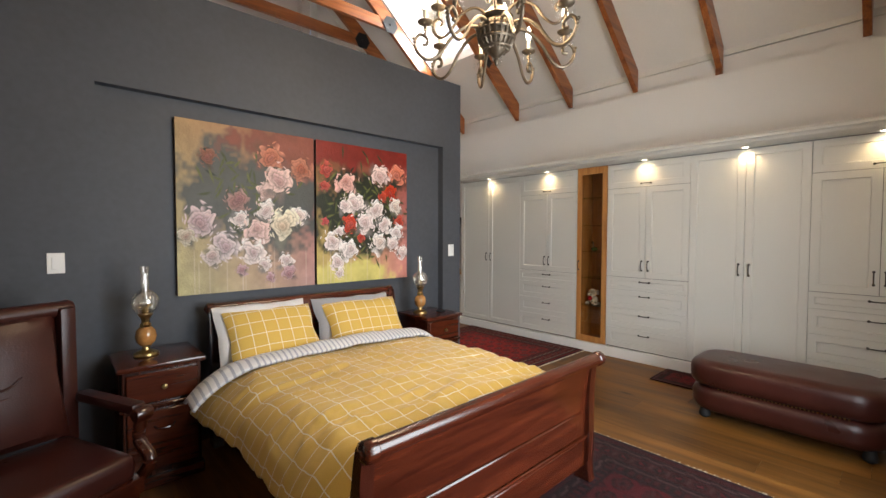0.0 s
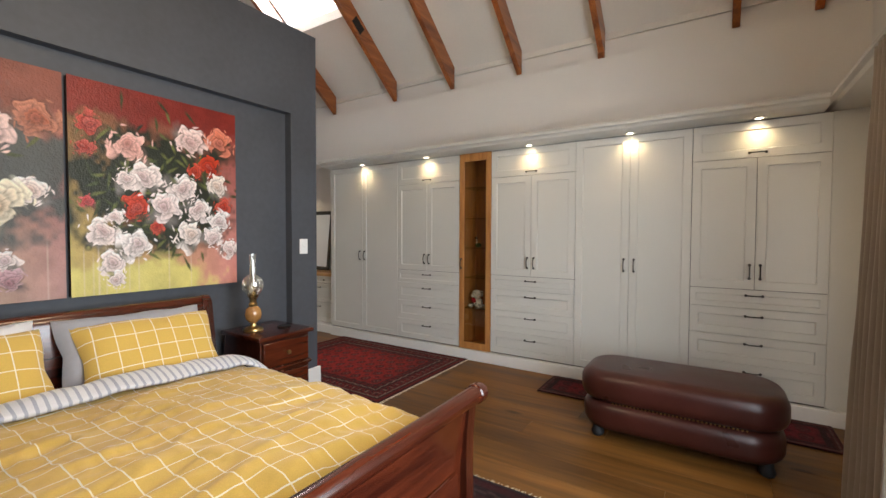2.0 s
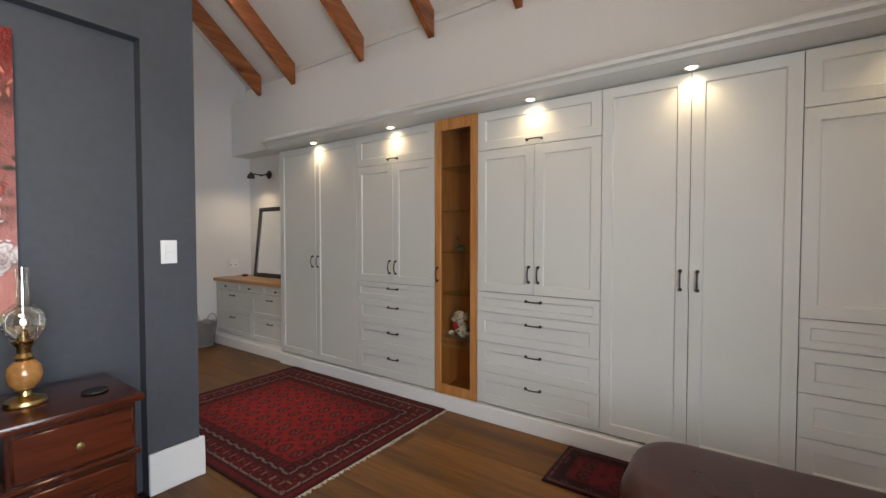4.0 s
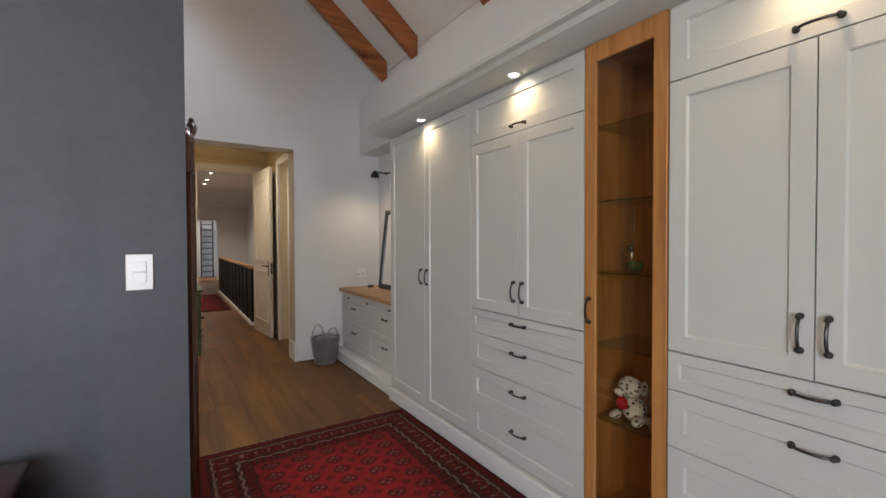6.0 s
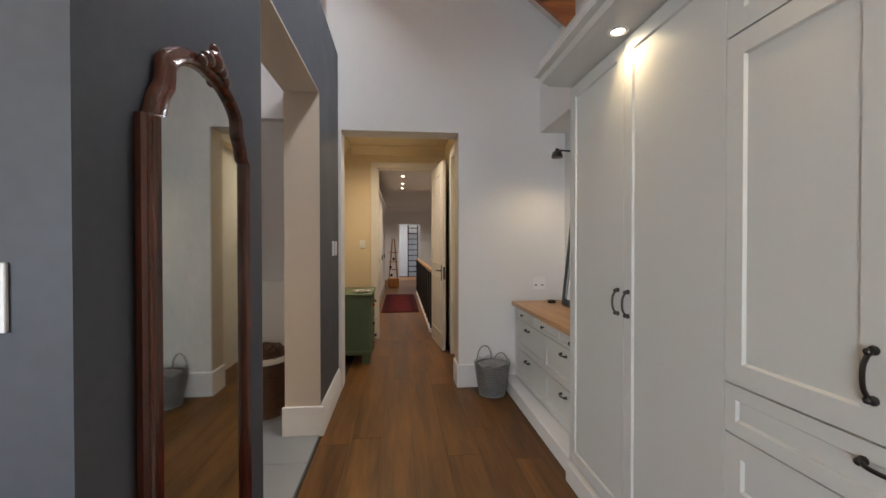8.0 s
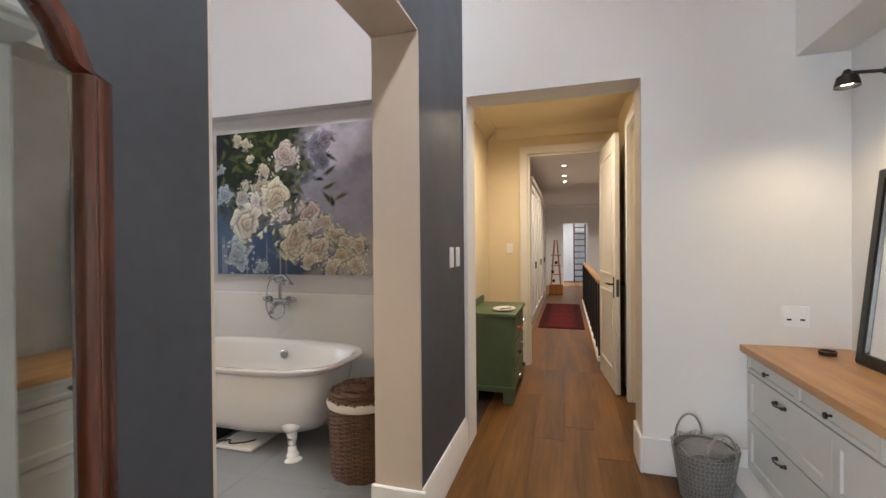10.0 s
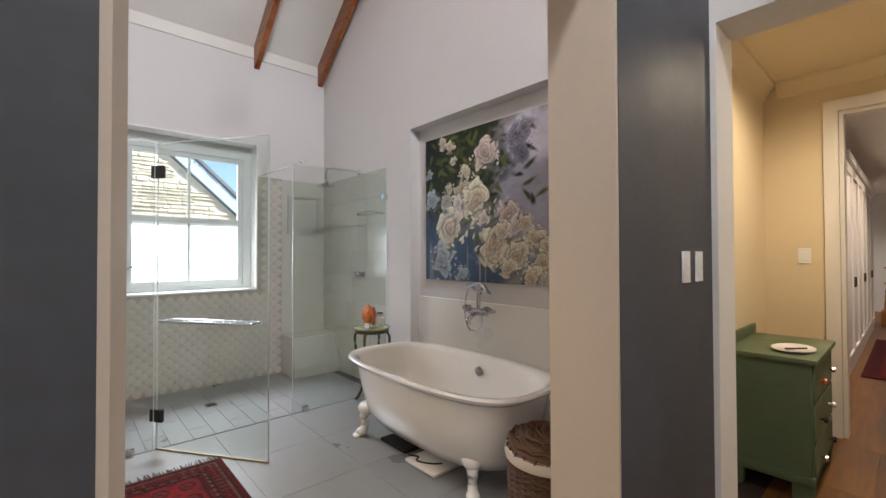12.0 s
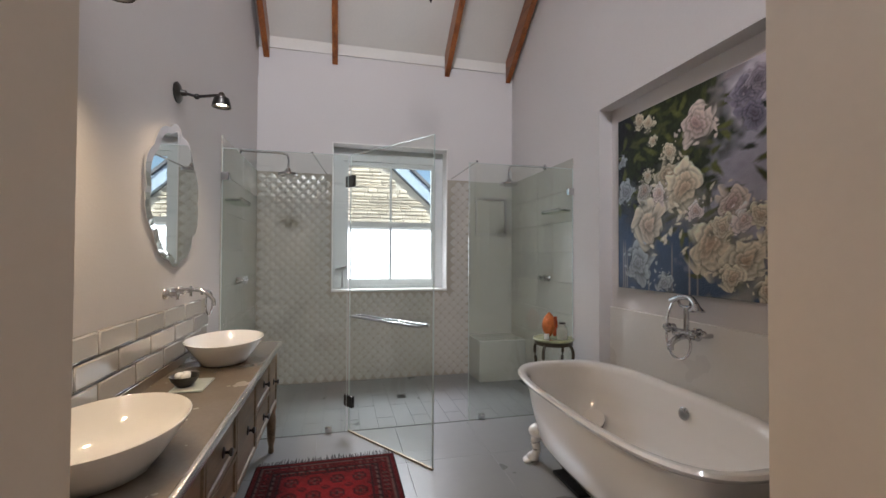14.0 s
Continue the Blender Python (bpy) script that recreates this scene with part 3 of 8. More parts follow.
M_CHECK = checks("mustard_check_cotton", (0.64, 0.42, 0.085), (0.82, 0.77, 0.64), 0.088, 0.0044)
M_STRIPE = checks("grey_striped_cotton", (0.72, 0.72, 0.74), (0.40, 0.42, 0.50), 0.034, 0.012, stripe=True)
M_SHEET = surface("white_sheet", (0.74, 0.73, 0.73), 0.9, var=0.03, bump=0.1, sheen=0.2)
M_BRASS = surface("worn_brass", (0.50, 0.36, 0.15), 0.3, metal=1.0, var=0.2, big=8)
M_AMBER = surface("amber_onyx", (0.36, 0.17, 0.05), 0.10, var=0.35, big=14, fine=40, coat=0.6)
M_OILGLASS = glass("amber_lamp_glass", (0.92, 0.91, 0.87), amount=0.32)
M_PAINTCLOTH = painted("oil_paint", 0.34, bump=0.3, fine=120, spec=0.22, fleck=0.08)
M_RUG = painted("rug_wool", 0.95, bump=0.6, fine=260, sheen=0.03, spec=0.1)
M_FRINGE = surface("rug_fringe", (0.52, 0.44, 0.33), 0.9, var=0.15)
M_DARKFRINGE = surface("dark_rug_fringe", (0.045, 0.042, 0.045), 0.9, var=0.3)


# ---- bed ----
def sleigh_end(x0, x1, y, lean, top, name, bed, base=0.1, panel=True):
    """A curled sleigh board along x; lean is the way its scroll turns (-1: towards the south)."""
    r = 0.04
    prof_c = [(y, base), (y, base + 0.12), (y + 0.0 * lean, top * 0.55), (y + 0.012 * lean, top * 0.72), (y + 0.035 * lean, top - 0.06), (y + 0.065 * lean, top - 0.012)]
    pts = curve_pts([(0, a, z) for a, z in prof_c], 6)
    th = 0.026
    left = [(p.y - th * 0.5, p.z) for p in pts]
    right = [(p.y + th * 0.5, p.z) for p in pts]
    b = sweep(left + right[::-1], "x", x0 + 0.05, x1 - 0.05)
    board = part(name, b, M_MAHOG, bed, "polished reddish mahogany board")
    # rolled top rail with turned ends
    cy, cz = y + 0.07 * lean, top - 0.035
    rail = turned([(0.0, x0 - 0.012), (0.02, x0 - 0.012), (r * 0.9, x0 - 0.004), (r, x0 + 0.004), (r, x0 + 0.04), (r * 0.86, x0 + 0.046), (r * 0.86, x1 - 0.046), (r, x1 - 0.04), (r, x1 - 0.004), (r * 0.9, x1 + 0.004), (0.02, x1 + 0.012), (0.0, x1 + 0.012)], 20, (0, cy, cz), "x", cap=False)
    part("top_roll", rail, M_MAHOG, board)
    for xx in (x0 - 0.013, x1 + 0.013):
        part("scroll_button", turned([(0.0, -0.006), (0.012, -0.006), (0.015, 0.0), (0.012, 0.006), (0.0, 0.006)], 14, (xx, cy, cz), "x", cap=False), M_MAHOG, board)
    if panel:
        for z0, z1 in ((base + 0.02, base + 0.16), (base + 0.19, base + 0.33)):
            part("raised_panel", box(x0 + 0.09, x1 - 0.09, y + lean * 0.012, y + lean * 0.024, z0, z1, 0.006), M_MAHOG, board)
        part("moulding", box(x0 + 0.05, x1 - 0.05, y + lean * 0.012, y + lean * 0.03, base + 0.165, base + 0.185, 0.005), M_MAHOG, board)
    # curved side posts
    for xx in (x0, x1 - 0.055):
        out = [(p.y - 0.034 - 0.01 * math.sin(i / len(pts) * 6), p.z) for i, p in enumerate(pts)]
        inn = [(p.y + 0.034 + 0.01 * math.sin(i / len(pts) * 6), p.z) for i, p in enumerate(pts)]
        pb = sweep(out + inn[::-1], "x", xx, xx + 0.055)
        part("post", pb, M_MAHOGZ, bed)
        part("foot", sweep([(y - 0.055, 0.0), (y + 0.055, 0.0), (y + 0.04, 0.05), (y + 0.036, base + 0.03), (y - 0.036, base + 0.03), (y - 0.04, 0.05)], "x", xx - 0.004, xx + 0.059), M_MAHOGZ, bed)


BX0, BX1, BF, BH = 1.665, 3.245, 2.01, 3.93
bed = thing("sleigh_bed", (2.45, 3.0, 0), "polished mahogany sleigh bed made up with bedding", "bed")
sleigh_end(BX0, BX1, BF, -1, 0.77, "footboard", bed)
sleigh_end(BX0 + 0.04, BX1 - 0.0, BH, 1, 0.965, "headboard", bed, panel=False)
for xx in (BX0 + 0.02, BX1 - 0.055):
    part("side_rail", box(xx, xx + 0.035, BF + 0.02, BH - 0.02, 0.2, 0.36, 0.008), M_MAHOG, bed)
mat_b = box(BX0 + 0.06, BX1 - 0.06, BF + 0.05, BH - 0.04, 0.25, 0.53, 0.05, 3)
tagged(solo("mattress", mat_b, M_SHEET, "white fitted mattress lying on the sleigh bed", "mattress"))

# duvet: one quilted sheet that lies over the mattress and hangs at both sides
NU, NV = 160, 150
s = np.linspace(-0.95, 1.13, NU)[:, None] * np.ones((1, NV))
v = np.ones((NU, 1)) * np.linspace(0, 1, NV)[None, :]
half = 0.61
over = np.clip(np.abs(s) - half, 0, None)
bend = 0.245
ang = np.clip(over / bend, 0, math.pi / 2)
down = np.where(over < bend * math.pi / 2, bend * (1 - np.cos(ang)), bend + over - bend * math.pi / 2)
side = np.where(over < bend * math.pi / 2, bend * np.sin(ang), bend)
xx = np.sign(s) * (np.minimum(np.abs(s), half) + side)
xc = (BX0 + BX1) / 2
yy = (BF + 0.075) + v * 1.50
lump = soft_noise(NU, NV, 18, 3) * 0.022 + soft_noise(NU, NV, 8, 4) * 0.010 + soft_noise(NU, NV, 3.2, 9) * 0.003
fold = soft_noise(NU, NV, 13, 21)
lump = lump + 0.010 * (1 - np.abs(2 * fold - 1)) ** 4 + 0.005 * (1 - np.abs(2 * soft_noise(NU, NV, 7, 22) - 1)) ** 5
rows_n = soft_noise(48, NV, 9, 31)
at_u = np.linspace(0, 46.99, NU)
lo_u, fr_u = at_u.astype(int), (at_u % 1)[:, None]
across = rows_n[lo_u] * (1 - fr_u) + rows_n[lo_u + 1] * fr_u
lump = lump + 0.013 * (1 - np.abs(2 * across - 1)) ** 3
crown = 0.055 * np.clip(1 - (s / 0.95) ** 2, 0, 1) * np.sin(np.clip(v * 1.05 + 0.03, 0, 1) * math.pi) ** 0.5
zz = 0.568 + crown + lump - down
flare = 0.10 * np.clip(over / 0.35, 0, 1) * (0.5 + 0.7 * soft_noise(NU, NV, 16, 8)) * (0.1 + 0.9 * v ** 2)
xx = xx + np.sign(s) * flare * np.where(s < 0, 1.0, 0.15)
foot = np.clip((0.10 - v) / 0.10, 0, 1)
zz = np.maximum(zz - 0.06 * foot ** 2, 0.09)
pts = np.stack([xx + xc, yy + 0.02 * np.sin(s * 5 + 1), zz], -1)
uvs = np.stack([s + 0.03, v * 1.5 + 0.02 * np.sin(s * 4)], -1)
duvet = thing("duvet", (2.45, 2.8, 0.56), "mustard yellow duvet with a thin white check, draped over the bed", "duvet")
du = part("cover", quad_grid("cover", pts, M_CHECK, uvs), None, duvet)
du.modifiers.new("thick", "SOLIDIFY").thickness = -0.018

# the turned-back band that shows the striped lining
NB = 24
w = np.ones((NU, 1)) * np.linspace(0, 1, NB)[None, :]
sb = np.linspace(-0.92, 1.06, NU)[:, None] * np.ones((1, NB))
ob_ = np.clip(np.abs(sb) - half, 0, None)
ab = np.clip(ob_ / bend, 0, math.pi / 2)
db = np.where(ob_ < bend * math.pi / 2, bend * (1 - np.cos(ab)), bend + ob_ - bend * math.pi / 2)
hb = np.where(ob_ < bend * math.pi / 2, bend * np.sin(ab), bend)
xb = np.sign(sb) * (np.minimum(np.abs(sb), half) + hb + 0.16 * np.clip(ob_ / 0.35, 0, 1) * np.where(sb < 0, 0.9, 0.15))
zb = 0.592 + 0.05 * np.clip(1 - (sb / 0.95) ** 2, 0, 1) + 0.028 * np.sin(w * math.pi) - db * 0.82 + soft_noise(NU, NB, 8, 6) * 0.016
yb = 3.40 + 0.20 * w - 0.06 * np.clip(ob_, 0, 0.3) * 2
band = quad_grid("turned_back_band", np.stack([xb + xc, yb, np.maximum(zb, 0.12)], -1), M_STRIPE, np.stack([sb, w * 0.2], -1))
bo = part("turned_back_band", band, None, duvet, "white and grey striped lining folded back")
bo.modifiers.new("thick", "SOLIDIFY").thickness = -0.02


def pillow(x, y, z, wd, hg, tilt, turn, cloth, label, seed, name="pillow"):
    """A pillow standing aslant against the headboard, with a UV map in metres."""
    b = rumple(cushion(wd, hg, 0.17, 0.42, 22), 0.012, 7, seed)
    lay = b.loops.layers.uv.new("UVMap")
    for f in b.faces:
        for lp in f.loops:
            lp[lay].uv = (lp.vert.co.x, lp.vert.co.y)
    m = pose(x, y, z, tilt, 0, turn)
    bmesh.ops.transform(b, matrix=m, verts=b.verts[:])
    ob = solo(name, b, cloth, label, "pillow", group="pillows on the bed")
    return ob


pillow(2.04, 3.84, 0.76, 0.66, 0.42, 62, 2, M_SHEET, "white pillow standing behind a checked one", 3)
pillow(2.78, 3.84, 0.75, 0.70, 0.40, 62, -3, surface("grey_pillow_cotton", (0.36, 0.36, 0.39), 0.9, var=0.06, sheen=0.2), "grey pillow standing behind a checked one", 5)
pillow(2.07, 3.74, 0.735, 0.62, 0.43, 56, 1, M_CHECK, "mustard checked pillow propped against the headboard", 1)
pillow(2.81, 3.74, 0.725, 0.66, 0.42, 54, -4, M_CHECK, "mustard checked pillow propped against the headboard", 2)


# ---- nightstands and oil lamps ----
def nightstand(x0, x1, y0, y1, top, label):
    ns = thing("nightstand", ((x0 + x1) / 2, (y0 + y1) / 2, 0), label, "nightstand", "nightstands beside the bed")
    part("body", box(x0 + 0.025, x1 - 0.025, y0 + 0.03, y1, 0.06, top - 0.03, 0.004), M_MAHOGZ, ns)
    part("top_board", box(x0, x1, y0, y1, top - 0.03, top, 0.009, 2), M_MAHOG, ns)
    part("plinth", box(x0 + 0.01, x1 - 0.01, y0 + 0.015, y1, 0.0, 0.07, 0.008), M_MAHOG, ns)
    h = top - 0.03
    d = part("drawer", box(x0 + 0.04, x1 - 0.04, y0 + 0.012, y0 + 0.034, h - 0.19, h - 0.02, 0.006), M_MAHOG, ns)
    part("knob", turned([(0.006, 0), (0.006, -0.012), (0.015, -0.018), (0.013, -0.028), (0.0, -0.03)], 14, ((x0 + x1) / 2, y0 + 0.014, h - 0.105), "y", cap=False), M_BRASS, d, "small brass knob")
    part("moulding", box(x0 + 0.008, x1 - 0.008, y0 + 0.012, y1, h - 0.225, h - 0.2, 0.008), M_MAHOG, ns)
    dd = part("lower_drawer", box(x0 + 0.04, x1 - 0.04, y0 + 0.014, y0 + 0.034, 0.1, h - 0.24, 0.006), M_MAHOG, ns)
    part("pull", tube(curve_pts([((x0 + x1) / 2 - 0.05, y0 + 0.014, h - 0.33), ((x0 + x1) / 2 - 0.03, y0 - 0.008, h - 0.34), ((x0 + x1) / 2 + 0.03, y0 - 0.008, h - 0.34), ((x0 + x1) / 2 + 0.05, y0 + 0.014, h - 0.33)], 4), 0.006), M_MAHOGZ, dd)
    return ns


nightstand(1.17, 1.60, 3.60, 4.06, 0.715, "dark mahogany nightstand under an amber oil lamp")
nightstand(3.36, 3.80, 3.60, 4.06, 0.70, "dark mahogany nightstand with a round coaster on top")
solo("coaster", turned([(0.0, 0.702), (0.045, 0.702), (0.047, 0.706), (0.045, 0.71), (0.0, 0.71)], 28, (3.68, 3.78, 0), cap=False), M_STEEL, "small round metal coaster on the nightstand", "coaster")


def oil_lamp(x, y, z):
    la = thing("oil_lamp", (x, y, z), "antique brass and amber onyx oil lamp with a glass chimney", "lamp", "oil lamps beside the bed")
    part("base", turned([(0.0, 0.0), (0.062, 0.0), (0.066, 0.006), (0.062, 0.018), (0.045, 0.026), (0.022, 0.034), (0.018, 0.052), (0.03, 0.06), (0.0, 0.062)], 26, (x, y, z), cap=False), M_BRASS, la)
    part("font", turned([(0.0, 0.06), (0.03, 0.062), (0.05, 0.085), (0.056, 0.115), (0.05, 0.15), (0.03, 0.172), (0.0, 0.175)], 26, (x, y, z), cap=False), M_AMBER, la, "amber onyx oil font")
    part("collar", turned([(0.0, 0.17), (0.026, 0.172), (0.03, 0.186), (0.02, 0.2), (0.024, 0.225), (0.034, 0.24), (0.04, 0.25), (0.0, 0.252)], 22, (x, y, z), cap=False), M_BRASS, la)
    part("globe", turned([(0.034, 0.25), (0.056, 0.27), (0.07, 0.305), (0.072, 0.33), (0.062, 0.362), (0.04, 0.385), (0.03, 0.392)], 28, (x, y, z), cap=False), M_OILGLASS, la, "clear amber glass globe")
    part("chimney", turned([(0.022, 0.255), (0.03, 0.30), (0.026, 0.36), (0.019, 0.40), (0.022, 0.43), (0.018, 0.47), (0.021, 0.50), (0.024, 0.535)], 24, (x, y, z), cap=False), M_OILGLASS, la, "fluted glass chimney")
    part("burner", turned([(0.0, 0.252), (0.02, 0.252), (0.016, 0.285), (0.004, 0.292), (0.0, 0.292)], 16, (x, y, z), cap=False), M_BRASS, la)
    return la


oil_lamp(1.335, 3.85, 0.715)
oil_lamp(3.48, 3.85, 0.70)


# ---- leather armchair ----
def armchair(m):
    ch = thing("leather_armchair", (0, 0, 0), "dark brown leather library armchair with carved wooden arms", "armchair")
    seat = rumple(box(-0.30, 0.30, -0.30, 0.22, 0.33, 0.46, 0.045, 3), 0.004, 9)
    part("seat", seat, M_LEATHER, ch)
    part("seat_rail", box(-0.32, 0.32, -0.31, 0.25, 0.27, 0.345, 0.012, 2), M_MAHOGZ, ch)
    bb = cushion(0.56, 0.62, 0.16, 0.3, 16)
    bmesh.ops.transform(bb, matrix=pose(0, 0.235, 0.77, 80, 0, 0), verts=bb.verts[:])
    back = part("backrest", bb, M_LEATHER, ch)
    for k in (-0.02, 0.02):
        part("button_fold", tube(curve_pts([(-0.10, 0.165, 0.72 + k), (-0.03, 0.15, 0.755 + k), (0.04, 0.152, 0.75 + k), (0.10, 0.165, 0.785 + k)], 5), 0.006), M_LEATHER, back)
    for a in (-0.34, 0.275):
        part("back_stile", box(a, a + 0.065, 0.22, 0.30, 0.3, 1.08, 0.014, 2), M_LEATHER, ch)
    part("crest", turned([(0.0, -0.35), (0.035, -0.35), (0.045, -0.33), (0.04, -0.3), (0.04, 0.3), (0.045, 0.33), (0.035, 0.35), (0.0, 0.35)], 16, (0, 0.285, 1.07), "x", cap=False), M_LEATHER, ch)
    for sx in (-1, 1):
        arm = part("armrest", box(sx * 0.36 - 0.035, sx * 0.36 + 0.035, -0.22, 0.24, 0.60, 0.65, 0.02, 2), M_LEATHER, ch)
        part("arm_scroll", turned([(0.0, -0.036), (0.03, -0.036), (0.036, -0.02), (0.036, 0.02), (0.03, 0.036), (0.0, 0.036)], 16, (sx * 0.36, -0.235, 0.605), "x", cap=False), M_MAHOGZ, arm)
        part("arm_support", tube(curve_pts([(sx * 0.345, -0.25, 0.32), (sx * 0.36, -0.29, 0.40), (sx * 0.355, -0.22, 0.48), (sx * 0.36, -0.23, 0.59)], 6), 0.028, 10), M_MAHOGZ, ch)
    for sx in (-1, 1):
        part("front_leg", turned([(0.022, 0.0), (0.03, 0.03), (0.02, 0.08), (0.036, 0.16), (0.03, 0.2), (0.038, 0.28)], 14, (sx * 0.28, -0.27, 0)), M_MAHOGZ, ch)
        part("back_leg", box(sx * 0.28 - 0.022, sx * 0.28 + 0.022, 0.20, 0.25, 0.0, 0.3, 0.005), M_MAHOGZ, ch)
    ch.matrix_basis = m
    return ch


armchair(pose(0.80, 3.23, 0, 0, 0, 25))


# ---- ottoman ----
def roll_block(x0, x1, y0, y1, z0, z1, r):
    b = bmesh.new()
    bmesh.ops.create_cube(b, size=1, matrix=Matrix.LocRotScale(((x0 + x1) / 2, (y0 + y1) / 2, (z0 + z1) / 2), None, (x1 - x0, y1 - y0, z1 - z0)))
    up = [e for e in b.edges if abs(e.verts[0].co.z - e.verts[1].co.z) > 1e-4]
    bmesh.ops.bevel(b, geom=up, offset=0.20, segments=7, affect="EDGES", profile=0.5)
    flat = [e for e in b.edges if abs(e.verts[0].co.z - e.verts[1].co.z) < 1e-4 and len(e.link_faces) == 2 and any(abs(f.normal.z) > 0.9 for f in e.link_faces) and any(abs(f.normal.z) < 0.1 for f in e.link_faces)]
    bmesh.ops.bevel(b, geom=flat, offset=r, segments=6, affect="EDGES", profile=0.5)
    return b


ot = thing("leather_ottoman", (4.97, 1.33, 0), "long brown leather ottoman with brass nail trim and ball feet", "ottoman")
part("lower_roll", roll_block(4.635, 5.20, 0.775, 1.915, 0.065, 0.262, 0.075), M_LEATHER, ot)
part("upper_roll", roll_block(4.625, 5.21, 0.76, 1.93, 0.255, 0.465, 0.08), M_LEATHER, ot)
stud = finish("nail", ball((0, 0, 0), 0.006, seg=6), M_BRASS)
for i in range(34):
    put("nail", stud, pose(4.668, 0.97 + i * 0.022, 0.259), ot)
for fx in (4.725, 5.11):
    for fy in (0.87, 1.80):
        part("ball_foot", turned([(0.018, 0.0), (0.036, 0.012), (0.042, 0.032), (0.034, 0.055), (0.03, 0.09)], 16, (fx, fy, 0)), M_BLACK, ot)

# ---- painted canvases: brushed roses on a sheet of colour ----
def dab(img, U, V, cx, cy, rx, ry, rot, col, rng, edge=0.35):
    nu, nv = U.shape
    R = 1.25 * max(rx, ry)
    i0, i1 = max(0, int((cx - R) * nu)), min(nu, int((cx + R) * nu) + 2)
    k0, k1 = max(0, int((cy - R) * nv)), min(nv, int((cy + R) * nv) + 2)
    p1, p2 = rng.rand() * 6, rng.rand() * 6
    if i0 >= i1 or k0 >= k1:
        return
    dx, dy = U[i0:i1, k0:k1] - cx, V[i0:i1, k0:k1] - cy
    c, s_ = math.cos(rot), math.sin(rot)
    a, b = (dx * c + dy * s_) / rx, (-dx * s_ + dy * c) / ry
    th = np.arctan2(b, a)
    wob = 1 + 0.12 * np.sin(3 * th + p1) + 0.07 * np.sin(7 * th + p2)
    d = np.sqrt(a * a + b * b) / wob
    k = np.clip((1 - d) / edge, 0, 1)[..., None]
    streak = 1 + 0.10 * np.sin((a * 9 + b * 3) + p1)[..., None]
    img[i0:i1, k0:k1] = img[i0:i1, k0:k1] * (1 - k) + np.array(col) * streak * k


def rose(img, U, V, cx, cy, r, col, heart, rng, asp):
    """One brushed rose: layered cups of petals, light at their lips and shaded where they tuck in, with a wound heart."""
    nu, nv = U.shape
    r = r * 1.04
    col, heart = np.array(col), np.array(heart)
    for _ in range(3):
        dab(img, U, V, cx + 0.4 * r * rng.randn(), cy + 0.4 * r * asp * rng.randn() + 0.2 * r, r * 0.8, r * 0.6 * asp, rng.rand() * 3, col * 0.22 + np.array((0.015, 0.022, 0.015)), rng, 0.9)
    R = 1.5 * r
    i0, i1 = max(0, int((cx - R) * nu)), min(nu, int((cx + R) * nu) + 2)
    k0, k1 = max(0, int((cy - R * asp) * nv)), min(nv, int((cy + R * asp) * nv) + 2)
    if i0 >= i1 or k0 >= k1:
        return
    a, b = (U[i0:i1, k0:k1] - cx) / r, (V[i0:i1, k0:k1] - cy) / (r * asp)
    a, b = a + 0.10 * np.sin(5 * b + rng.rand() * 6), b + 0.10 * np.sin(5 * a + rng.rand() * 6)
    squash, lean = rng.uniform(0.82, 1.0), rng.rand() * 3.14
    a, b = a * math.cos(lean) + b * math.sin(lean), (b * math.cos(lean) - a * math.sin(lean)) / squash
    patch = img[i0:i1, k0:k1].copy()
    layers = 5
    for k in range(layers):
        ox, oy = 0.13 * rng.randn() * (1 - k / layers), 0.13 * rng.randn() * (1 - k / layers)
        th, d = np.arctan2(b - oy, a - ox), np.hypot(a - ox, b - oy)
        n, rad = 5 - k // 2, 1.12 * (1 - 0.19 * k)
        ph = rng.rand() * 6
        wave = np.abs(np.cos(n / 2 * (th - ph)))
        lip = rad * (0.70 + 0.27 * wave ** 0.55 + 0.08 * np.sin(2 * th + ph * 3) + 0.05 * np.sin(9 * th + ph))
        tuck = np.clip(1 - np.abs(d - lip - 0.05) / 0.10, 0, 1) * (0.30 if k else 0.0)
        patch = patch * (1 - tuck[..., None])
        cover = np.clip((lip - d) / 0.05, 0, 1)
        if k == 0:
            cover = cover * np.clip(0.5 + 0.8 * np.sin(3 * th + ph), 0.0, 1)
        depth = np.clip((d / lip - 0.40) / 0.60, 0, 1)
        light = (0.64 + 0.48 * depth ** 1.3) * (1 - 0.16 * np.sin(th + lean)) + 0.06 * np.sin(15 * th + 9 * d + ph)
        light = light * (1 - 0.45 * np.clip(1 - wave / 0.22, 0, 1))
        m_ = (k / layers) ** 1.7 * 0.6
        tint = col * (1 - m_) + heart * m_ + rng.uniform(-0.03, 0.03)
        shade = np.clip(tint * light[..., None], 0.01, 0.80)
        patch = patch * (1 - cover[..., None]) + shade * cover[..., None]
    img[i0:i1, k0:k1] = patch
    for _ in range(12):
        t_, q = rng.rand() * 6.28, rng.uniform(0.75, 1.3)
        dab(img, U, V, cx + q * r * math.cos(t_), cy + q * r * asp * math.sin(t_), r * rng.uniform(0.12, 0.24), r * rng.uniform(0.05, 0.09) * asp, t_ + 1.57 + 0.5 * rng.randn(), np.minimum(col * rng.uniform(0.8, 1.1), 0.85), rng, 0.5)


def blend4(U, V, tl, tr, bl, br):
    tl, tr, bl, br = (np.array(c) for c in (tl, tr, bl, br))
    U, V = U[..., None], V[..., None]
    return (tl * (1 - U) + tr * U) * (1 - V) + (bl * (1 - U) + br * U) * V


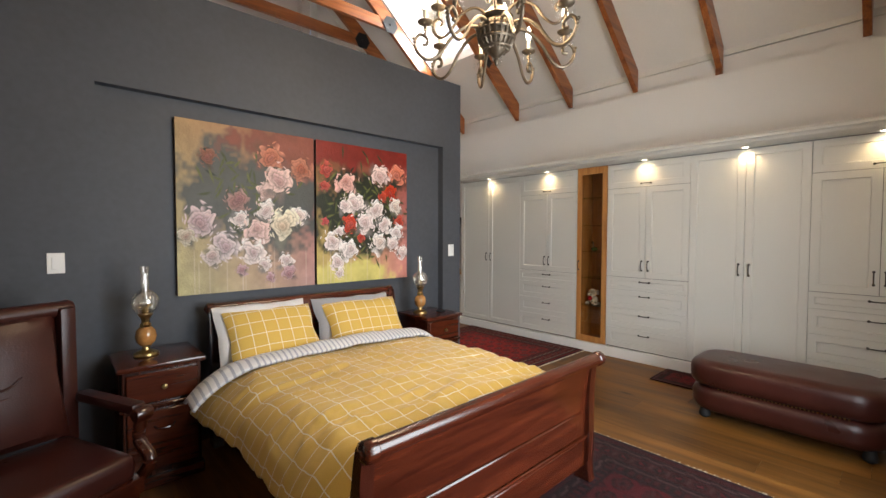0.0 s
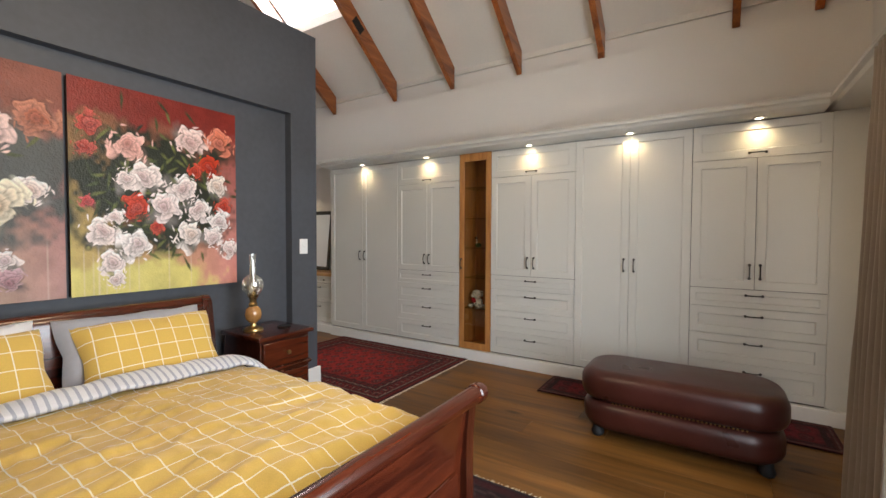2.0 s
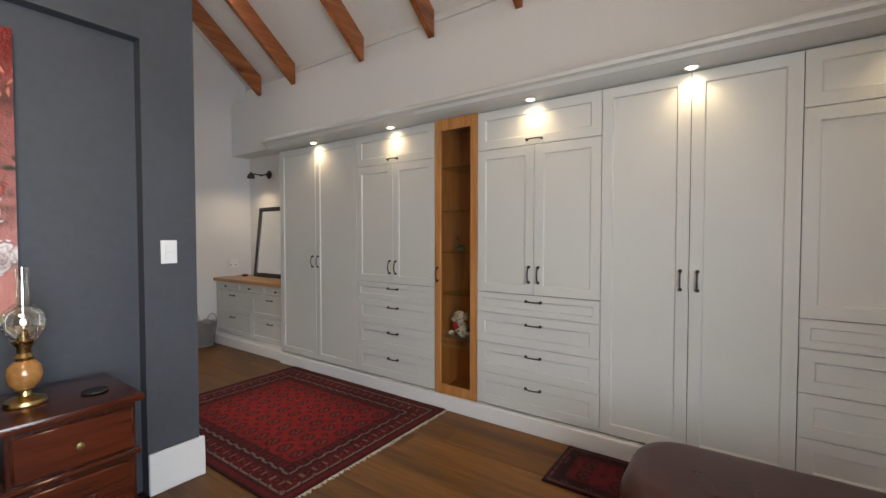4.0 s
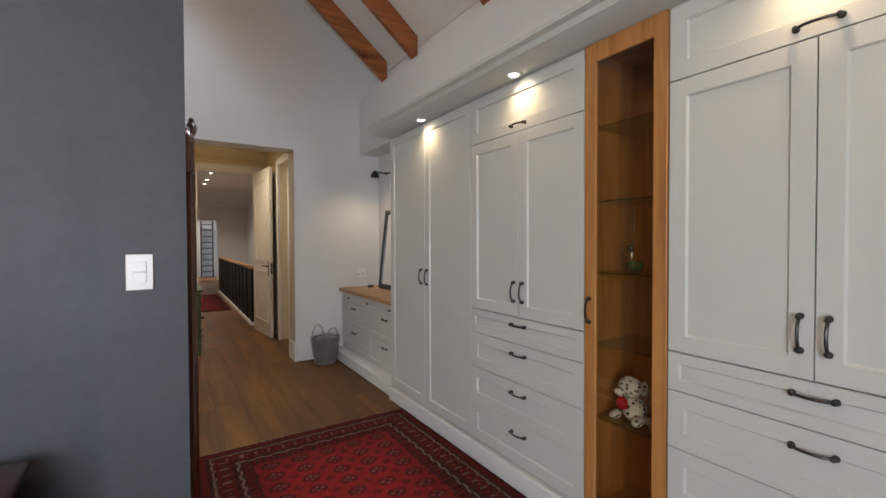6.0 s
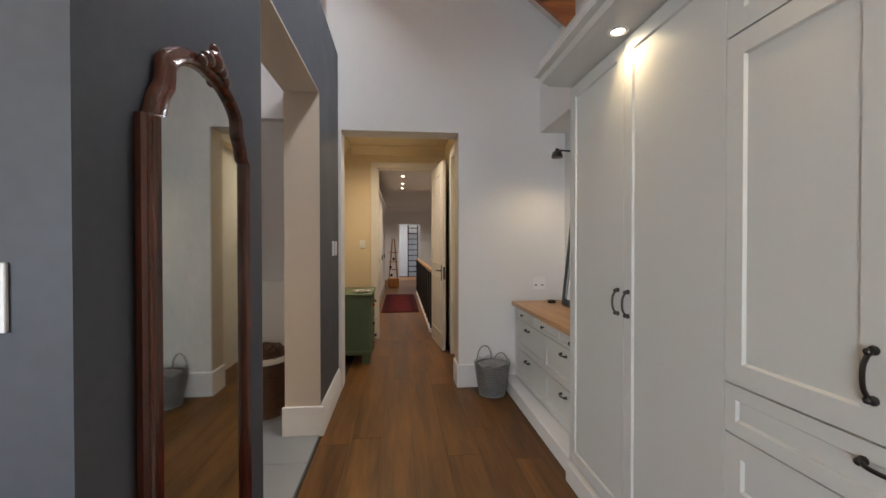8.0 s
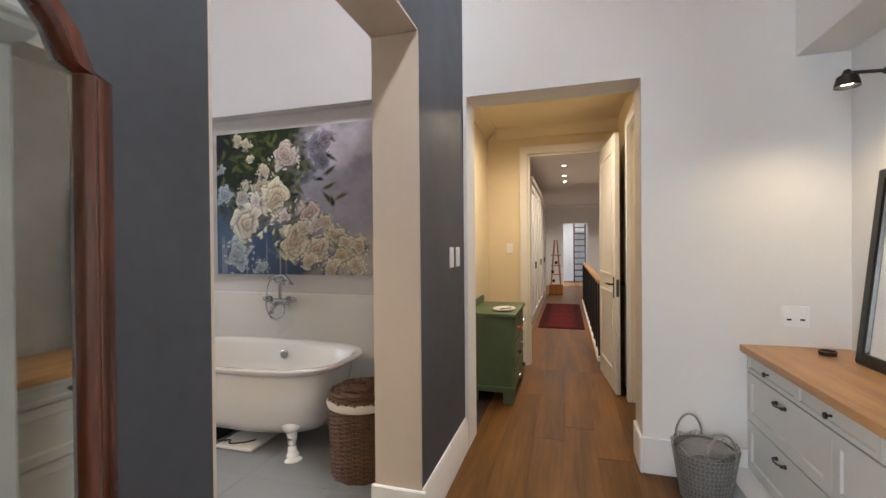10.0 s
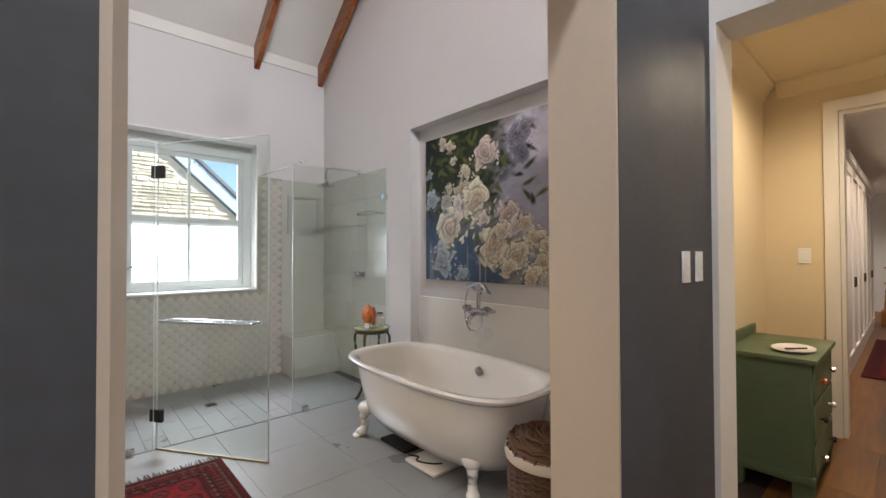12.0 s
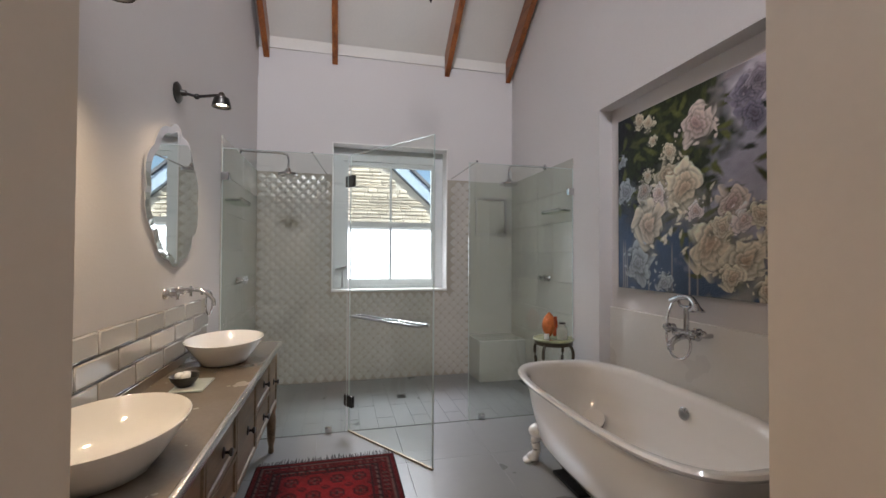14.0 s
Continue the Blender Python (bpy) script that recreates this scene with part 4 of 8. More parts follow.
WHITE, PINKW, SALMON, RED, CREAM, MAUVE, DUSK = (0.80, 0.69, 0.66), (0.74, 0.52, 0.47), (0.55, 0.20, 0.12), (0.50, 0.06, 0.03), (0.74, 0.66, 0.50), (0.50, 0.32, 0.34), (0.40, 0.44, 0.48)
H_PINK, H_RED, H_WINE, H_PEACH = (0.42, 0.16, 0.15), (0.30, 0.03, 0.02), (0.30, 0.07, 0.10), (0.55, 0.25, 0.12)


def canvas(name, x0, x1, z0, z1, yf, yb, seed, corners, cloud, roses, leaves, label, bright=1.0):
    nu, nv = 330, 360
    rng = np.random.RandomState(seed)
    u, v = np.linspace(0, 1, nu), np.linspace(0, 1, nv)
    U, V = np.meshgrid(u, v, indexing="ij")
    img = blend4(U, V, *corners)
    n1, n2 = soft_noise(nu, nv, 30, seed), soft_noise(nu, nv, 9, seed + 1)
    for col, cx, cy, rx, ry in cloud:
        k = np.clip(2.3 * (1.2 - np.hypot((U - cx) / (rx * 1.2), (V - cy) / (ry * 1.2)) + (n1 - 0.5) * 0.8 + (n2 - 0.5) * 0.35), 0, 1)[..., None] * 0.977
        img = img * (1 - k) + np.array(col) * k
    img = img * (0.78 + 0.3 * n1 + 0.16 * n2)[..., None]
    asp = (x1 - x0) / (z1 - z0)
    for _ in range(leaves[0]):
        cx, cy = leaves[1] + rng.randn() * leaves[3], leaves[2] + rng.randn() * leaves[4]
        g = rng.rand()
        col = np.array((0.014, 0.022, 0.012)) * (1 - g) + np.array((0.12, 0.13, 0.035)) * g
        dab(img, U, V, cx, cy, 0.035 + 0.03 * rng.rand(), 0.014 * asp, rng.rand() * 6.28, col, rng, 0.6)
    for i in range(10):
        cx = rng.rand()
        k = np.clip(1 - np.abs(U - cx) / 0.006, 0, 1)[..., None] * np.clip((V - 0.7 - 0.1 * rng.rand()) * 6, 0, 0.4)[..., None]
        img = img * (1 - k) + np.array((0.66, 0.55, 0.45)) * k
    for cx, cy, r, col, heart in roses:
        rose(img, U, V, cx, cy, r, col, heart, rng, asp)
    img = np.clip(img * bright, 0.008, 0.85)
    relief = 0.0012 * (soft_noise(nu, nv, 3, seed + 2) + img.mean(-1))
    pts = np.stack([x0 + (x1 - x0) * U, yf - relief, z1 - (z1 - z0) * V], -1)
    th = thing("painting", ((x0 + x1) / 2, yb, z0), label, "painting", "flower paintings")
    part("stretcher", box(x0 + 0.001, x1 - 0.001, yf + 0.001, yb, z0 + 0.001, z1 - 0.001, 0.004), M_CANVAS, th)
    part("painted_canvas", quad_grid("painted_canvas", pts[:, ::-1], M_PAINTCLOTH, colors=img[:, ::-1]), None, th, "brushed oil roses on canvas")
    return th


M_CANVAS = surface("canvas_edge", (0.10, 0.06, 0.045), 0.7, var=0.3)
canvas("painting", 1.553, 2.543, 1.022, 2.235, 4.104, 4.14, 11,
       ((0.42, 0.27, 0.13), (0.26, 0.05, 0.03), (0.44, 0.40, 0.20), (0.42, 0.24, 0.22)),
       [((0.075, 0.078, 0.07), 0.45, 0.40, 0.40, 0.26), ((0.20, 0.06, 0.04), 0.75, 0.08, 0.3, 0.12), ((0.07, 0.072, 0.065), 0.80, 0.48, 0.26, 0.2)],
       [(0.64, 0.16, 0.095, SALMON, H_RED), (0.89, 0.22, 0.095, (0.45, 0.17, 0.10), H_RED), (0.40, 0.44, 0.08, (0.36, 0.20, 0.17), H_WINE), (0.20, 0.2, 0.06, (0.25, 0.1, 0.06), H_RED),
        (0.60, 0.40, 0.075, PINKW, H_PINK), (0.70, 0.30, 0.105, PINKW, H_WINE), (0.60, 0.50, 0.075, WHITE, H_PINK), (0.86, 0.53, 0.075, WHITE, H_PEACH),
        (0.74, 0.59, 0.115, CREAM, H_PEACH), (0.41, 0.56, 0.06, WHITE, H_PINK), (0.53, 0.62, 0.095, PINKW, H_PINK), (0.15, 0.58, 0.11, (0.62, 0.48, 0.48), H_WINE),
        (0.06, 0.66, 0.06, (0.55, 0.48, 0.36), H_PINK), (0.30, 0.72, 0.105, (0.66, 0.55, 0.55), H_WINE), (0.50, 0.76, 0.095, WHITE, H_WINE), (0.59, 0.84, 0.055, WHITE, H_WINE),
        (0.76, 0.82, 0.055, WHITE, H_WINE), (0.78, 0.91, 0.055, MAUVE, H_WINE), (0.63, 0.93, 0.04, MAUVE, H_WINE), (0.42, 0.87, 0.04, MAUVE, H_WINE), (0.22, 0.78, 0.07, (0.62, 0.52, 0.48), H_PINK)],
       (70, 0.45, 0.42, 0.2, 0.12), "large canvas of faded pink and white roses on tan", 0.92)
canvas("painting", 2.562, 3.513, 1.022, 2.235, 4.100, 4.14, 23,
       ((0.13, 0.018, 0.014), (0.20, 0.025, 0.018), (0.52, 0.42, 0.13), (0.60, 0.25, 0.22)),
       [((0.014, 0.020, 0.012), 0.45, 0.48, 0.46, 0.30), ((0.17, 0.020, 0.014), 0.5, 0.05, 0.6, 0.1), ((0.55, 0.48, 0.15), 0.3, 0.97, 0.4, 0.12)],
       [(0.88, 0.18, 0.10, (0.66, 0.22, 0.14), H_RED), (0.10, 0.2, 0.06, (0.45, 0.08, 0.06), H_RED), (0.07, 0.31, 0.05, (0.42, 0.07, 0.05), H_RED), (0.80, 0.33, 0.075, RED, H_RED), (0.90, 0.55, 0.06, RED, H_RED),
        (0.33, 0.58, 0.075, RED, H_RED), (0.45, 0.67, 0.045, RED, H_RED), (0.70, 0.36, 0.05, RED, H_RED), (0.08, 0.56, 0.035, (0.5, 0.08, 0.08), H_RED),
        (0.30, 0.27, 0.10, (0.78, 0.46, 0.40), H_RED), (0.68, 0.20, 0.105, (0.78, 0.58, 0.54), H_PINK), (0.38, 0.42, 0.10, WHITE, H_PINK), (0.28, 0.44, 0.06, WHITE, H_PINK), (0.62, 0.46, 0.09, WHITE, H_PINK),
        (0.86, 0.43, 0.075, (0.76, 0.68, 0.62), H_PEACH), (0.50, 0.56, 0.10, (0.78, 0.66, 0.64), H_PINK), (0.72, 0.57, 0.08, WHITE, H_PINK), (0.87, 0.64, 0.08, (0.76, 0.70, 0.68), H_PINK), (0.66, 0.71, 0.095, (0.78, 0.70, 0.66), H_PEACH),
        (0.82, 0.73, 0.075, WHITE, H_PINK), (0.15, 0.70, 0.085, WHITE, H_PINK), (0.22, 0.63, 0.05, WHITE, H_PINK), (0.33, 0.76, 0.095, (0.78, 0.72, 0.70), H_PINK), (0.20, 0.85, 0.075, WHITE, H_PINK), (0.94, 0.80, 0.07, WHITE, H_PINK), (0.22, 0.93, 0.05, WHITE, H_PINK)],
       (170, 0.5, 0.48, 0.25, 0.18), "large canvas of white and red roses on crimson", 1.0)
canvas("painting", 1.77, 3.375, 1.163, 2.462, 7.625, 7.668, 37,
       ((0.010, 0.013, 0.018), (0.44, 0.38, 0.38), (0.04, 0.065, 0.12), (0.50, 0.46, 0.36)),
       [((0.008, 0.010, 0.014), 0.14, 0.18, 0.34, 0.42), ((0.045, 0.075, 0.14), 0.25, 0.88, 0.45, 0.28), ((0.36, 0.34, 0.40), 0.82, 0.38, 0.34, 0.34), ((0.016, 0.024, 0.008), 0.36, 0.22, 0.22, 0.28), ((0.52, 0.47, 0.52), 0.86, 0.12, 0.2, 0.12)],
       [(0.67, 0.13, 0.06, (0.25, 0.22, 0.28), (0.1, 0.09, 0.13)), (0.72, 0.09, 0.05, (0.3, 0.26, 0.3), (0.12, 0.1, 0.14)), (0.70, 0.22, 0.05, (0.22, 0.2, 0.26), (0.1, 0.09, 0.13)),
        (0.47, 0.18, 0.085, (0.66, 0.56, 0.50), H_PINK), (0.33, 0.40, 0.08, (0.50, 0.46, 0.34), H_PEACH), (0.40, 0.48, 0.105, CREAM, H_PEACH), (0.22, 0.63, 0.125, (0.74, 0.68, 0.56), H_PEACH),
        (0.52, 0.76, 0.115, CREAM, (0.6, 0.25, 0.1)), (0.62, 0.59, 0.07, (0.66, 0.56, 0.48), H_PINK), (0.14, 0.86, 0.09, DUSK, (0.2, 0.22, 0.25)), (0.05, 0.43, 0.06, DUSK, (0.2, 0.22, 0.26)),
        (0.68, 0.82, 0.08, (0.66, 0.6, 0.46), H_PEACH), (0.77, 0.73, 0.06, CREAM, H_PEACH), (0.82, 0.87, 0.05, (0.6, 0.56, 0.36), H_PEACH), (0.90, 0.93, 0.06, CREAM, H_PEACH), (0.76, 0.95, 0.055, CREAM, H_PEACH), (0.92, 0.8, 0.05, CREAM, H_PEACH),
        (0.15, 0.05, 0.035, CREAM, H_PEACH), (0.21, 0.08, 0.035, CREAM, H_PEACH), (0.18, 0.45, 0.045, (0.5, 0.48, 0.44), H_PEACH), (0.20, 0.37, 0.03, (0.6, 0.56, 0.44), H_PEACH), (0.24, 0.19, 0.025, CREAM, H_PEACH), (0.58, 0.68, 0.045, CREAM, H_PEACH), (0.66, 0.66, 0.05, WHITE, H_PEACH), (0.62, 0.90, 0.05, CREAM, H_PEACH), (0.72, 0.64, 0.04, CREAM, H_PEACH), (0.84, 0.78, 0.045, CREAM, H_PEACH), (0.46, 0.60, 0.04, WHITE, H_PEACH), (0.27, 0.48, 0.045, WHITE, H_PEACH), (0.33, 0.28, 0.04, CREAM, H_PEACH), (0.30, 0.95, 0.045, DUSK, (0.25, 0.25, 0.28)), (0.03, 0.25, 0.03, DUSK, (0.3, 0.3, 0.3))],
       (150, 0.36, 0.35, 0.2, 0.22), "wide canvas of cream roses on deep blue above the bath", 0.95)


# ---- rugs ----
def rug(name, x0, x1, y0, y1, label, field, dark, cream, rows, cols, seed, fringe="y", fringe_mat=None, flen=0.03, lift=0.012, dense=0.011):
    nu, nv = int((x1 - x0) / dense), int((y1 - y0) / dense)
    X, Y = np.meshgrid(np.linspace(0, x1 - x0, nu), np.linspace(0, y1 - y0, nv), indexing="ij")
    w, h = x1 - x0, y1 - y0
    d = np.minimum(np.minimum(X, w - X), np.minimum(Y, h - Y))
    along = np.where(np.minimum(X, w - X) < np.minimum(Y, h - Y), Y, X)
    field, dark, cream = np.array(field), np.array(dark), np.array(cream)
    img = np.ones((nu, nv, 1)) * field
    k = min(w, h) / 1.5
    bd = 0.30 * k

    def lay(mask, col, a=1.0):
        img[mask] = img[mask] * (1 - a) + np.array(col) * a

    # lattice of octagonal medallions in the field
    fx, fy = (X - bd) / (w - 2 * bd), (Y - bd) / (h - 2 * bd)
    inside = d > bd
    gx, gy = fx * cols, fy * rows
    px, py = (gx % 1 - 0.5) * (w - 2 * bd) / cols, (gy % 1 - 0.5) * (h - 2 * bd) / rows
    ax, ay = np.abs(px), np.abs(py)
    size = min((w - 2 * bd) / cols, (h - 2 * bd) / rows) * 0.40
    octa = np.maximum(np.maximum(ax, ay * 1.25), (ax + ay * 1.25) * 0.72)
    lay(inside & (octa < size), dark, 0.9)
    lay(inside & (octa < size * 0.78), field * 0.7, 0.8)
    lay(inside & (octa < size * 0.62) & ((ax < size * 0.12) | (ay < size * 0.12)), cream * 0.45, 0.6)
    lay(inside & (octa < size * 0.28), dark, 0.9)
    qx, qy = ((gx + 0.5) % 1 - 0.5) * (w - 2 * bd) / cols, ((gy + 0.5) % 1 - 0.5) * (h - 2 * bd) / rows
    dia = np.abs(qx) + np.abs(qy)
    lay(inside & (dia < size * 0.55), dark * 1.2, 0.75)
    lay(inside & (dia < size * 0.22), field, 0.8)
    # borders
    band = lambda a, b: (d >= a * k) & (d < b * k)
    lay(band(0, 0.30), dark * 1.25)
    lay(band(0.015, 0.055), field * 0.55)
    z = 0.012 * k * np.abs(((along / (0.05 * k)) % 2) - 1)
    lay((np.abs(d - 0.075 * k - z) < 0.006 * k), cream * 0.7, 0.8)
    lay(band(0.10, 0.19), field * 0.5)
    cell = (along / (0.085 * k)) % 1 - 0.5
    mid = (d - 0.145 * k) / (0.045 * k)
    lay(band(0.10, 0.19) & (np.abs(cell) + np.abs(mid) * 0.5 < 0.36), dark)
    lay(band(0.10, 0.19) & (np.abs(cell) + np.abs(mid) * 0.5 < 0.18), field * 1.1)
    lay(band(0.10, 0.19) & (np.abs(np.abs(cell) - 0.47) < 0.05) & (np.abs(mid) < 0.5), cream * 0.6, 0.7)
    lay((np.abs(d - 0.215 * k - z) < 0.006 * k), cream * 0.7, 0.8)
    lay(band(0.245, 0.285), field * 0.6)
    lay(band(0.245, 0.285) & (((along / (0.04 * k)) % 1) < 0.4), dark)
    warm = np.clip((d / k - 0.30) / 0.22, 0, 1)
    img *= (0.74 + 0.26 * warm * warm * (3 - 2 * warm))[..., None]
    img *= (0.82 + 0.36 * soft_noise(nu, nv, 2.2, seed))[..., None] * (0.85 + 0.3 * soft_noise(nu, nv, 26, seed + 1))[..., None]
    Z = lift + 0.003 * soft_noise(nu, nv, 18, seed + 2)
    pts = np.stack([X + x0, Y + y0, Z], -1)
    th = thing(name, ((x0 + x1) / 2, (y0 + y1) / 2, 0), label, "rug")
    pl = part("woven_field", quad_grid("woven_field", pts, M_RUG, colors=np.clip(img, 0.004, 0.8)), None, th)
    pl.modifiers.new("thick", "SOLIDIFY").thickness = lift - 0.003
    pl.modifiers["thick"].offset = -1
    rng = random.Random(seed)
    fb = bmesh.new()
    if fringe:
        span = (x0, x1) if fringe[0] == "y" else (y0, y1)
        n = int((span[1] - span[0]) / 0.009)
        for e in fringe[1:]:
            edge = {"a": y0 if fringe[0] == "y" else x0, "b": y1 if fringe[0] == "y" else x1}[e]
            sg = -1 if e == "a" else 1
            for i in range(n):
                c = span[0] + (i + 0.5) * (span[1] - span[0]) / n
                l, t = flen * rng.uniform(0.6, 1.2), rng.uniform(-0.012, 0.012)
                q = [(c - 0.003, edge), (c + 0.003, edge), (c + 0.002 + t, edge + sg * l), (c - 0.002 + t, edge + sg * l)]
                vs = []
                for j, (a, b2) in enumerate(q):
                    p = (a, b2) if fringe[0] == "y" else (b2, a)
                    vs.append(fb.verts.new((p[0], p[1], 0.007 if j < 2 else 0.0035)))
                fb.faces.new(vs)
        fr = tagged(part("fringe", fb, fringe_mat or M_FRINGE, th, "knotted wool fringe", smooth=False), kind="stuff")
        fr.modifiers.new("thick", "SOLIDIFY").thickness = 0.002
    return th


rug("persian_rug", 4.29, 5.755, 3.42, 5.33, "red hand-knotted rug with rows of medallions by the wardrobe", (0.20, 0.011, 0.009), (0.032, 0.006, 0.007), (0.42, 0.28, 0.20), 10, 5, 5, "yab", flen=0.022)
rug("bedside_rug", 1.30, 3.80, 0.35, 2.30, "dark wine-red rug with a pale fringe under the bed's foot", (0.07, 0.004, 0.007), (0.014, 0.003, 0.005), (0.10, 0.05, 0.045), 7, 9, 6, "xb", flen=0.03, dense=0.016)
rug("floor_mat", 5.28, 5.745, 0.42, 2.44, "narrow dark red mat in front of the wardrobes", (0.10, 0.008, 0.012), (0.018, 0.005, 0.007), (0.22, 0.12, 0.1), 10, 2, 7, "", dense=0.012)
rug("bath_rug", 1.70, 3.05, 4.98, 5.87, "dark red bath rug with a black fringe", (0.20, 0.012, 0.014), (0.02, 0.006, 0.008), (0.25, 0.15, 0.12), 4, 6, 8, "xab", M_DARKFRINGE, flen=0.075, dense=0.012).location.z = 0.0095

# ---- wardrobes ----
DX = 5.79          # plane of the door fronts


def shaker(y0, y1, z0, z1, x=DX, frame=0.062, depth=0.009, th=0.022):
    """A framed door or drawer front that faces west: flat frame, stepped-in panel."""
    b = bmesh.new()
    g = 0.0021
    bmesh.ops.create_cube(b, size=1, matrix=Matrix.LocRotScale((x + th / 2, (y0 + y1) / 2, (z0 + z1) / 2), None, (th, y1 - y0 - 2 * g, z1 - z0 - 2 * g)))
    fr = min(frame, (z1 - z0) * 0.27)
    front = [f for f in b.faces if f.normal.x < -0.9]
    bmesh.ops.inset_region(b, faces=front, thickness=fr, use_even_offset=True)
    bmesh.ops.inset_region(b, faces=front, thickness=0.006, depth=-depth, use_even_offset=True)
    return b


def bow_handle(l=0.105):
    b = tube(curve_pts([(0, -l / 2, 0), (-0.016, -l / 2 + 0.008, 0), (-0.027, -l / 4, 0), (-0.030, 0, 0), (-0.027, l / 4, 0), (-0.016, l / 2 - 0.008, 0), (0, l / 2, 0)], 4), 0.0050, 8)
    for s_ in (-1, 1):
        turned([(0.0, 0.0), (0.010, 0.0), (0.011, -0.006), (0.008, -0.011), (0.0, -0.012)], 10, (0, s_ * l / 2, 0), "x", cap=False, bm=b)
        ball((-0.017, s_ * (l / 2 - 0.002), 0), 0.009, seg=8, bm=b)
    return finish("handle", b, M_STEEL)


HANDLE = bow_handle()
SMALL_HANDLE = bow_handle(0.085)
KNOB = finish("knob", turned([(0.006, 0.0), (0.005, -0.012), (0.013, -0.018), (0.014, -0.026), (0.0, -0.03)], 12, axis="x", cap=False), M_STEEL)
UPRIGHT = pose(0, 0, 0, 90, 0, 0)


def carcass(name, y0, y1, label):
    w = thing(name, (6.1, (y0 + y1) / 2, 0.0), label, "wardrobe", "built-in wardrobes along the wall")
    part("carcass", box(DX + 0.026, 6.165, y0 + 0.0015, y1 - 0.0015, 0.115, 2.268), M_GAP, w)
    return w


def drawer_unit(y0, y1, label):
    w = carcass("wardrobe", y0, y1, label)
    ym = (y0 + y1) / 2
    flap = part("flap_door", shaker(y0, y1, 1.982, 2.262), M_CAB, w)
    put("handle", HANDLE, pose(DX, ym, 2.018), flap, "dark pewter bow handle")
    for a, c, hy in ((y0, ym, ym - 0.034), (ym, y1, ym + 0.034)):
        d = part("door", shaker(a, c, 0.9545, 1.981), M_CAB, w)
        put("handle", HANDLE, pose(DX, hy, 1.095) @ UPRIGHT, d, "dark pewter bow handle")
    zs = [0.953, 0.805, 0.585, 0.362, 0.128]
    for t1, t0 in zip(zs, zs[1:]):
        d = part("drawer", shaker(y0, y1, t0, t1), M_CAB, w)
        put("handle", HANDLE, pose(DX, ym, t1 - min(0.06, (t1 - t0) * 0.3)), d, "dark pewter bow handle")
    return w


def tall_unit(y0, y1, label):
    w = carcass("wardrobe", y0, y1, label)
    ym = (y0 + y1) / 2
    for a, c, hy in ((y0, ym, ym - 0.042), (ym, y1, ym + 0.042)):
        d = part("door", shaker(a, c, 0.128, 2.262), M_CAB, w)
        put("handle", HANDLE, pose(DX, hy, 1.11) @ UPRIGHT, d, "dark pewter bow handle")
    return w


drawer_unit(0.452, 1.317, "pale grey wardrobe with four drawers beside the curtain")
tall_unit(1.317, 2.269, "pale grey wardrobe with two tall doors behind the ottoman")
drawer_unit(2.269, 3.155, "pale grey wardrobe with doors over four drawers")
drawer_unit(3.549, 4.432, "pale grey wardrobe with four drawers behind the rug")
end_unit = tall_unit(4.432, 5.599, "pale grey wardrobe with two tall doors beside the dressing table")

part("end_panel", box(DX + 0.0, 6.165, 5.5995, 5.602, 0.115, 2.268), M_CAB, end_unit)

# glazed oak display cabinet
gc = thing("display_cabinet", (6.0, 3.35, 0), "tall narrow oak display cabinet with a glass door", "cabinet")
GY0, GY1, GZ0, GZ1 = 3.159, 3.545, 0.118, 2.266
cb = box(6.14, 6.163, GY0, GY1, GZ0, GZ1)
part("back", cb, M_OAK, gc)
for a in (GY0, GY1 - 0.018):
    part("side", box(DX + 0.024, 6.139, a, a + 0.018, GZ0, GZ1), M_OAK, gc)
for z in (GZ0, GZ1 - 0.02):
    part("end_board", box(DX + 0.024, 6.139, GY0 + 0.0185, GY1 - 0.0185, z, z + 0.02), M_OAK, gc)
gd = part("door_frame", slab("x", DX - 0.004, DX + 0.02, GY0, GY1, GZ0, GZ1, [(GY0 + 0.058, GY1 - 0.058, GZ0 + 0.075, GZ1 - 0.085)]), M_OAK, gc)
bv = gd.modifiers.new("edge", "BEVEL")
bv.width, bv.segments = 0.003, 2
pn = part("pane", box(DX + 0.006, DX + 0.010, GY0 + 0.05, GY1 - 0.05, GZ0 + 0.07, GZ1 - 0.08), M_SMOKE, gd)
pn.visible_shadow = False
put("handle", HANDLE, pose(DX - 0.004, GY1 - 0.028, 1.06) @ UPRIGHT, gd, "dark pewter bow handle")
M_SHELFGLASS = glass("shelf_glass", (0.80, 0.86, 0.78))
SHELVES = (0.565, 0.905, 1.235, 1.56, 1.90)
for z in SHELVES:
    part("glass_shelf", box(DX + 0.035, 6.138, GY0 + 0.02, GY1 - 0.02, z - 0.006, z), M_SHELFGLASS, gc)

# things on its shelves
M_DALM = surface("white_plush", (0.72, 0.70, 0.68), 0.95, var=0.05, bump=0.5, sheen=0.4)
M_SPOT = surface("black_plush", (0.03, 0.03, 0.035), 0.95, bump=0.4)
M_REDF = surface("red_felt", (0.50, 0.02, 0.03), 0.9)
sx, sy, sz = 5.93, 3.385, 0.565
tb = ball((sx, sy, sz + 0.055), 0.055, (1, 1, 1.05), 14)
ball((sx - 0.012, sy + 0.012, sz + 0.15), 0.052, (1, 1, 0.95), 14, bm=tb)
ball((sx - 0.055, sy + 0.03, sz + 0.135), 0.028, (1.2, 0.9, 0.8), 10, bm=tb)
for ly in (-0.05, 0.06):
    ball((sx - 0.05, sy + ly, sz + 0.022), 0.024, (1.6, 0.9, 0.9), 10, bm=tb)
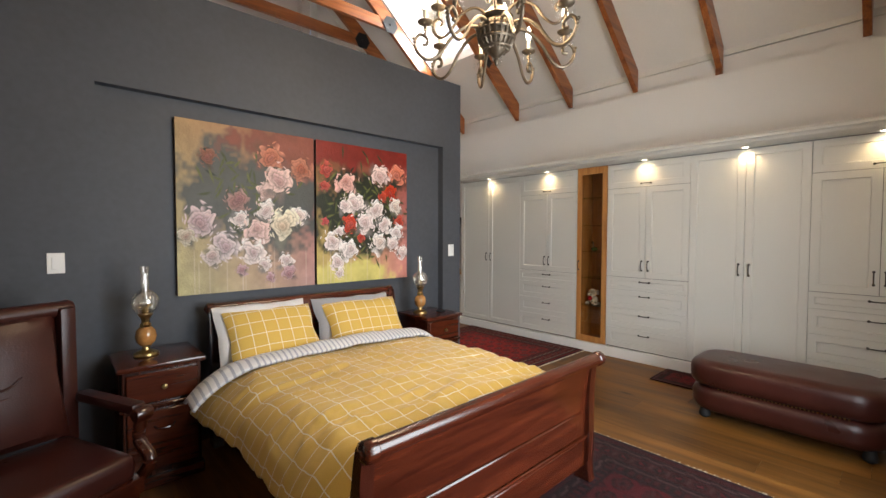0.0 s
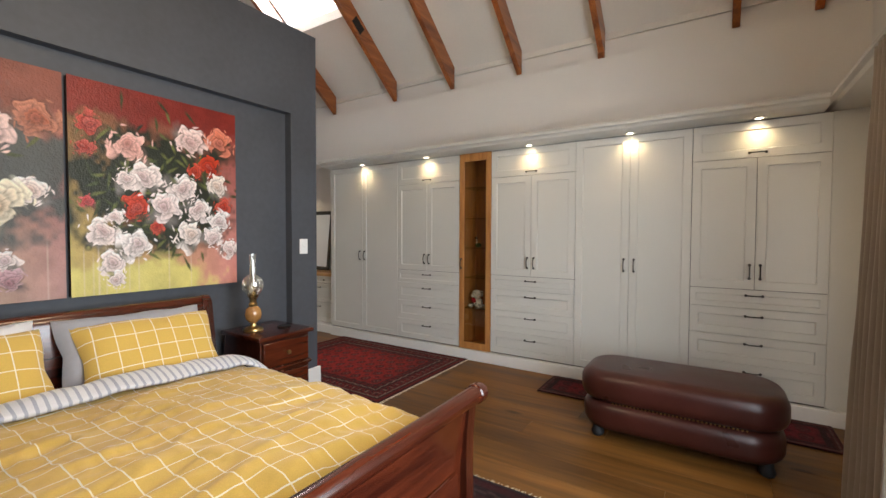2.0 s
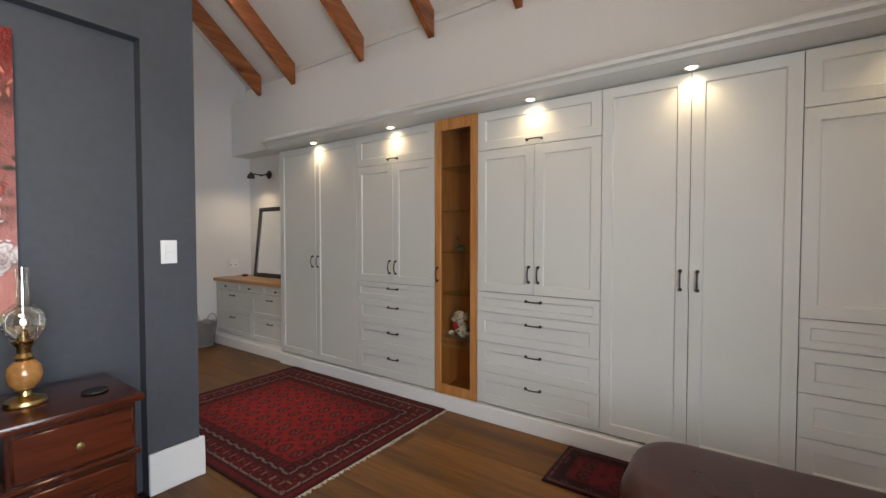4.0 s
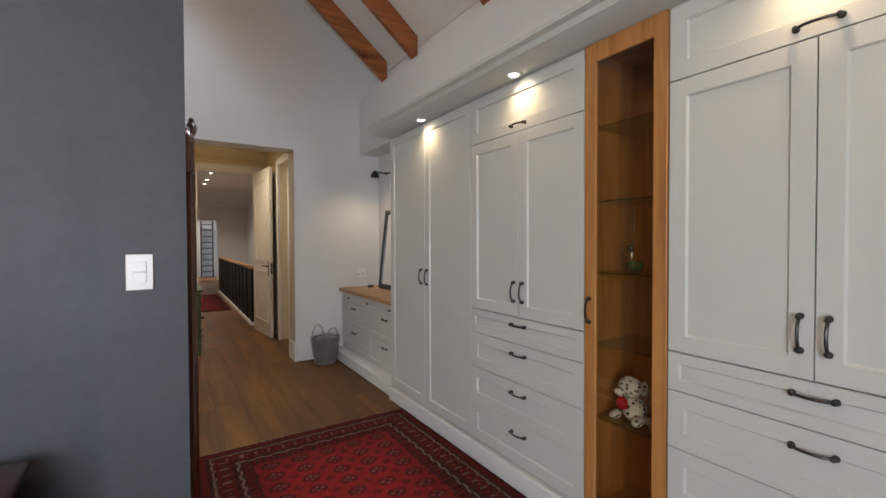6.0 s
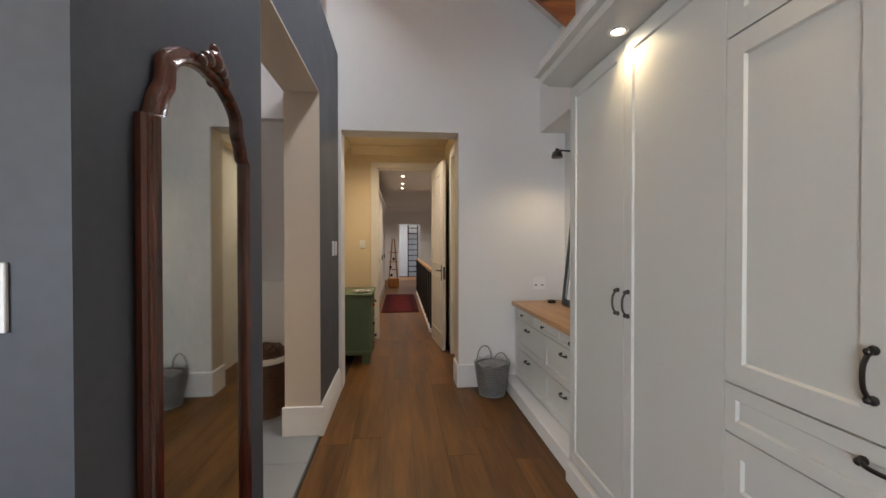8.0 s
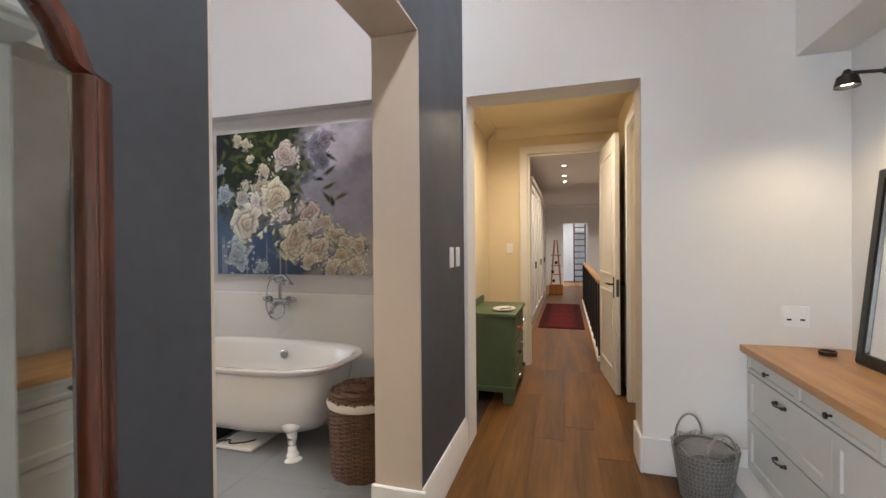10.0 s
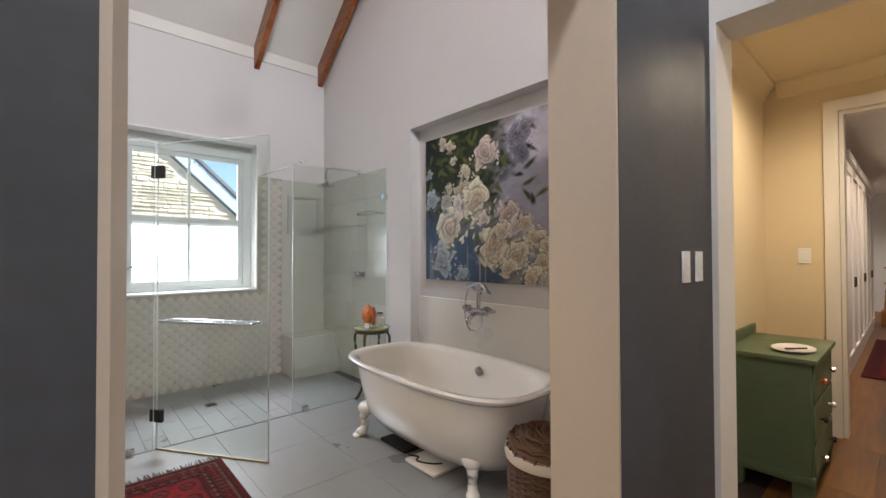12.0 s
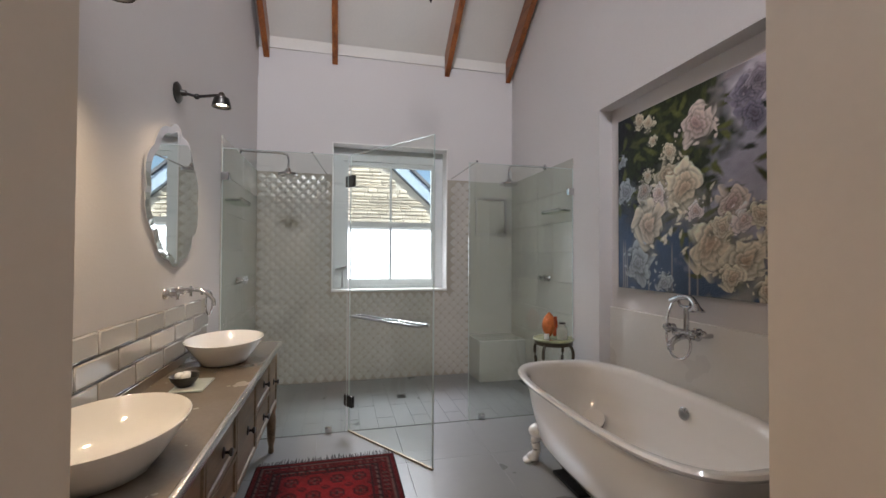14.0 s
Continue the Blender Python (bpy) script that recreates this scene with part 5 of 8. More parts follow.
ball((sx + 0.0, sy - 0.06, sz + 0.02), 0.02, (1, 2.4, 0.8), 10, bm=tb)
for ly in (-0.05, 0.045):
    ball((sx + 0.0, sy + ly, sz + 0.155), 0.024, (0.5, 0.8, 1.5), 10, bm=tb)
spotted, st, sb_ = nodes("spotted_plush")
vo = node(st, "ShaderNodeTexVoronoi", Vector=coords(st), Scale=58)
st.links.new(ramp(st, vo.outputs["Distance"], [(0.34, (0.02, 0.02, 0.02)), (0.38, (0.72, 0.70, 0.68))]), sb_.inputs["Base Color"])
sb_.inputs["Roughness"].default_value = 0.95
toy = solo("soft_toy", tb, spotted, "white spotted plush dog on the glass shelf", "soft toy")
solo("felt_heart", ball((sx - 0.06, sy + 0.02, sz + 0.085), 0.03, (0.5, 1.0, 1.0), 12), M_REDF, "small red felt heart in the plush dog's paws", "heart")
solo("glass_pebble", ball((sx - 0.03, sy - 0.115, sz + 0.017), 0.022, (1, 1.4, 0.75), 10), surface("pale_stone", (0.45, 0.36, 0.24), 0.3), "small pale stone on the glass shelf", "ornament")
M_GRNGLASS = surface("green_bottle_glass", (0.05, 0.09, 0.02), 0.06, var=0.2, coat=0.8)
M_PINKG = surface("pink_perfume", (0.50, 0.25, 0.18), 0.08, coat=0.8)
pb = thing("perfume_bottle", (5.93, 3.39, 1.235), "green oval perfume bottle with a clear stopper", "bottle")
part("body", ball((5.93, 3.385, 1.264), 0.027, (0.7, 1.6, 1.0), 14), M_GRNGLASS, pb)
part("neck", turned([(0.008, 0.0), (0.008, 0.03), (0.012, 0.033)], 10, (5.93, 3.40, 1.295)), M_CHROME, pb)
part("stopper", ball((5.93, 3.412, 1.345), 0.02, (0.8, 1.2, 0.8), 10), M_CHROME, pb)
pb2 = thing("perfume_bottle", (5.95, 3.25, 1.235), "square clear perfume bottle with pink perfume", "bottle")
part("body", box(5.93, 5.965, 3.225, 3.275, 1.2355, 1.30, 0.006, 2), M_PINKG, pb2)
part("cap", turned([(0.011, 0.0), (0.011, 0.03)], 10, (5.947, 3.25, 1.30)), M_CHROME, pb2)

# cornice with its downlights
CPROF = [(5.575, 2.318), (5.575, 2.338), (5.60, 2.345), (5.61, 2.362), (6.165, 2.362), (6.165, 2.27), (5.66, 2.27), (5.64, 2.283), (5.62, 2.288), (5.605, 2.31)]
structure("cornice", sweep(CPROF, "y", 0.505, 5.60), M_CAB, "pale grey moulded cornice over the wardrobes", "cornice", smooth=True)
CP2 = [(0.19, 2.27), (0.42, 2.27), (0.44, 2.283), (0.46, 2.288), (0.475, 2.31), (0.504, 2.318), (0.504, 2.338), (0.48, 2.345), (0.47, 2.362), (0.19, 2.362)]
structure("cornice_return", sweep(CP2, "x", 3.9, 6.165), M_CAB, "pale grey moulded pelmet over the curtain", "cornice", smooth=True)
structure("wardrobe_filler", box(DX + 0.012, 6.165, Y0, 0.45, 0.115, 2.268), M_CAB, "plain filler panel beside the wardrobes", "panel")
structure("baseboard_wardrobe", box(5.765, 6.165, Y0, 5.60, 0.0, 0.113, 0.004), M_TRIM, "white plinth under the wardrobes", "baseboard")
structure("baseboard_south", box(3.6, 5.76, Y0, Y0 + 0.02, 0, 0.16, 0.004), M_TRIM, "white skirting board", "baseboard")


def downlight(x, y, z, power=6.0, cone=150, lamp_on=True):
    d = thing("downlight", (x, y, z), "small recessed downlight with a warm lit bulb", "downlight", "downlights over the wardrobes")
    part("rim", turned([(0.026, -0.001), (0.041, -0.001), (0.044, -0.005), (0.034, -0.010), (0.027, -0.006)], 22, (x, y, z), cap=False), M_TRIM, d)
    part("bulb", turned([(0.0, -0.003), (0.026, -0.003), (0.02, -0.008), (0.0, -0.009)], 18, (x, y, z), cap=False), M_DOWN, d, "glowing halogen bulb")
    if lamp_on:
        lamp("downlight_beam", "SPOT", look((x, y, z - 0.02), (x + 0.03, y, 0)), power, (1.0, 0.72, 0.38), cone=cone, blend=1.0, soft=0.02)


for y in (4.955, 3.96, 2.714, 1.79, 0.886):
    downlight(5.728, y, 2.27)
downlight(4.9, 0.34, 2.27)
downlight(4.05, 0.34, 2.27, lamp_on=False)

# ---- curtain and glazed doors on the south side ----
M_DRAPE = surface("taupe_linen", (0.25, 0.21, 0.17), 0.85, var=0.12, big=3, fine=180, bump=0.2, sheen=0.2)
cu, cv = 90, 40
uu = np.linspace(0, 1, cu)[:, None] * np.ones((1, cv))
vv = np.ones((cu, 1)) * np.linspace(0, 1, cv)[None, :]
flarec = 1.0 + 0.35 * (1 - vv) ** 1.4
cx_ = 4.30 + (uu - 0.5) * 0.44 * flarec - 0.06 * (1 - vv)
cy_ = 0.50 + 0.045 * np.sin(uu * 40) * (0.6 + 0.5 * (1 - vv)) + 0.04 * (1 - vv) + 0.01 * soft_noise(cu, cv, 6, 2)
ct = thing("curtain", (4.2, 0.5, 0), "floor-length taupe linen curtain hanging in folds", "curtain")
cpanel = part("drape", quad_grid("drape", np.stack([cx_, cy_, 0.015 + vv * 2.245], -1), M_DRAPE), None, ct)
cpanel.modifiers.new("thick", "SOLIDIFY").thickness = 0.006
gw = thing("window_south", (2.95, 0.1, 0), "wide white-framed glazed doors letting in daylight", "window", kind="structure")
part("frame", slab("y", 0.06, 0.12, GLX0, GLX1, 0.0, GLZ, [(GLX0 + 0.07 + i * 0.65, GLX0 + 0.63 + i * 0.65, 0.14, GLZ - 0.09) for i in range(3)]), M_TRIM, gw)
for i in range(3):
    p = part("pane", box(GLX0 + 0.06 + i * 0.65, GLX0 + 0.64 + i * 0.65, 0.088, 0.092, 0.13, GLZ - 0.08), M_GLASS, gw)
    p.visible_shadow = False


# ---- switches and sockets ----
def switch(x, y, z, w, h, face, label, rockers=2, category="switch"):
    """A plastic wall plate; face is the way it looks: 's' or 'e' or 'n'."""
    s_ = thing("light_switch" if category == "switch" else "wall_socket", (x, y, z), label, category)
    t = 0.009
    d = {"s": lambda a, b, lo, hi, z0, z1: box(x + a, x + b, y - hi, y - lo, z0, z1, 0.002),
         "e": lambda a, b, lo, hi, z0, z1: box(x + lo, x + hi, y + a, y + b, z0, z1, 0.002)}[face]
    part("plate", d(-w / 2, w / 2, 0.0, t, z - h / 2, z + h / 2), M_SWITCH, s_)
    for i in range(rockers):
        if category == "switch":
            hh = h * 0.62 / rockers
            z0 = z - h * 0.31 + i * hh
            part("rocker", d(-w * 0.25, w * 0.25, t - 0.001, t + 0.004, z0 + 0.001, z0 + hh - 0.001), M_SWITCH, s_)
        else:
            a = -w * 0.25 + i * w * 0.5
            part("slot", d(a - 0.012, a + 0.012, t - 0.001, t + 0.0012, z - 0.022, z - 0.012), M_BLACK, s_)
            part("rocker", d(a - 0.008, a + 0.008, t - 0.001, t + 0.004, z + 0.008, z + 0.03), M_SWITCH, s_)
    return s_


switch(4.085, GREY_Y, 1.275, 0.078, 0.124, "s", "white plastic double light switch on the grey wall")
switch(0.945, GREY_Y, 1.277, 0.078, 0.118, "s", "white plastic light switch beside the armchair", 1)
switch(SIDE_X, 6.905, 1.335, 0.075, 0.125, "e", "white plastic light switch by the bathroom opening", 2)
switch(SIDE_X, 7.055, 1.335, 0.075, 0.125, "e", "white plastic light switch by the bathroom opening", 2)
switch(6.16, Y1, 0.99, 0.128, 0.118, "s", "white plastic double wall socket over the dressing table", 2, "socket")

# skirting along the grey wall's end and side
SK = lambda x: [(x, 0.0), (x + 0.022, 0.0), (x + 0.022, 0.16), (x + 0.015, 0.175), (x + 0.018, 0.19), (x + 0.006, 0.22), (x, 0.22)]
structure("baseboard_side", sweep(SK(SIDE_X), "y", OP_Y1 - 0.012, Y1 - 0.003), M_TRIM, "tall white moulded skirting board", "baseboard", smooth=True)
structure("baseboard_mirror", sweep(SK(SIDE_S), "y", GREY_Y - 0.02, OP_Y0), M_TRIM, "tall white moulded skirting board", "baseboard", smooth=True)
structure("baseboard_jamb", box(SIDE_IN - 0.02, SIDE_X + 0.024, OP_Y1 - 0.034, OP_Y1 - 0.0125, 0, 0.215, 0.005), M_TRIM, "white skirting round the opening's jamb", "baseboard")
structure("baseboard_head", box(3.97, SIDE_S + 0.022, GREY_Y - 0.022, GREY_Y - 0.001, 0, 0.22, 0.005), M_TRIM, "white skirting at the headboard wall's corner", "baseboard")
structure("baseboard_north", box(DOOR_X1, 5.93, Y1 - 0.02, Y1 - 0.001, 0, 0.22, 0.005), M_TRIM, "white skirting on the end wall", "baseboard")
structure("baseboard_doorway", box(DOOR_X1 - 0.02, DOOR_X1 + 0.0, Y1 - 0.021, 7.50, 0, 0.22, 0.005), M_TRIM, "white skirting in the doorway", "baseboard")

# ---- dressing table ----
dt = thing("dressing_table", (6.15, 6.4, 0), "pale grey built-in dressing table with drawers", "dressing table")
part("carcass", box(5.945, 6.41, 5.606, 7.235, 0.11, 0.778), M_GAP, dt)
part("plinth", box(5.80, 6.41, 5.603, 7.243, 0.0, 0.108, 0.004), M_TRIM, dt)
third = (7.235 - 5.606) / 3
for i in range(3):
    y0 = 5.606 + i * third
    d = part("small_drawer", shaker(y0, y0 + third, 0.672, 0.776, 5.922, 0.02), M_CAB, dt)
    put("knob", KNOB, pose(5.922, y0 + third / 2, 0.724), d, "dark pewter knob")
halfw = (7.235 - 5.606) / 2
for i in range(2):
    y0 = 5.606 + i * halfw
    for z0, z1 in ((0.395, 0.668), (0.115, 0.391)):
        d = part("drawer", shaker(y0, y0 + halfw, z0, z1, 5.922, 0.05), M_CAB, dt)
        put("handle", SMALL_HANDLE, pose(5.922, y0 + halfw / 2, z1 - 0.055), d, "dark pewter bow handle")
solo("oak_worktop", box(5.885, 6.415, 5.603, 7.243, 0.78, 0.822, 0.008, 2), M_OAKTOP, "solid oak worktop on the dressing table", "worktop", smooth=True)
tray = thing("trinket_box", (6.20, 7.02, 0.822), "small round pewter trinket box on the worktop", "box")
part("tin", turned([(0.0, 0.0), (0.036, 0.0), (0.038, 0.02), (0.034, 0.021), (0.034, 0.006), (0.0, 0.006)], 24, (6.22, 7.06, 0.8225), cap=False), M_STEEL, tray)
part("rim", turned([(0.036, 0.019), (0.040, 0.021), (0.040, 0.026), (0.034, 0.024)], 24, (6.22, 7.06, 0.8225), cap=False), M_CHROME, tray)

# leaning mirror on the worktop
lm = thing("table_mirror", (6.3, 6.5, 0.822), "rectangular mirror in a dark pewter frame leaning on the wall", "mirror")
lw, lh = 0.74, 0.93
fm = slab("x", -0.03, 0.0, -lw / 2, lw / 2, 0, lh, [(-lw / 2 + 0.055, lw / 2 - 0.055, 0.055, lh - 0.055)])
LM = pose(6.285, 6.55, 0.823, 0, 6.0, 0)
bmesh.ops.transform(fm, matrix=LM, verts=fm.verts[:])
fo = part("frame", fm, M_STEEL, lm, "dark pewter frame")
fo.modifiers.new("edge", "BEVEL").width = 0.008
gl = box(-0.014, -0.008, -lw / 2 + 0.045, lw / 2 - 0.045, 0.045, lh - 0.045)
bmesh.ops.transform(gl, matrix=LM, verts=gl.verts[:])
part("mirror_glass", gl, M_MIRROR, lm, "silvered mirror glass")


def wall_spot(base, head, out, label, on=None, warm=(1.0, 0.75, 0.45)):
    """A swing-arm wall lamp: round plate, arm and a small metal hood."""
    la = thing("wall_lamp", base, label, "wall lamp", "swing-arm wall lamps")
    o, bs, h = Vector(out), Vector(base), Vector(head)
    q = o.to_track_quat("Z", "Y").to_matrix().to_4x4()
    pl = turned([(0.0, 0.0), (0.055, 0.0), (0.058, 0.008), (0.045, 0.018), (0.018, 0.024), (0.014, 0.05), (0.0, 0.052)], 24, cap=False)
    bmesh.ops.transform(pl, matrix=Matrix.Translation(bs) @ q, verts=pl.verts[:])
    part("wall_plate", pl, M_STEEL, la)
    part("arm", tube([bs + o * 0.04, bs + (h - bs) * 0.45 + Vector((0, 0, 0.0)), h + Vector((0, 0, 0.035))], 0.008, 10), M_STEEL, la)
    part("arm_joint", ball(bs + (h - bs) * 0.45, 0.016, seg=10), M_STEEL, la)
    part("hood", turned([(0.008, 0.05), (0.014, 0.045), (0.02, 0.03), (0.038, 0.018), (0.046, -0.012), (0.049, -0.03), (0.044, -0.028), (0.034, 0.012), (0.0, 0.02)], 22, h, cap=False), M_STEEL, la)
    part("bulb", turned([(0.0, -0.014), (0.028, -0.014), (0.03, -0.006), (0.0, 0.0)], 16, h, cap=False), M_DOWN, la, "glowing bulb")
    if on:
        lamp("wall_lamp_beam", "SPOT", look(h + Vector((0, 0, -0.04)), h + Vector((0, 0, -1)) + o * 0.15), on, warm, cone=150, blend=1.0, soft=0.03)
    return la


wall_spot((6.41, 6.76, 2.19), (6.17, 6.80, 2.15), (-1, 0, 0), "brushed steel swing-arm wall lamp over the dressing table", 10)

# ---- metal basket ----
M_BASKET = surface("zinc_basket", (0.36, 0.35, 0.33), 0.45, metal=0.7, var=0.15)
bk = thing("laundry_basket", (5.65, 7.04, 0), "round pierced zinc basket with two hoop handles", "basket")
bb = bmesh.new()
n, rows_ = 44, 12
ring = [[bb.verts.new((5.65 + (0.118 + 0.046 * k / rows_) * math.cos(2 * math.pi * (i + 0.5 * (k % 2)) / n), 7.04 + (0.118 + 0.046 * k / rows_) * math.sin(2 * math.pi * (i + 0.5 * (k % 2)) / n), 0.012 + 0.285 * k / rows_ + (0.014 * math.sin(i * 2 * math.pi * 9 / n) if k == rows_ else 0))) for i in range(n)] for k in range(rows_ + 1)]
for k in range(rows_):
    for i in range(n):
        q = (ring[k][i], ring[k][(i + 1) % n], ring[k + 1][(i + 1) % n], ring[k + 1][i])
        bb.faces.new(q)
wk = part("body", bb, M_BASKET, bk, "pierced zinc side")
wf = wk.modifiers.new("wire", "WIREFRAME")
wf.thickness, wf.use_even_offset = 0.006, False
part("bottom", turned([(0.0, 0.0), (0.119, 0.0), (0.121, 0.014), (0.0, 0.014)], 32, (5.65, 7.04, 0), cap=False), M_BASKET, bk)
part("lining", turned([(0.108, 0.014), (0.150, 0.285)], 32, (5.65, 7.04, 0), cap=False), surface("grey_lining", (0.20, 0.19, 0.18), 0.9, var=0.3, big=12), bk, "grey cloth lining")
cl = rumple(ball((5.65, 7.04, 0.255), 0.135, (1.0, 1.0, 0.36), 26), 0.03, 16, 4)
solo("folded_cloth", cl, surface("grey_cloth", (0.17, 0.165, 0.16), 0.95, var=0.2, big=9, sheen=0.2), "crumpled dark grey cloth stuffed in the zinc basket", "cloth")
for s_ in (-1, 1):
    hp = [(5.65 - s_ * 0.045 + 0.075 * math.cos(t), 7.04 + s_ * 0.135 + 0.03 * math.cos(t), 0.285 + 0.125 * math.sin(t)) for t in np.linspace(0, math.pi, 13)]
    part("hoop_handle", tube(hp, 0.006, 8), M_BASKET, bk)

# ---- standing mirror against the grey wall ----
M_AGED = wood("aged_carved_wood", (0.035, 0.010, 0.006), (0.16, 0.05, 0.028), 0.24, axis=2, scale=1.5, coat=0.5, knots=False)
SM_Y0, SM_Y1, SM_SH, SM_TOP = 4.238, 4.898, 1.67, 1.91
sm = thing("standing_mirror", (4.27, 4.5, 0), "tall arched mirror in a worn carved wooden frame", "mirror")


def arch(inset):
    """The mirror's outline from bottom to bottom, drawn in by an inset: (y, z) pairs."""
    c, r = (SM_Y0 + SM_Y1) / 2, (SM_Y1 - SM_Y0) / 2
    left = [(SM_Y0 + inset, 0.03 + inset), (SM_Y0 + inset, SM_SH - 0.01)]
    hump = []
    for t in np.linspace(0, math.pi, 23):
        k = 1 - 0.13 * math.exp(-((t - 0.32) / 0.2) ** 2) - 0.13 * math.exp(-((t - math.pi + 0.32) / 0.2) ** 2)
        hump.append((c - (r - inset) * 0.93 * k * math.cos(t), SM_SH + (SM_TOP - SM_SH - inset * 0.8) * math.sin(t) ** 0.8 * (1 if inset else 1)))
    right = [(SM_Y1 - inset, SM_SH - 0.01), (SM_Y1 - inset, 0.03 + inset)]
    return left + hump + right


fbm = bmesh.new()
secs = [(0.0, 4.233), (0.0, 4.246), (0.007, 4.254), (0.014, 4.252), (0.030, 4.256), (0.034, 4.263), (0.042, 4.267), (0.050, 4.262), (0.055, 4.254), (0.057, 4.240)]
loops = [[fbm.verts.new((x, y, z)) for y, z in arch(i)] for i, x in secs]
for p, q in zip(loops, loops[1:]):
    m_ = len(p)
    for i in range(m_):
        fbm.faces.new((p[i], p[(i + 1) % m_], q[(i + 1) % m_], q[i]))
part("frame", fbm, M_AGED, sm, "worn reddish carved frame")
gb = bmesh.new()
gb.faces.new([gb.verts.new((4.244, y, z)) for y, z in arch(0.053)])
part("mirror_glass", gb, surface("old_mirror_silver", (0.58, 0.60, 0.57), 0.03, metal=1.0, var=0.08, big=6, bump=0.0), sm, "old silvered mirror glass", smooth=False)
cr = bmesh.new()
for i, (dy, dz, rr) in enumerate(((0, 0.0, 0.04), (-0.045, -0.012, 0.03), (0.045, -0.012, 0.03), (-0.08, -0.03, 0.022), (0.08, -0.03, 0.022), (0, 0.035, 0.022))):
    ball((4.266, (SM_Y0 + SM_Y1) / 2 + dy, SM_TOP + dz), rr, (0.6, 1.1, 0.8), 12, bm=cr)
part("crest", cr, M_AGED, sm, "carved shell crest")

# ---- chandelier ----
M_PEWTER = surface("aged_champagne_metal", (0.16, 0.125, 0.09), 0.46, metal=0.85, var=0.3, big=20, fine=80)
M_CANDLE = surface("candle_sleeve", (0.55, 0.50, 0.40), 0.5)
M_BULB = glow("candle_bulb", (1.0, 0.88, 0.70), 9)
M_CRYSTAL = glass("crystal", (0.96, 0.97, 0.98), 0.02)
CX, CY, CZ = 2.74, 2.30, 2.44
ch = thing("chandelier", (CX, CY, CZ), "aged metal chandelier with candle bulbs and crystal drops", "chandelier")
urn = turned([(0.0, -0.075), (0.006, -0.07), (0.016, -0.045), (0.012, -0.03), (0.03, -0.018), (0.05, 0.005), (0.082, 0.05), (0.098, 0.10), (0.10, 0.13), (0.088, 0.15), (0.06, 0.17), (0.09, 0.185), (0.06, 0.21), (0.03, 0.25), (0.022, 0.40), (0.045, 0.45), (0.02, 0.50), (0.014, 0.62)], 24, (CX, CY, CZ), cap=False)
part("urn", urn, M_PEWTER, ch)
leaf = finish("acanthus_rib", tube(curve_pts([(0.055, 0, 0.01), (0.088, 0, 0.05), (0.104, 0, 0.10), (0.106, 0, 0.135)], 4), 0.008, 6), M_PEWTER)
for i in range(20):
    put("rib", leaf, pose(CX, CY, CZ, 0, 0, i * 18), ch)
part("stem", tube([(CX, CY, CZ + 0.6), (CX, CY, roof_z(CX) - 0.02)], 0.008, 8), M_PEWTER, ch)
big_arm = tube(curve_pts([(0.085, 0, 0.13), (0.17, 0, 0.125), (0.25, 0, 0.06), (0.315, 0, -0.03), (0.375, 0, -0.06), (0.43, 0, -0.025), (0.445, 0, 0.035), (0.415, 0, 0.07), (0.38, 0, 0.05), (0.382, 0, 0.02), (0.405, 0, 0.018)], 5), 0.0095, 8)
tube([(0.39, 0, 0.055), (0.39, 0, 0.115)], 0.007, 8, bm=big_arm)
for k_ in range(4):
    ball((0.442 + 0.004 * k_, 0, -0.005 + 0.018 * k_), 0.010, (0.7, 1.3, 0.8), 6, bm=big_arm)
big_arm = finish("arm", big_arm, M_PEWTER)
top_arm = tube(curve_pts([(0.04, 0, 0.20), (0.12, 0, 0.255), (0.20, 0, 0.225), (0.255, 0, 0.15), (0.31, 0, 0.115), (0.355, 0, 0.15), (0.36, 0, 0.20), (0.33, 0, 0.222), (0.308, 0, 0.198), (0.322, 0, 0.178)], 5), 0.008, 8)
tube([(0.33, 0, 0.215), (0.33, 0, 0.265)], 0.006, 8, bm=top_arm)
top_arm = finish("arm", top_arm, M_PEWTER)
for zr_, rr_ in ((0.02, 0.070), (0.062, 0.094), (0.105, 0.105)):
    part("ring", tube([(CX + rr_ * math.cos(t), CY + rr_ * math.sin(t), CZ + zr_) for t in np.linspace(0, 2 * math.pi, 29)], 0.008, 6), M_PEWTER, ch)
cup = turned([(0.0, 0.0), (0.012, 0.002), (0.04, 0.016), (0.043, 0.022), (0.03, 0.022), (0.012, 0.012), (0.0, 0.012)], 18, cap=False)
turned([(0.008, -0.03), (0.013, -0.015), (0.008, 0.0)], 10, bm=cup)
cup = finish("drip_cup", cup, M_PEWTER)
candle = finish("candle", turned([(0.011, 0.012), (0.011, 0.085), (0.0, 0.086)], 12), M_CANDLE)
bulb = finish("bulb", turned([(0.0, 0.086), (0.009, 0.09), (0.018, 0.115), (0.015, 0.14), (0.004, 0.17), (0.0, 0.172)], 12, cap=False), M_BULB)
dropb = turned([(0.0, 0.0), (0.007, 0.012), (0.009, 0.02), (0.005, 0.034), (0.0, 0.045)], 6, cap=False)
ball((0, 0, 0.052), 0.006, seg=6, bm=dropb)
drop = finish("crystal_drop", dropb, M_CRYSTAL, smooth=False)
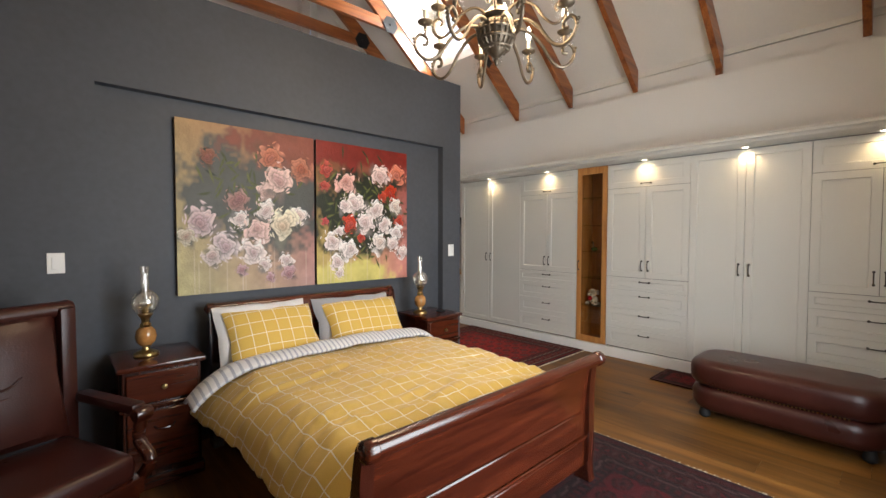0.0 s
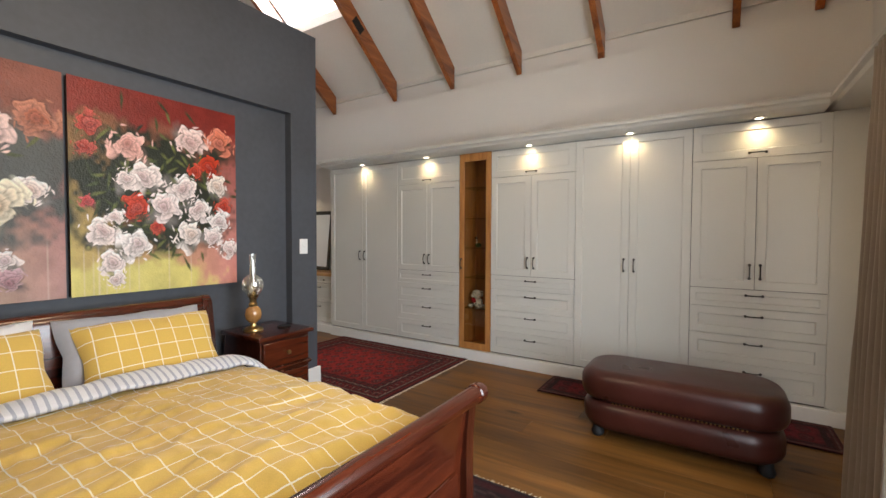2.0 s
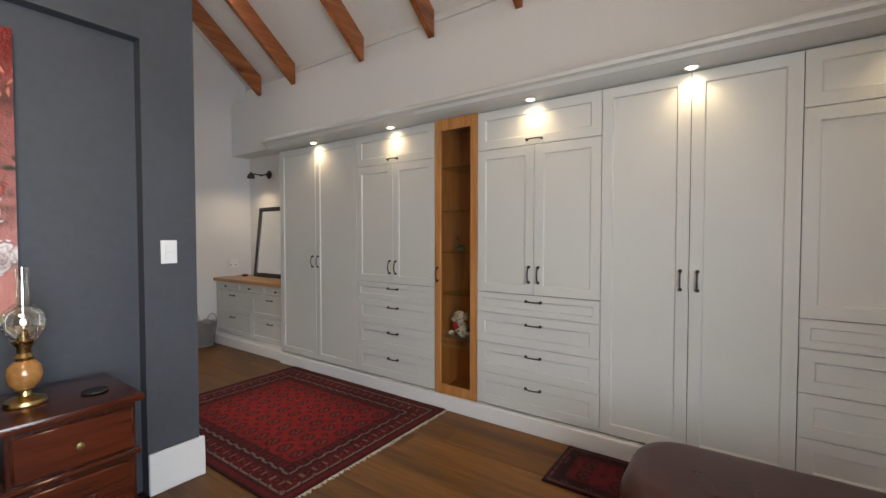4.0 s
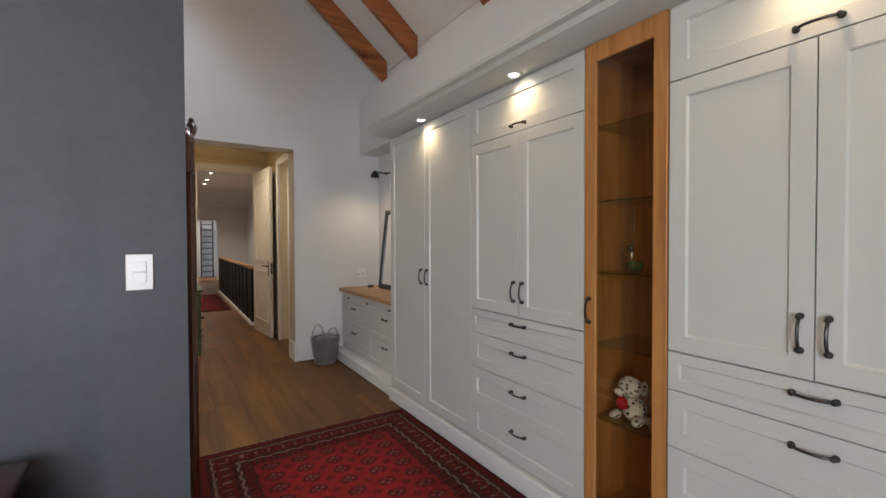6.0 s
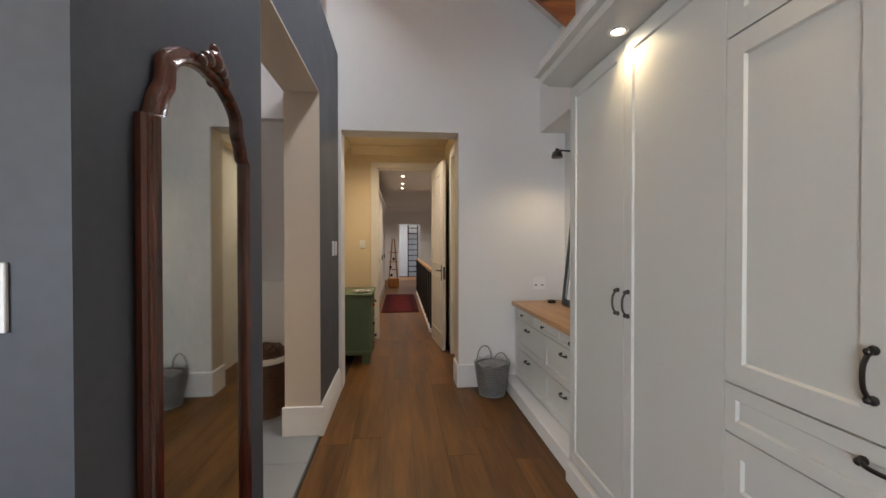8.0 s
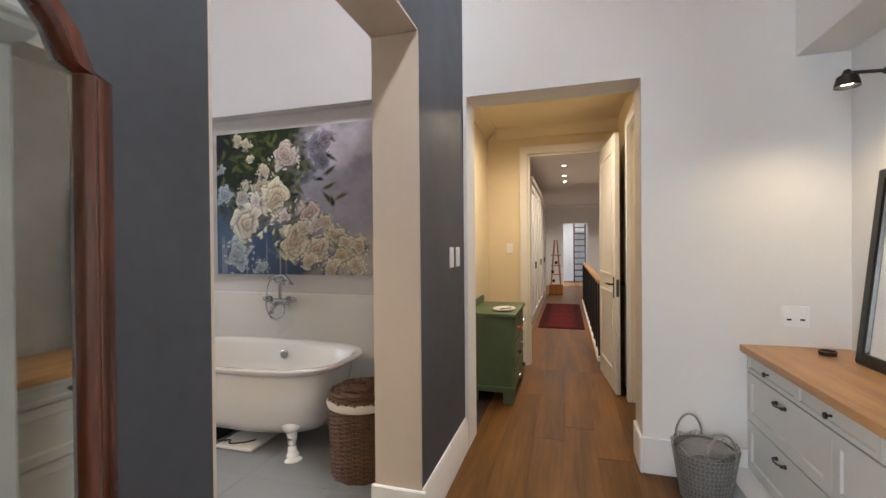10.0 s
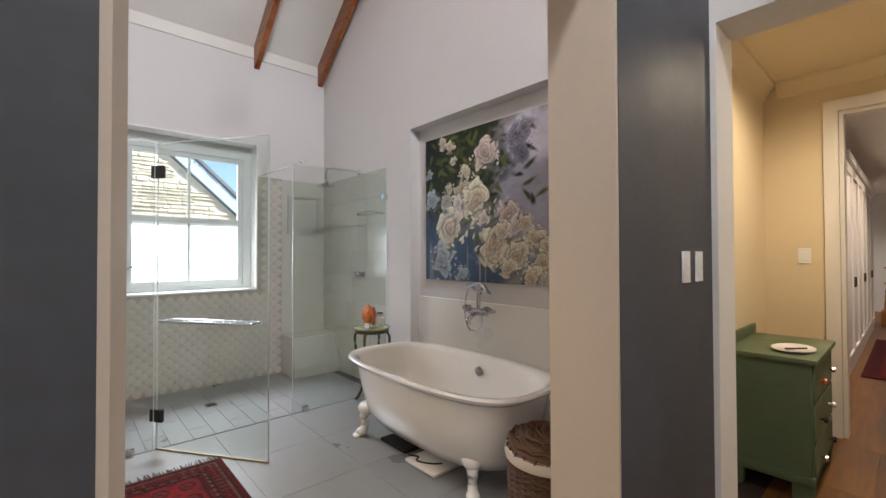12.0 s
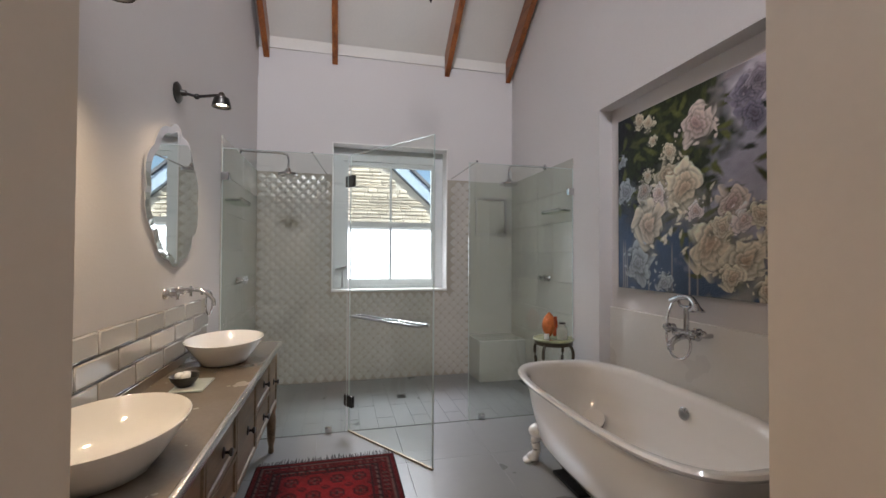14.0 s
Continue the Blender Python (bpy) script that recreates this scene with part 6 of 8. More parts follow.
for i in range(8):
    a = i * 45 + 10
    for k, (arm_, r_, h_) in enumerate(((big_arm, 0.40, 0.115), (top_arm, 0.34, 0.265))):
        if k == 1 and i % 2:
            continue
        m_ = pose(CX, CY, CZ, 0, 0, a + 22 * k)
        put("arm", arm_, m_, ch)
        c_ = m_ @ Matrix.Translation((r_ - 0.01, 0, h_))
        put("drip_cup", cup, c_, ch)
        put("candle", candle, c_, ch)
        put("bulb", bulb, c_, ch, "lit candle bulb")
        for j in range(5):
            put("crystal_drop", drop, c_ @ pose(0.04 * math.cos(j * 1.26), 0.04 * math.sin(j * 1.26), -0.055), ch)
for j in range(4):
    put("crystal_drop", drop, pose(CX + 0.03 * math.cos(j * 1.57), CY + 0.03 * math.sin(j * 1.57), CZ - 0.07), ch)
lamp("chandelier_glow", "POINT", pose(CX, CY, CZ + 0.24), 80, (1.0, 0.75, 0.47), soft=0.3)

# ---- bathroom window ----
bw = thing("window_bath", (-0.36, 6.06, 1.0), "white painted sash window over the shower", "window", kind="structure")
M_SASH = surface("sash_paint", (0.62, 0.64, 0.63), 0.45, var=0.03)
part("window_frame", slab("x", -0.45, -0.36, WY0, WY1, WZ0, WZ1, [(WY0 + 0.13, WY1 - 0.10, WZ0 + 0.06, WZ1 - 0.16)]), M_SASH, bw)
part("inner_frame", slab("x", -0.43, -0.375, WY0 + 0.131, WY1 - 0.101, WZ0 + 0.061, WZ1 - 0.161, [(WY0 + 0.18, WY1 - 0.15, WZ0 + 0.13, 1.745), (WY0 + 0.18, WY1 - 0.15, 1.80, WZ1 - 0.21)]), M_SASH, bw)
part("mullion", box(-0.415, -0.385, 6.068, 6.092, WZ0 + 0.131, 1.744), M_SASH, bw)
part("mullion", box(-0.415, -0.385, 6.068, 6.092, 1.801, WZ1 - 0.211), M_SASH, bw)
part("window_sill", box(-0.36, -0.15, WY0 + 0.002, WY1 - 0.002, WZ0 - 0.0, WZ0 + 0.022, 0.004), M_TRIM, bw)
M_FROST, ft, fb_ = nodes("frosted_glass")
fb_.inputs["Base Color"].default_value = (0.95, 0.96, 0.95, 1)
fb_.inputs["Roughness"].default_value = 0.9
tl = node(ft, "ShaderNodeBsdfTranslucent", Color=(0.95, 0.96, 0.96, 1))
mxs = ft.nodes.new("ShaderNodeMixShader")
mxs.inputs[0].default_value = 0.85
ft.links.new(fb_.outputs[0], mxs.inputs[1])
ft.links.new(tl.outputs[0], mxs.inputs[2])
ft.links.new(mxs.outputs[0], ft.nodes["Material Output"].inputs[0])
for y0, y1 in ((WY0 + 0.17, 6.07), (6.09, WY1 - 0.14)):
    p = part("pane", box(-0.402, -0.398, y0, y1, WZ0 + 0.12, 1.75), M_FROST, bw, "frosted lower pane")
    p.visible_shadow = False
    p = part("pane", box(-0.402, -0.398, y0, y1, 1.79, WZ1 - 0.2), M_GLASS, bw)
    p.visible_shadow = False
structure("reveal_window", slab("x", -0.359, -0.163, WY0 - 0.0, WY1, WZ0 + 0.0, WZ1, [(WY0 + 0.012, WY1 - 0.012, WZ0 - 0.1, WZ1 - 0.012)]), M_TRIM, "white reveal of the bathroom window", "reveal")
sf = thing("shaving_mirror", (-0.28, 5.52, WZ0 + 0.022), "chrome swivel shaving mirror on the window sill", "mirror")
part("foot", turned([(0.0, 0.0), (0.05, 0.0), (0.05, 0.008), (0.008, 0.014), (0.006, 0.20), (0.0, 0.2)], 18, (-0.28, 5.52, WZ0 + 0.022), cap=False), M_CHROME, sf)
disc = turned([(0.0, -0.008), (0.085, -0.008), (0.09, 0.0), (0.085, 0.008), (0.0, 0.008)], 24, cap=False)
bmesh.ops.transform(disc, matrix=pose(-0.28, 5.52, WZ0 + 0.27, 15, 0, 0), verts=disc.verts[:])
part("disc", disc, M_CHROME, sf)

# the house next door, behind the window
M_STONE = surface("outside_sandstone", (0.62, 0.55, 0.45), 0.85, var=0.2, rnd=0.18, big=3, fine=30)
M_MORTAR = surface("outside_mortar", (0.60, 0.56, 0.49), 0.9)
M_BLUE = surface("blue_barge_board", (0.42, 0.52, 0.64), 0.6)
M_SLATE = surface("slate_roof", (0.14, 0.15, 0.17), 0.7, var=0.2)
nh = thing("neighbour_house", (-6, 5, -3), "stone gable house with a blue barge board and slate roof", "house")
gx = -5.0
top_y, top_z, low_y = 6.0, 3.98, 9.2


def gable_z(y):
    return top_z - abs(y - top_y) * 0.92


wallb = bmesh.new()
poly = [(top_y - 3.2, -3.0), (low_y, -3.0), (low_y, gable_z(low_y)), (top_y, top_z), (top_y - 3.2, gable_z(top_y - 3.2))]
f0 = [wallb.verts.new((gx - 0.06, y, z)) for y, z in poly]
f1 = [wallb.verts.new((gx - 0.4, y, z)) for y, z in poly]
wallb.faces.new(f0)
wallb.faces.new(f1[::-1])
for i in range(5):
    wallb.faces.new((f0[i], f0[(i + 1) % 5], f1[(i + 1) % 5], f1[i]))
nw = part("wall", wallb, M_MORTAR, nh)
for s_ in (-1, 1):
    bb_ = bmesh.new()
    ya, yb_ = top_y, top_y + s_ * 3.6
    q = [(ya, top_z + 0.02), (yb_, gable_z(yb_) + 0.02), (yb_, gable_z(yb_) + 0.34), (ya, top_z + 0.34)]
    a_ = [bb_.verts.new((gx + 0.10, y, z)) for y, z in q]
    c_ = [bb_.verts.new((gx - 0.02, y, z)) for y, z in q]
    bb_.faces.new(a_)
    bb_.faces.new(c_[::-1])
    for i in range(4):
        bb_.faces.new((a_[i], a_[(i + 1) % 4], c_[(i + 1) % 4], c_[i]))
    part("barge_board", bb_, M_BLUE, nh, "blue painted barge board")
    rb = bmesh.new()
    q2 = [(gx + 0.16, ya, top_z + 0.36), (gx + 0.16, yb_, gable_z(yb_) + 0.36), (gx - 5, yb_, gable_z(yb_) + 0.36), (gx - 5, ya, top_z + 0.36)]
    lo_ = [rb.verts.new(p) for p in q2]
    hi_ = [rb.verts.new((p[0], p[1], p[2] + 0.08)) for p in q2]
    rb.faces.new(lo_)
    rb.faces.new(hi_[::-1])
    for i in range(4):
        rb.faces.new((lo_[i], lo_[(i + 1) % 4], hi_[(i + 1) % 4], hi_[i]))
    part("roof", rb, M_SLATE, nh)
rs = random.Random(4)
z = 1.2
while z < 3.9:
    hgt = rs.uniform(0.05, 0.12)
    y = 4.6 + rs.uniform(-0.2, 0)
    while y < 8.4:
        l = rs.uniform(0.12, 0.55)
        if z + hgt < gable_z(y) - 0.02 and z + hgt < gable_z(y + l) - 0.02:
            part("stone", box(gx - 0.07, gx - 0.03 + rs.uniform(0, 0.025), y, y + l - 0.018, z + rs.uniform(0, 0.02), z + hgt - rs.uniform(0.006, 0.028), 0.012), M_STONE, nw)
        y += l
    z += hgt
structure("ground", box(-60, 60, -60, 60, -3.2, -3.0), surface("outside_ground", (0.16, 0.15, 0.09), 0.9, var=0.3), "dry garden ground outside the house", "ground")

# ---- shower ----
M_SCALE = surface("pearl_scale_tile", (0.52, 0.49, 0.44), 0.22, var=0.06, big=3, fine=30, bump=0.02, coat=0.4)
M_SGROUT = surface("pale_grout", (0.40, 0.37, 0.32), 0.8)
M_SCALEBED = surface("taupe_scale_grout", (0.37, 0.33, 0.27), 0.8)
M_PLAINTILE = surface("cream_wall_tile", (0.47, 0.46, 0.405), 0.2, var=0.03, coat=0.3, rnd=0.03)
structure("tile_bed_west", slab("x", -0.17, -0.164, BATH_S + 0.001, 7.0, 0.0, 2.30, [(WY0, WY1, WZ0, WZ1)]), M_SCALEBED, "grout bed of the shower's back wall", "wall tiles")
scale = bmesh.new()
R = 0.052
row = 0
z = 0.0
while z < 2.29:
    y = BATH_S + (R if row % 2 == 0 else 2 * R)
    while y < 7.0:
        if not (WY0 - R < y < WY1 + R and WZ0 - 0.07 < z < WZ1 + 0.02) and z + R * 2 < 2.31:
            rim = []
            for t in np.linspace(0, 2 * math.pi, 17)[:-1]:
                q_, w_ = math.sin(t), -math.cos(t)
                k_ = 0.87 * R / (abs(q_) ** 1.2 + abs(w_) ** 1.2) ** (1 / 1.2)
                rim.append((y + k_ * q_, z + R + k_ * w_))
            c_ = scale.verts.new((-0.158, y, z + R))
            vs = [scale.verts.new((-0.162, a, b_)) for a, b_ in rim]
            for i in range(len(vs)):
                scale.faces.new((c_, vs[i], vs[(i + 1) % len(vs)]))
        y += 2 * R
    z += R
    row += 1
me_s = finish("scallop_tiles", scale, M_SCALE, smooth=False)
tagged(new("scallop_tiles", me_s), "pearly fish-scale mosaic tiles on the shower wall", "wall tiles", kind="stuff")


def tile_panel(name, axis, plane, out, u0, u1, z0, z1, tw, thh, label):
    """Wall tiles as single pieces on a thin bed."""
    bed_ = structure(name, slab(axis, min(plane, plane + out * 0.004), max(plane, plane + out * 0.004), u0, u1, z0, z1), M_SGROUT, label, "wall tiles")
    nu, nz = max(1, round((u1 - u0) / tw)), max(1, round((z1 - z0) / thh))
    a, h = (u1 - u0) / nu, (z1 - z0) / nz
    me = None
    for i in range(nu):
        for k in range(nz):
            if me is None:
                lo, hi = sorted((0.0, out * 0.009))
                b = box(lo, hi, -a / 2 + 0.0015, a / 2 - 0.0015, -h / 2 + 0.0015, h / 2 - 0.0015, 0.002) if axis == "x" else box(-a / 2 + 0.0015, a / 2 - 0.0015, lo, hi, -h / 2 + 0.0015, h / 2 - 0.0015, 0.002)
                me = finish("tile", b, M_PLAINTILE)
            c, zz_ = u0 + (i + 0.5) * a, z0 + (k + 0.5) * h
            put("tile", me, pose(plane, c, zz_) if axis == "x" else pose(c, plane, zz_), bed_)


tile_panel("tiles_shower_north", "y", BATH_N - 0.001, -1, -0.20, 1.21, 0.0, 2.30, 0.6, 0.3, "cream shower tiles on the side wall")
tile_panel("tiles_shower_south", "y", BATH_S + 0.001, 1, -0.20, 1.21, 0.0, 2.30, 0.6, 0.3, "cream shower tiles on the side wall")
pier = slab("x", -0.202, -0.1955, 7.0, BATH_N - 0.012, 0.46, 2.30, [(7.10, 7.46, 1.67, 2.09)])
structure("tiles_recess", pier, M_PLAINTILE, "plain cream tiles beside the scale mosaic", "wall tiles")
structure("shower_niche", slab("x", -0.1955, -0.180, 7.08, 7.48, 1.65, 2.11, [(7.105, 7.455, 1.675, 2.085)]), surface("brushed_niche_steel", (0.42, 0.41, 0.39), 0.35, metal=0.6, var=0.1), "steel-edged shelf niche in the shower", "niche")
structure("niche_back", box(-0.2015, -0.194, 7.105, 7.455, 1.675, 2.085), M_PLAINTILE, "glossy tiled back of the shower niche", "niche")
structure("shower_seat", box(-0.2, 0.22, 7.0, BATH_N - 0.012, 0.0, 0.46, 0.006), M_PLAINTILE, "tiled corner seat in the shower", "seat")

GX = 1.224


def glass_panel(name, m, w, h, label, t=0.009):
    g = thing(name, m.translation, label, "shower screen", "frameless shower glass")
    b = box(0.0, w, -t / 2, t / 2, 0.008, h)
    bmesh.ops.transform(b, matrix=m, verts=b.verts[:])
    p = part("pane", b, M_SHGLASS, g)
    p.visible_shadow = False
    eb = box(0.0, 0.004, -t / 2 - 0.0005, t / 2 + 0.0005, 0.008, h + 0.0005)
    box(w - 0.004, w, -t / 2 - 0.0005, t / 2 + 0.0005, 0.008, h + 0.0005, bm=eb)
    box(0.004, w - 0.004, -t / 2 - 0.0005, t / 2 + 0.0005, h - 0.003, h + 0.0005, bm=eb)
    bmesh.ops.transform(eb, matrix=m, verts=eb.verts[:])
    part("glass_edge", eb, M_GEDGE, g, "polished greenish glass edge")
    return g


M_SHGLASS = glass("shower_glass", (0.93, 0.955, 0.935))
M_GEDGE = surface("glass_edge", (0.56, 0.62, 0.60), 0.15, var=0.05, coat=0.5)
g1 = glass_panel("shower_screen", pose(GX, 4.635, 0, 0, 0, 90), 5.555 - 4.635, 2.20, "fixed frameless glass panel of the shower")
g3 = glass_panel("shower_screen", pose(GX, 6.56, 0, 0, 0, 90), 7.548 - 6.56, 2.20, "fixed frameless glass panel beside the bath")
ang_d = math.degrees(math.atan2(6.091 - 5.57, 1.976 - 1.23))
DM = pose(1.228, 5.572, 0, 0, 0, ang_d)
g2 = glass_panel("shower_door", DM, 0.91, 2.20, "open frameless glass shower door")


def on_door(b):
    bmesh.ops.transform(b, matrix=DM, verts=b.verts[:])
    return b


for z in (0.25, 1.99):
    part("hinge", on_door(box(-0.05, 0.055, -0.014, 0.014, z - 0.045, z + 0.045, 0.004)), M_STEEL, g2, "dark steel hinge")
for sgn in (-1, 1):
    part("towel_bar", on_door(tube([(0.07, sgn * 0.045, 0.93), (0.82, sgn * 0.045, 0.93)], 0.009, 10)), M_CHROME, g2, "long chrome bar handle")
for xx_ in (0.09, 0.80):
    part("bar_mount", on_door(tube([(xx_, -0.045, 0.93), (xx_, 0.045, 0.93)], 0.008, 10)), M_CHROME, g2)
part("door_seal", on_door(box(0.0, 0.91, -0.008, 0.008, 0.004, 0.022)), surface("brass_seal", (0.30, 0.25, 0.17), 0.4, metal=0.5), g2)
for g, y in ((g1, 5.42), (g3, 6.68)):
    part("floor_clamp", box(GX - 0.018, GX + 0.018, y - 0.025, y + 0.025, 0.0, 0.055, 0.003), M_CHROME, g)
for g, y in ((g1, 4.655), (g3, 7.525)):
    part("wall_clamp", box(GX - 0.018, GX + 0.018, y - 0.028, y + 0.028, 1.96, 2.02, 0.003), M_CHROME, g)
structure("glass_channel", box(GX - 0.006, GX + 0.006, 4.63, 7.55, 0.0005, 0.006), M_GAP, "dark seal line under the shower glass", "seal")
for (a, b_) in (((-0.205, 5.345, 2.305), (GX, 5.275, 2.205)), ((-0.205, 6.775, 2.32), (GX, 6.635, 2.215))):
    st_ = thing("stay_bar", a, "slim chrome stay bar holding the shower glass", "stay bar", "shower stay bars")
    part("rod", tube([a, b_], 0.008, 10), M_CHROME, st_)
    part("rosette", turned([(0.0, 0.0), (0.024, 0.0), (0.022, 0.01), (0.0, 0.012)], 18, a, "x", cap=False), M_CHROME, st_)


def shower_set(x, yw, s_, label):
    """Wall arm with a rain head, a cross tap and a small shelf; s_ is the way out from the wall."""
    sh = thing("rain_shower", (x, yw, 2.3), label, "shower", "rain showers")
    part("rosette", turned([(0.0, 0.0), (0.03, 0.0), (0.026, s_ * 0.012), (0.0, s_ * 0.014)], 18, (x, yw, 2.325), "y", cap=False), M_CHROME, sh)
    part("arm", tube(curve_pts([(x, yw, 2.325), (x, yw + s_ * 0.2, 2.325), (x, yw + s_ * 0.36, 2.32), (x, yw + s_ * 0.40, 2.28), (x, yw + s_ * 0.40, 2.20)], 5), 0.0095, 10), M_CHROME, sh)
    part("rose", turned([(0.0, 2.19), (0.018, 2.19), (0.03, 2.165), (0.085, 2.145), (0.09, 2.125), (0.084, 2.12), (0.0, 2.122)], 26, (x, yw + s_ * 0.40, 0), cap=False), M_CHROME, sh)
    tp = thing("shower_tap", (x + 0.1, yw, 1.18), "chrome cross-handled shower tap on the tiles", "tap", "shower taps")
    for dx in (-0.0, 0.09):
        part("rosette", turned([(0.0, 0.0), (0.032, 0.0), (0.028, s_ * 0.015), (0.014, s_ * 0.03), (0.012, s_ * 0.07), (0.0, s_ * 0.075)], 18, (x + dx, yw, 1.18), "y", cap=False), M_CHROME, tp)
        part("cross_handle", join(tube([(x + dx - 0.035, yw + s_ * 0.06, 1.18), (x + dx + 0.035, yw + s_ * 0.06, 1.18)], 0.007, 8), tube([(x + dx, yw + s_ * 0.06, 1.145), (x + dx, yw + s_ * 0.06, 1.215)], 0.007, 8)), M_CHROME, tp)
    sl = thing("shower_shelf", (x + 0.3, yw, 1.83), "narrow glass shelf with a chrome rail in the shower", "shelf", "shower shelves")
    part("shelf_glass", box(x + 0.14, x + 0.50, min(yw, yw + s_ * 0.11), max(yw, yw + s_ * 0.11), 1.815, 1.822), M_SHELFGLASS, sl)
    part("rail", tube([(x + 0.14, yw + s_ * 0.11, 1.845), (x + 0.50, yw + s_ * 0.11, 1.845)], 0.006, 8), M_CHROME, sl)
    for e in (0.15, 0.49):
        part("bracket", tube([(x + e, yw, 1.83), (x + e, yw + s_ * 0.112, 1.83)], 0.007, 8), M_CHROME, sl)


shower_set(0.62, BATH_S + 0.01, 1, "chrome rain shower head on a wall arm")
shower_set(0.68, BATH_N - 0.01, -1, "chrome rain shower head on a wall arm")
drn = thing("floor_drain", (0.45, 6.05, 0), "small square steel floor drain", "drain")
part("grate", slab("y", 0, 0.004, 0, 0.09, 0, 0.09, [(0.012 + i * 0.025, 0.024 + i * 0.025, 0.012, 0.078) for i in range(3)]), M_STEEL, drn).matrix_basis = pose(0.45, 6.05, 0.014, -90, 0, 0)

# ---- bath ----
def rounded(cx, cy, hx, hy, p, n=56):
    out = []
    for i in range(n):
        t = 2 * math.pi * i / n
        c, s_ = math.cos(t), math.sin(t)
        out.append((cx + hx * math.copysign(abs(c) ** (2 / p), c), cy + hy * math.copysign(abs(s_) ** (2 / p), s_)))
    return out


tub = thing("clawfoot_bath", (2.655, 7.03, 0), "white enamelled clawfoot bath with a rolled rim", "bath")
secs = [(0.60, 0.22, 0.150, 2.6), (0.64, 0.27, 0.165, 2.7), (0.70, 0.33, 0.25, 2.9), (0.745, 0.362, 0.42, 3.0), (0.775, 0.38, 0.575, 3.2), (0.805, 0.405, 0.592, 3.2), (0.835, 0.425, 0.607, 3.2), (0.842, 0.432, 0.622, 3.2), (0.832, 0.424, 0.634, 3.2), (0.80, 0.40, 0.634, 3.2), (0.775, 0.378, 0.622, 3.2), (0.76, 0.365, 0.595, 3.1), (0.735, 0.345, 0.45, 3.0), (0.68, 0.30, 0.27, 2.8), (0.58, 0.22, 0.205, 2.6), (0.3, 0.1, 0.198, 2.4)]
tbm = bmesh.new()
loops = [[tbm.verts.new((x, y, z)) for x, y in rounded(2.655, 7.03, hx, hy, p)] for hx, hy, z, p in secs]
for p_, q_ in zip(loops, loops[1:]):
    for i in range(56):
        tbm.faces.new((p_[i], p_[(i + 1) % 56], q_[(i + 1) % 56], q_[i]))
tbm.faces.new(loops[0][::-1])
tbm.faces.new(loops[-1])
part("shell", tbm, M_ENAMEL, tub)
ovf = turned([(0.0, 0.0), (0.036, 0.0), (0.036, -0.006), (0.028, -0.010), (0.0, -0.010)], 22, cap=False, axis="y")
bmesh.ops.transform(ovf, matrix=pose(2.685, 7.372, 0.525, -7, 0, 0), verts=ovf.verts[:])
part("overflow", ovf, M_CHROME, tub, "round chrome overflow")


def claw_foot(x, y, sx_, sy_):
    path = curve_pts([(-0.02, -0.02, 0.30), (0.03, 0.03, 0.235), (0.075, 0.075, 0.165), (0.068, 0.068, 0.095), (0.085, 0.085, 0.035)], 6)
    b = tube(path, 0.042, 12, taper=[1.7 - 1.15 * math.sin(math.pi * 0.62 * i / (len(path) - 1)) ** 1.2 + 0.25 * (i / (len(path) - 1)) ** 3 for i in range(len(path))])
    ball((0.06, 0.06, 0.222), 0.085, (0.8, 0.8, 0.6), 14, bm=b)
    ball((0.088, 0.088, 0.04), 0.042, (1.0, 1.0, 0.8), 12, bm=b)
    for k in (-0.75, -0.25, 0.25, 0.75):
        a = math.pi / 4 + k
        ball((0.085 + 0.042 * math.cos(a), 0.085 + 0.042 * math.sin(a), 0.017), 0.018, (1.7, 1.7, 0.92), 10, bm=b)
    for k in range(6):
        a = math.pi / 4 + (k - 2.5) * 0.5
        ball((0.02 + 0.062 * math.cos(a), 0.02 + 0.062 * math.sin(a), 0.225 + 0.012 * (k % 2)), 0.024, seg=8, bm=b)
    bmesh.ops.transform(b, matrix=Matrix.Translation((x, y, 0)) @ Matrix.Diagonal((sx_, sy_, 1, 1)), verts=b.verts[:])
    part("claw_foot", b, M_ENAMEL, tub, "white cast claw foot")


for fx, sx_ in ((2.09, -1), (3.10, 1)):
    for fy, sy_ in ((6.87, -1), (7.20, 1)):
        claw_foot(fx, fy, sx_, sy_)

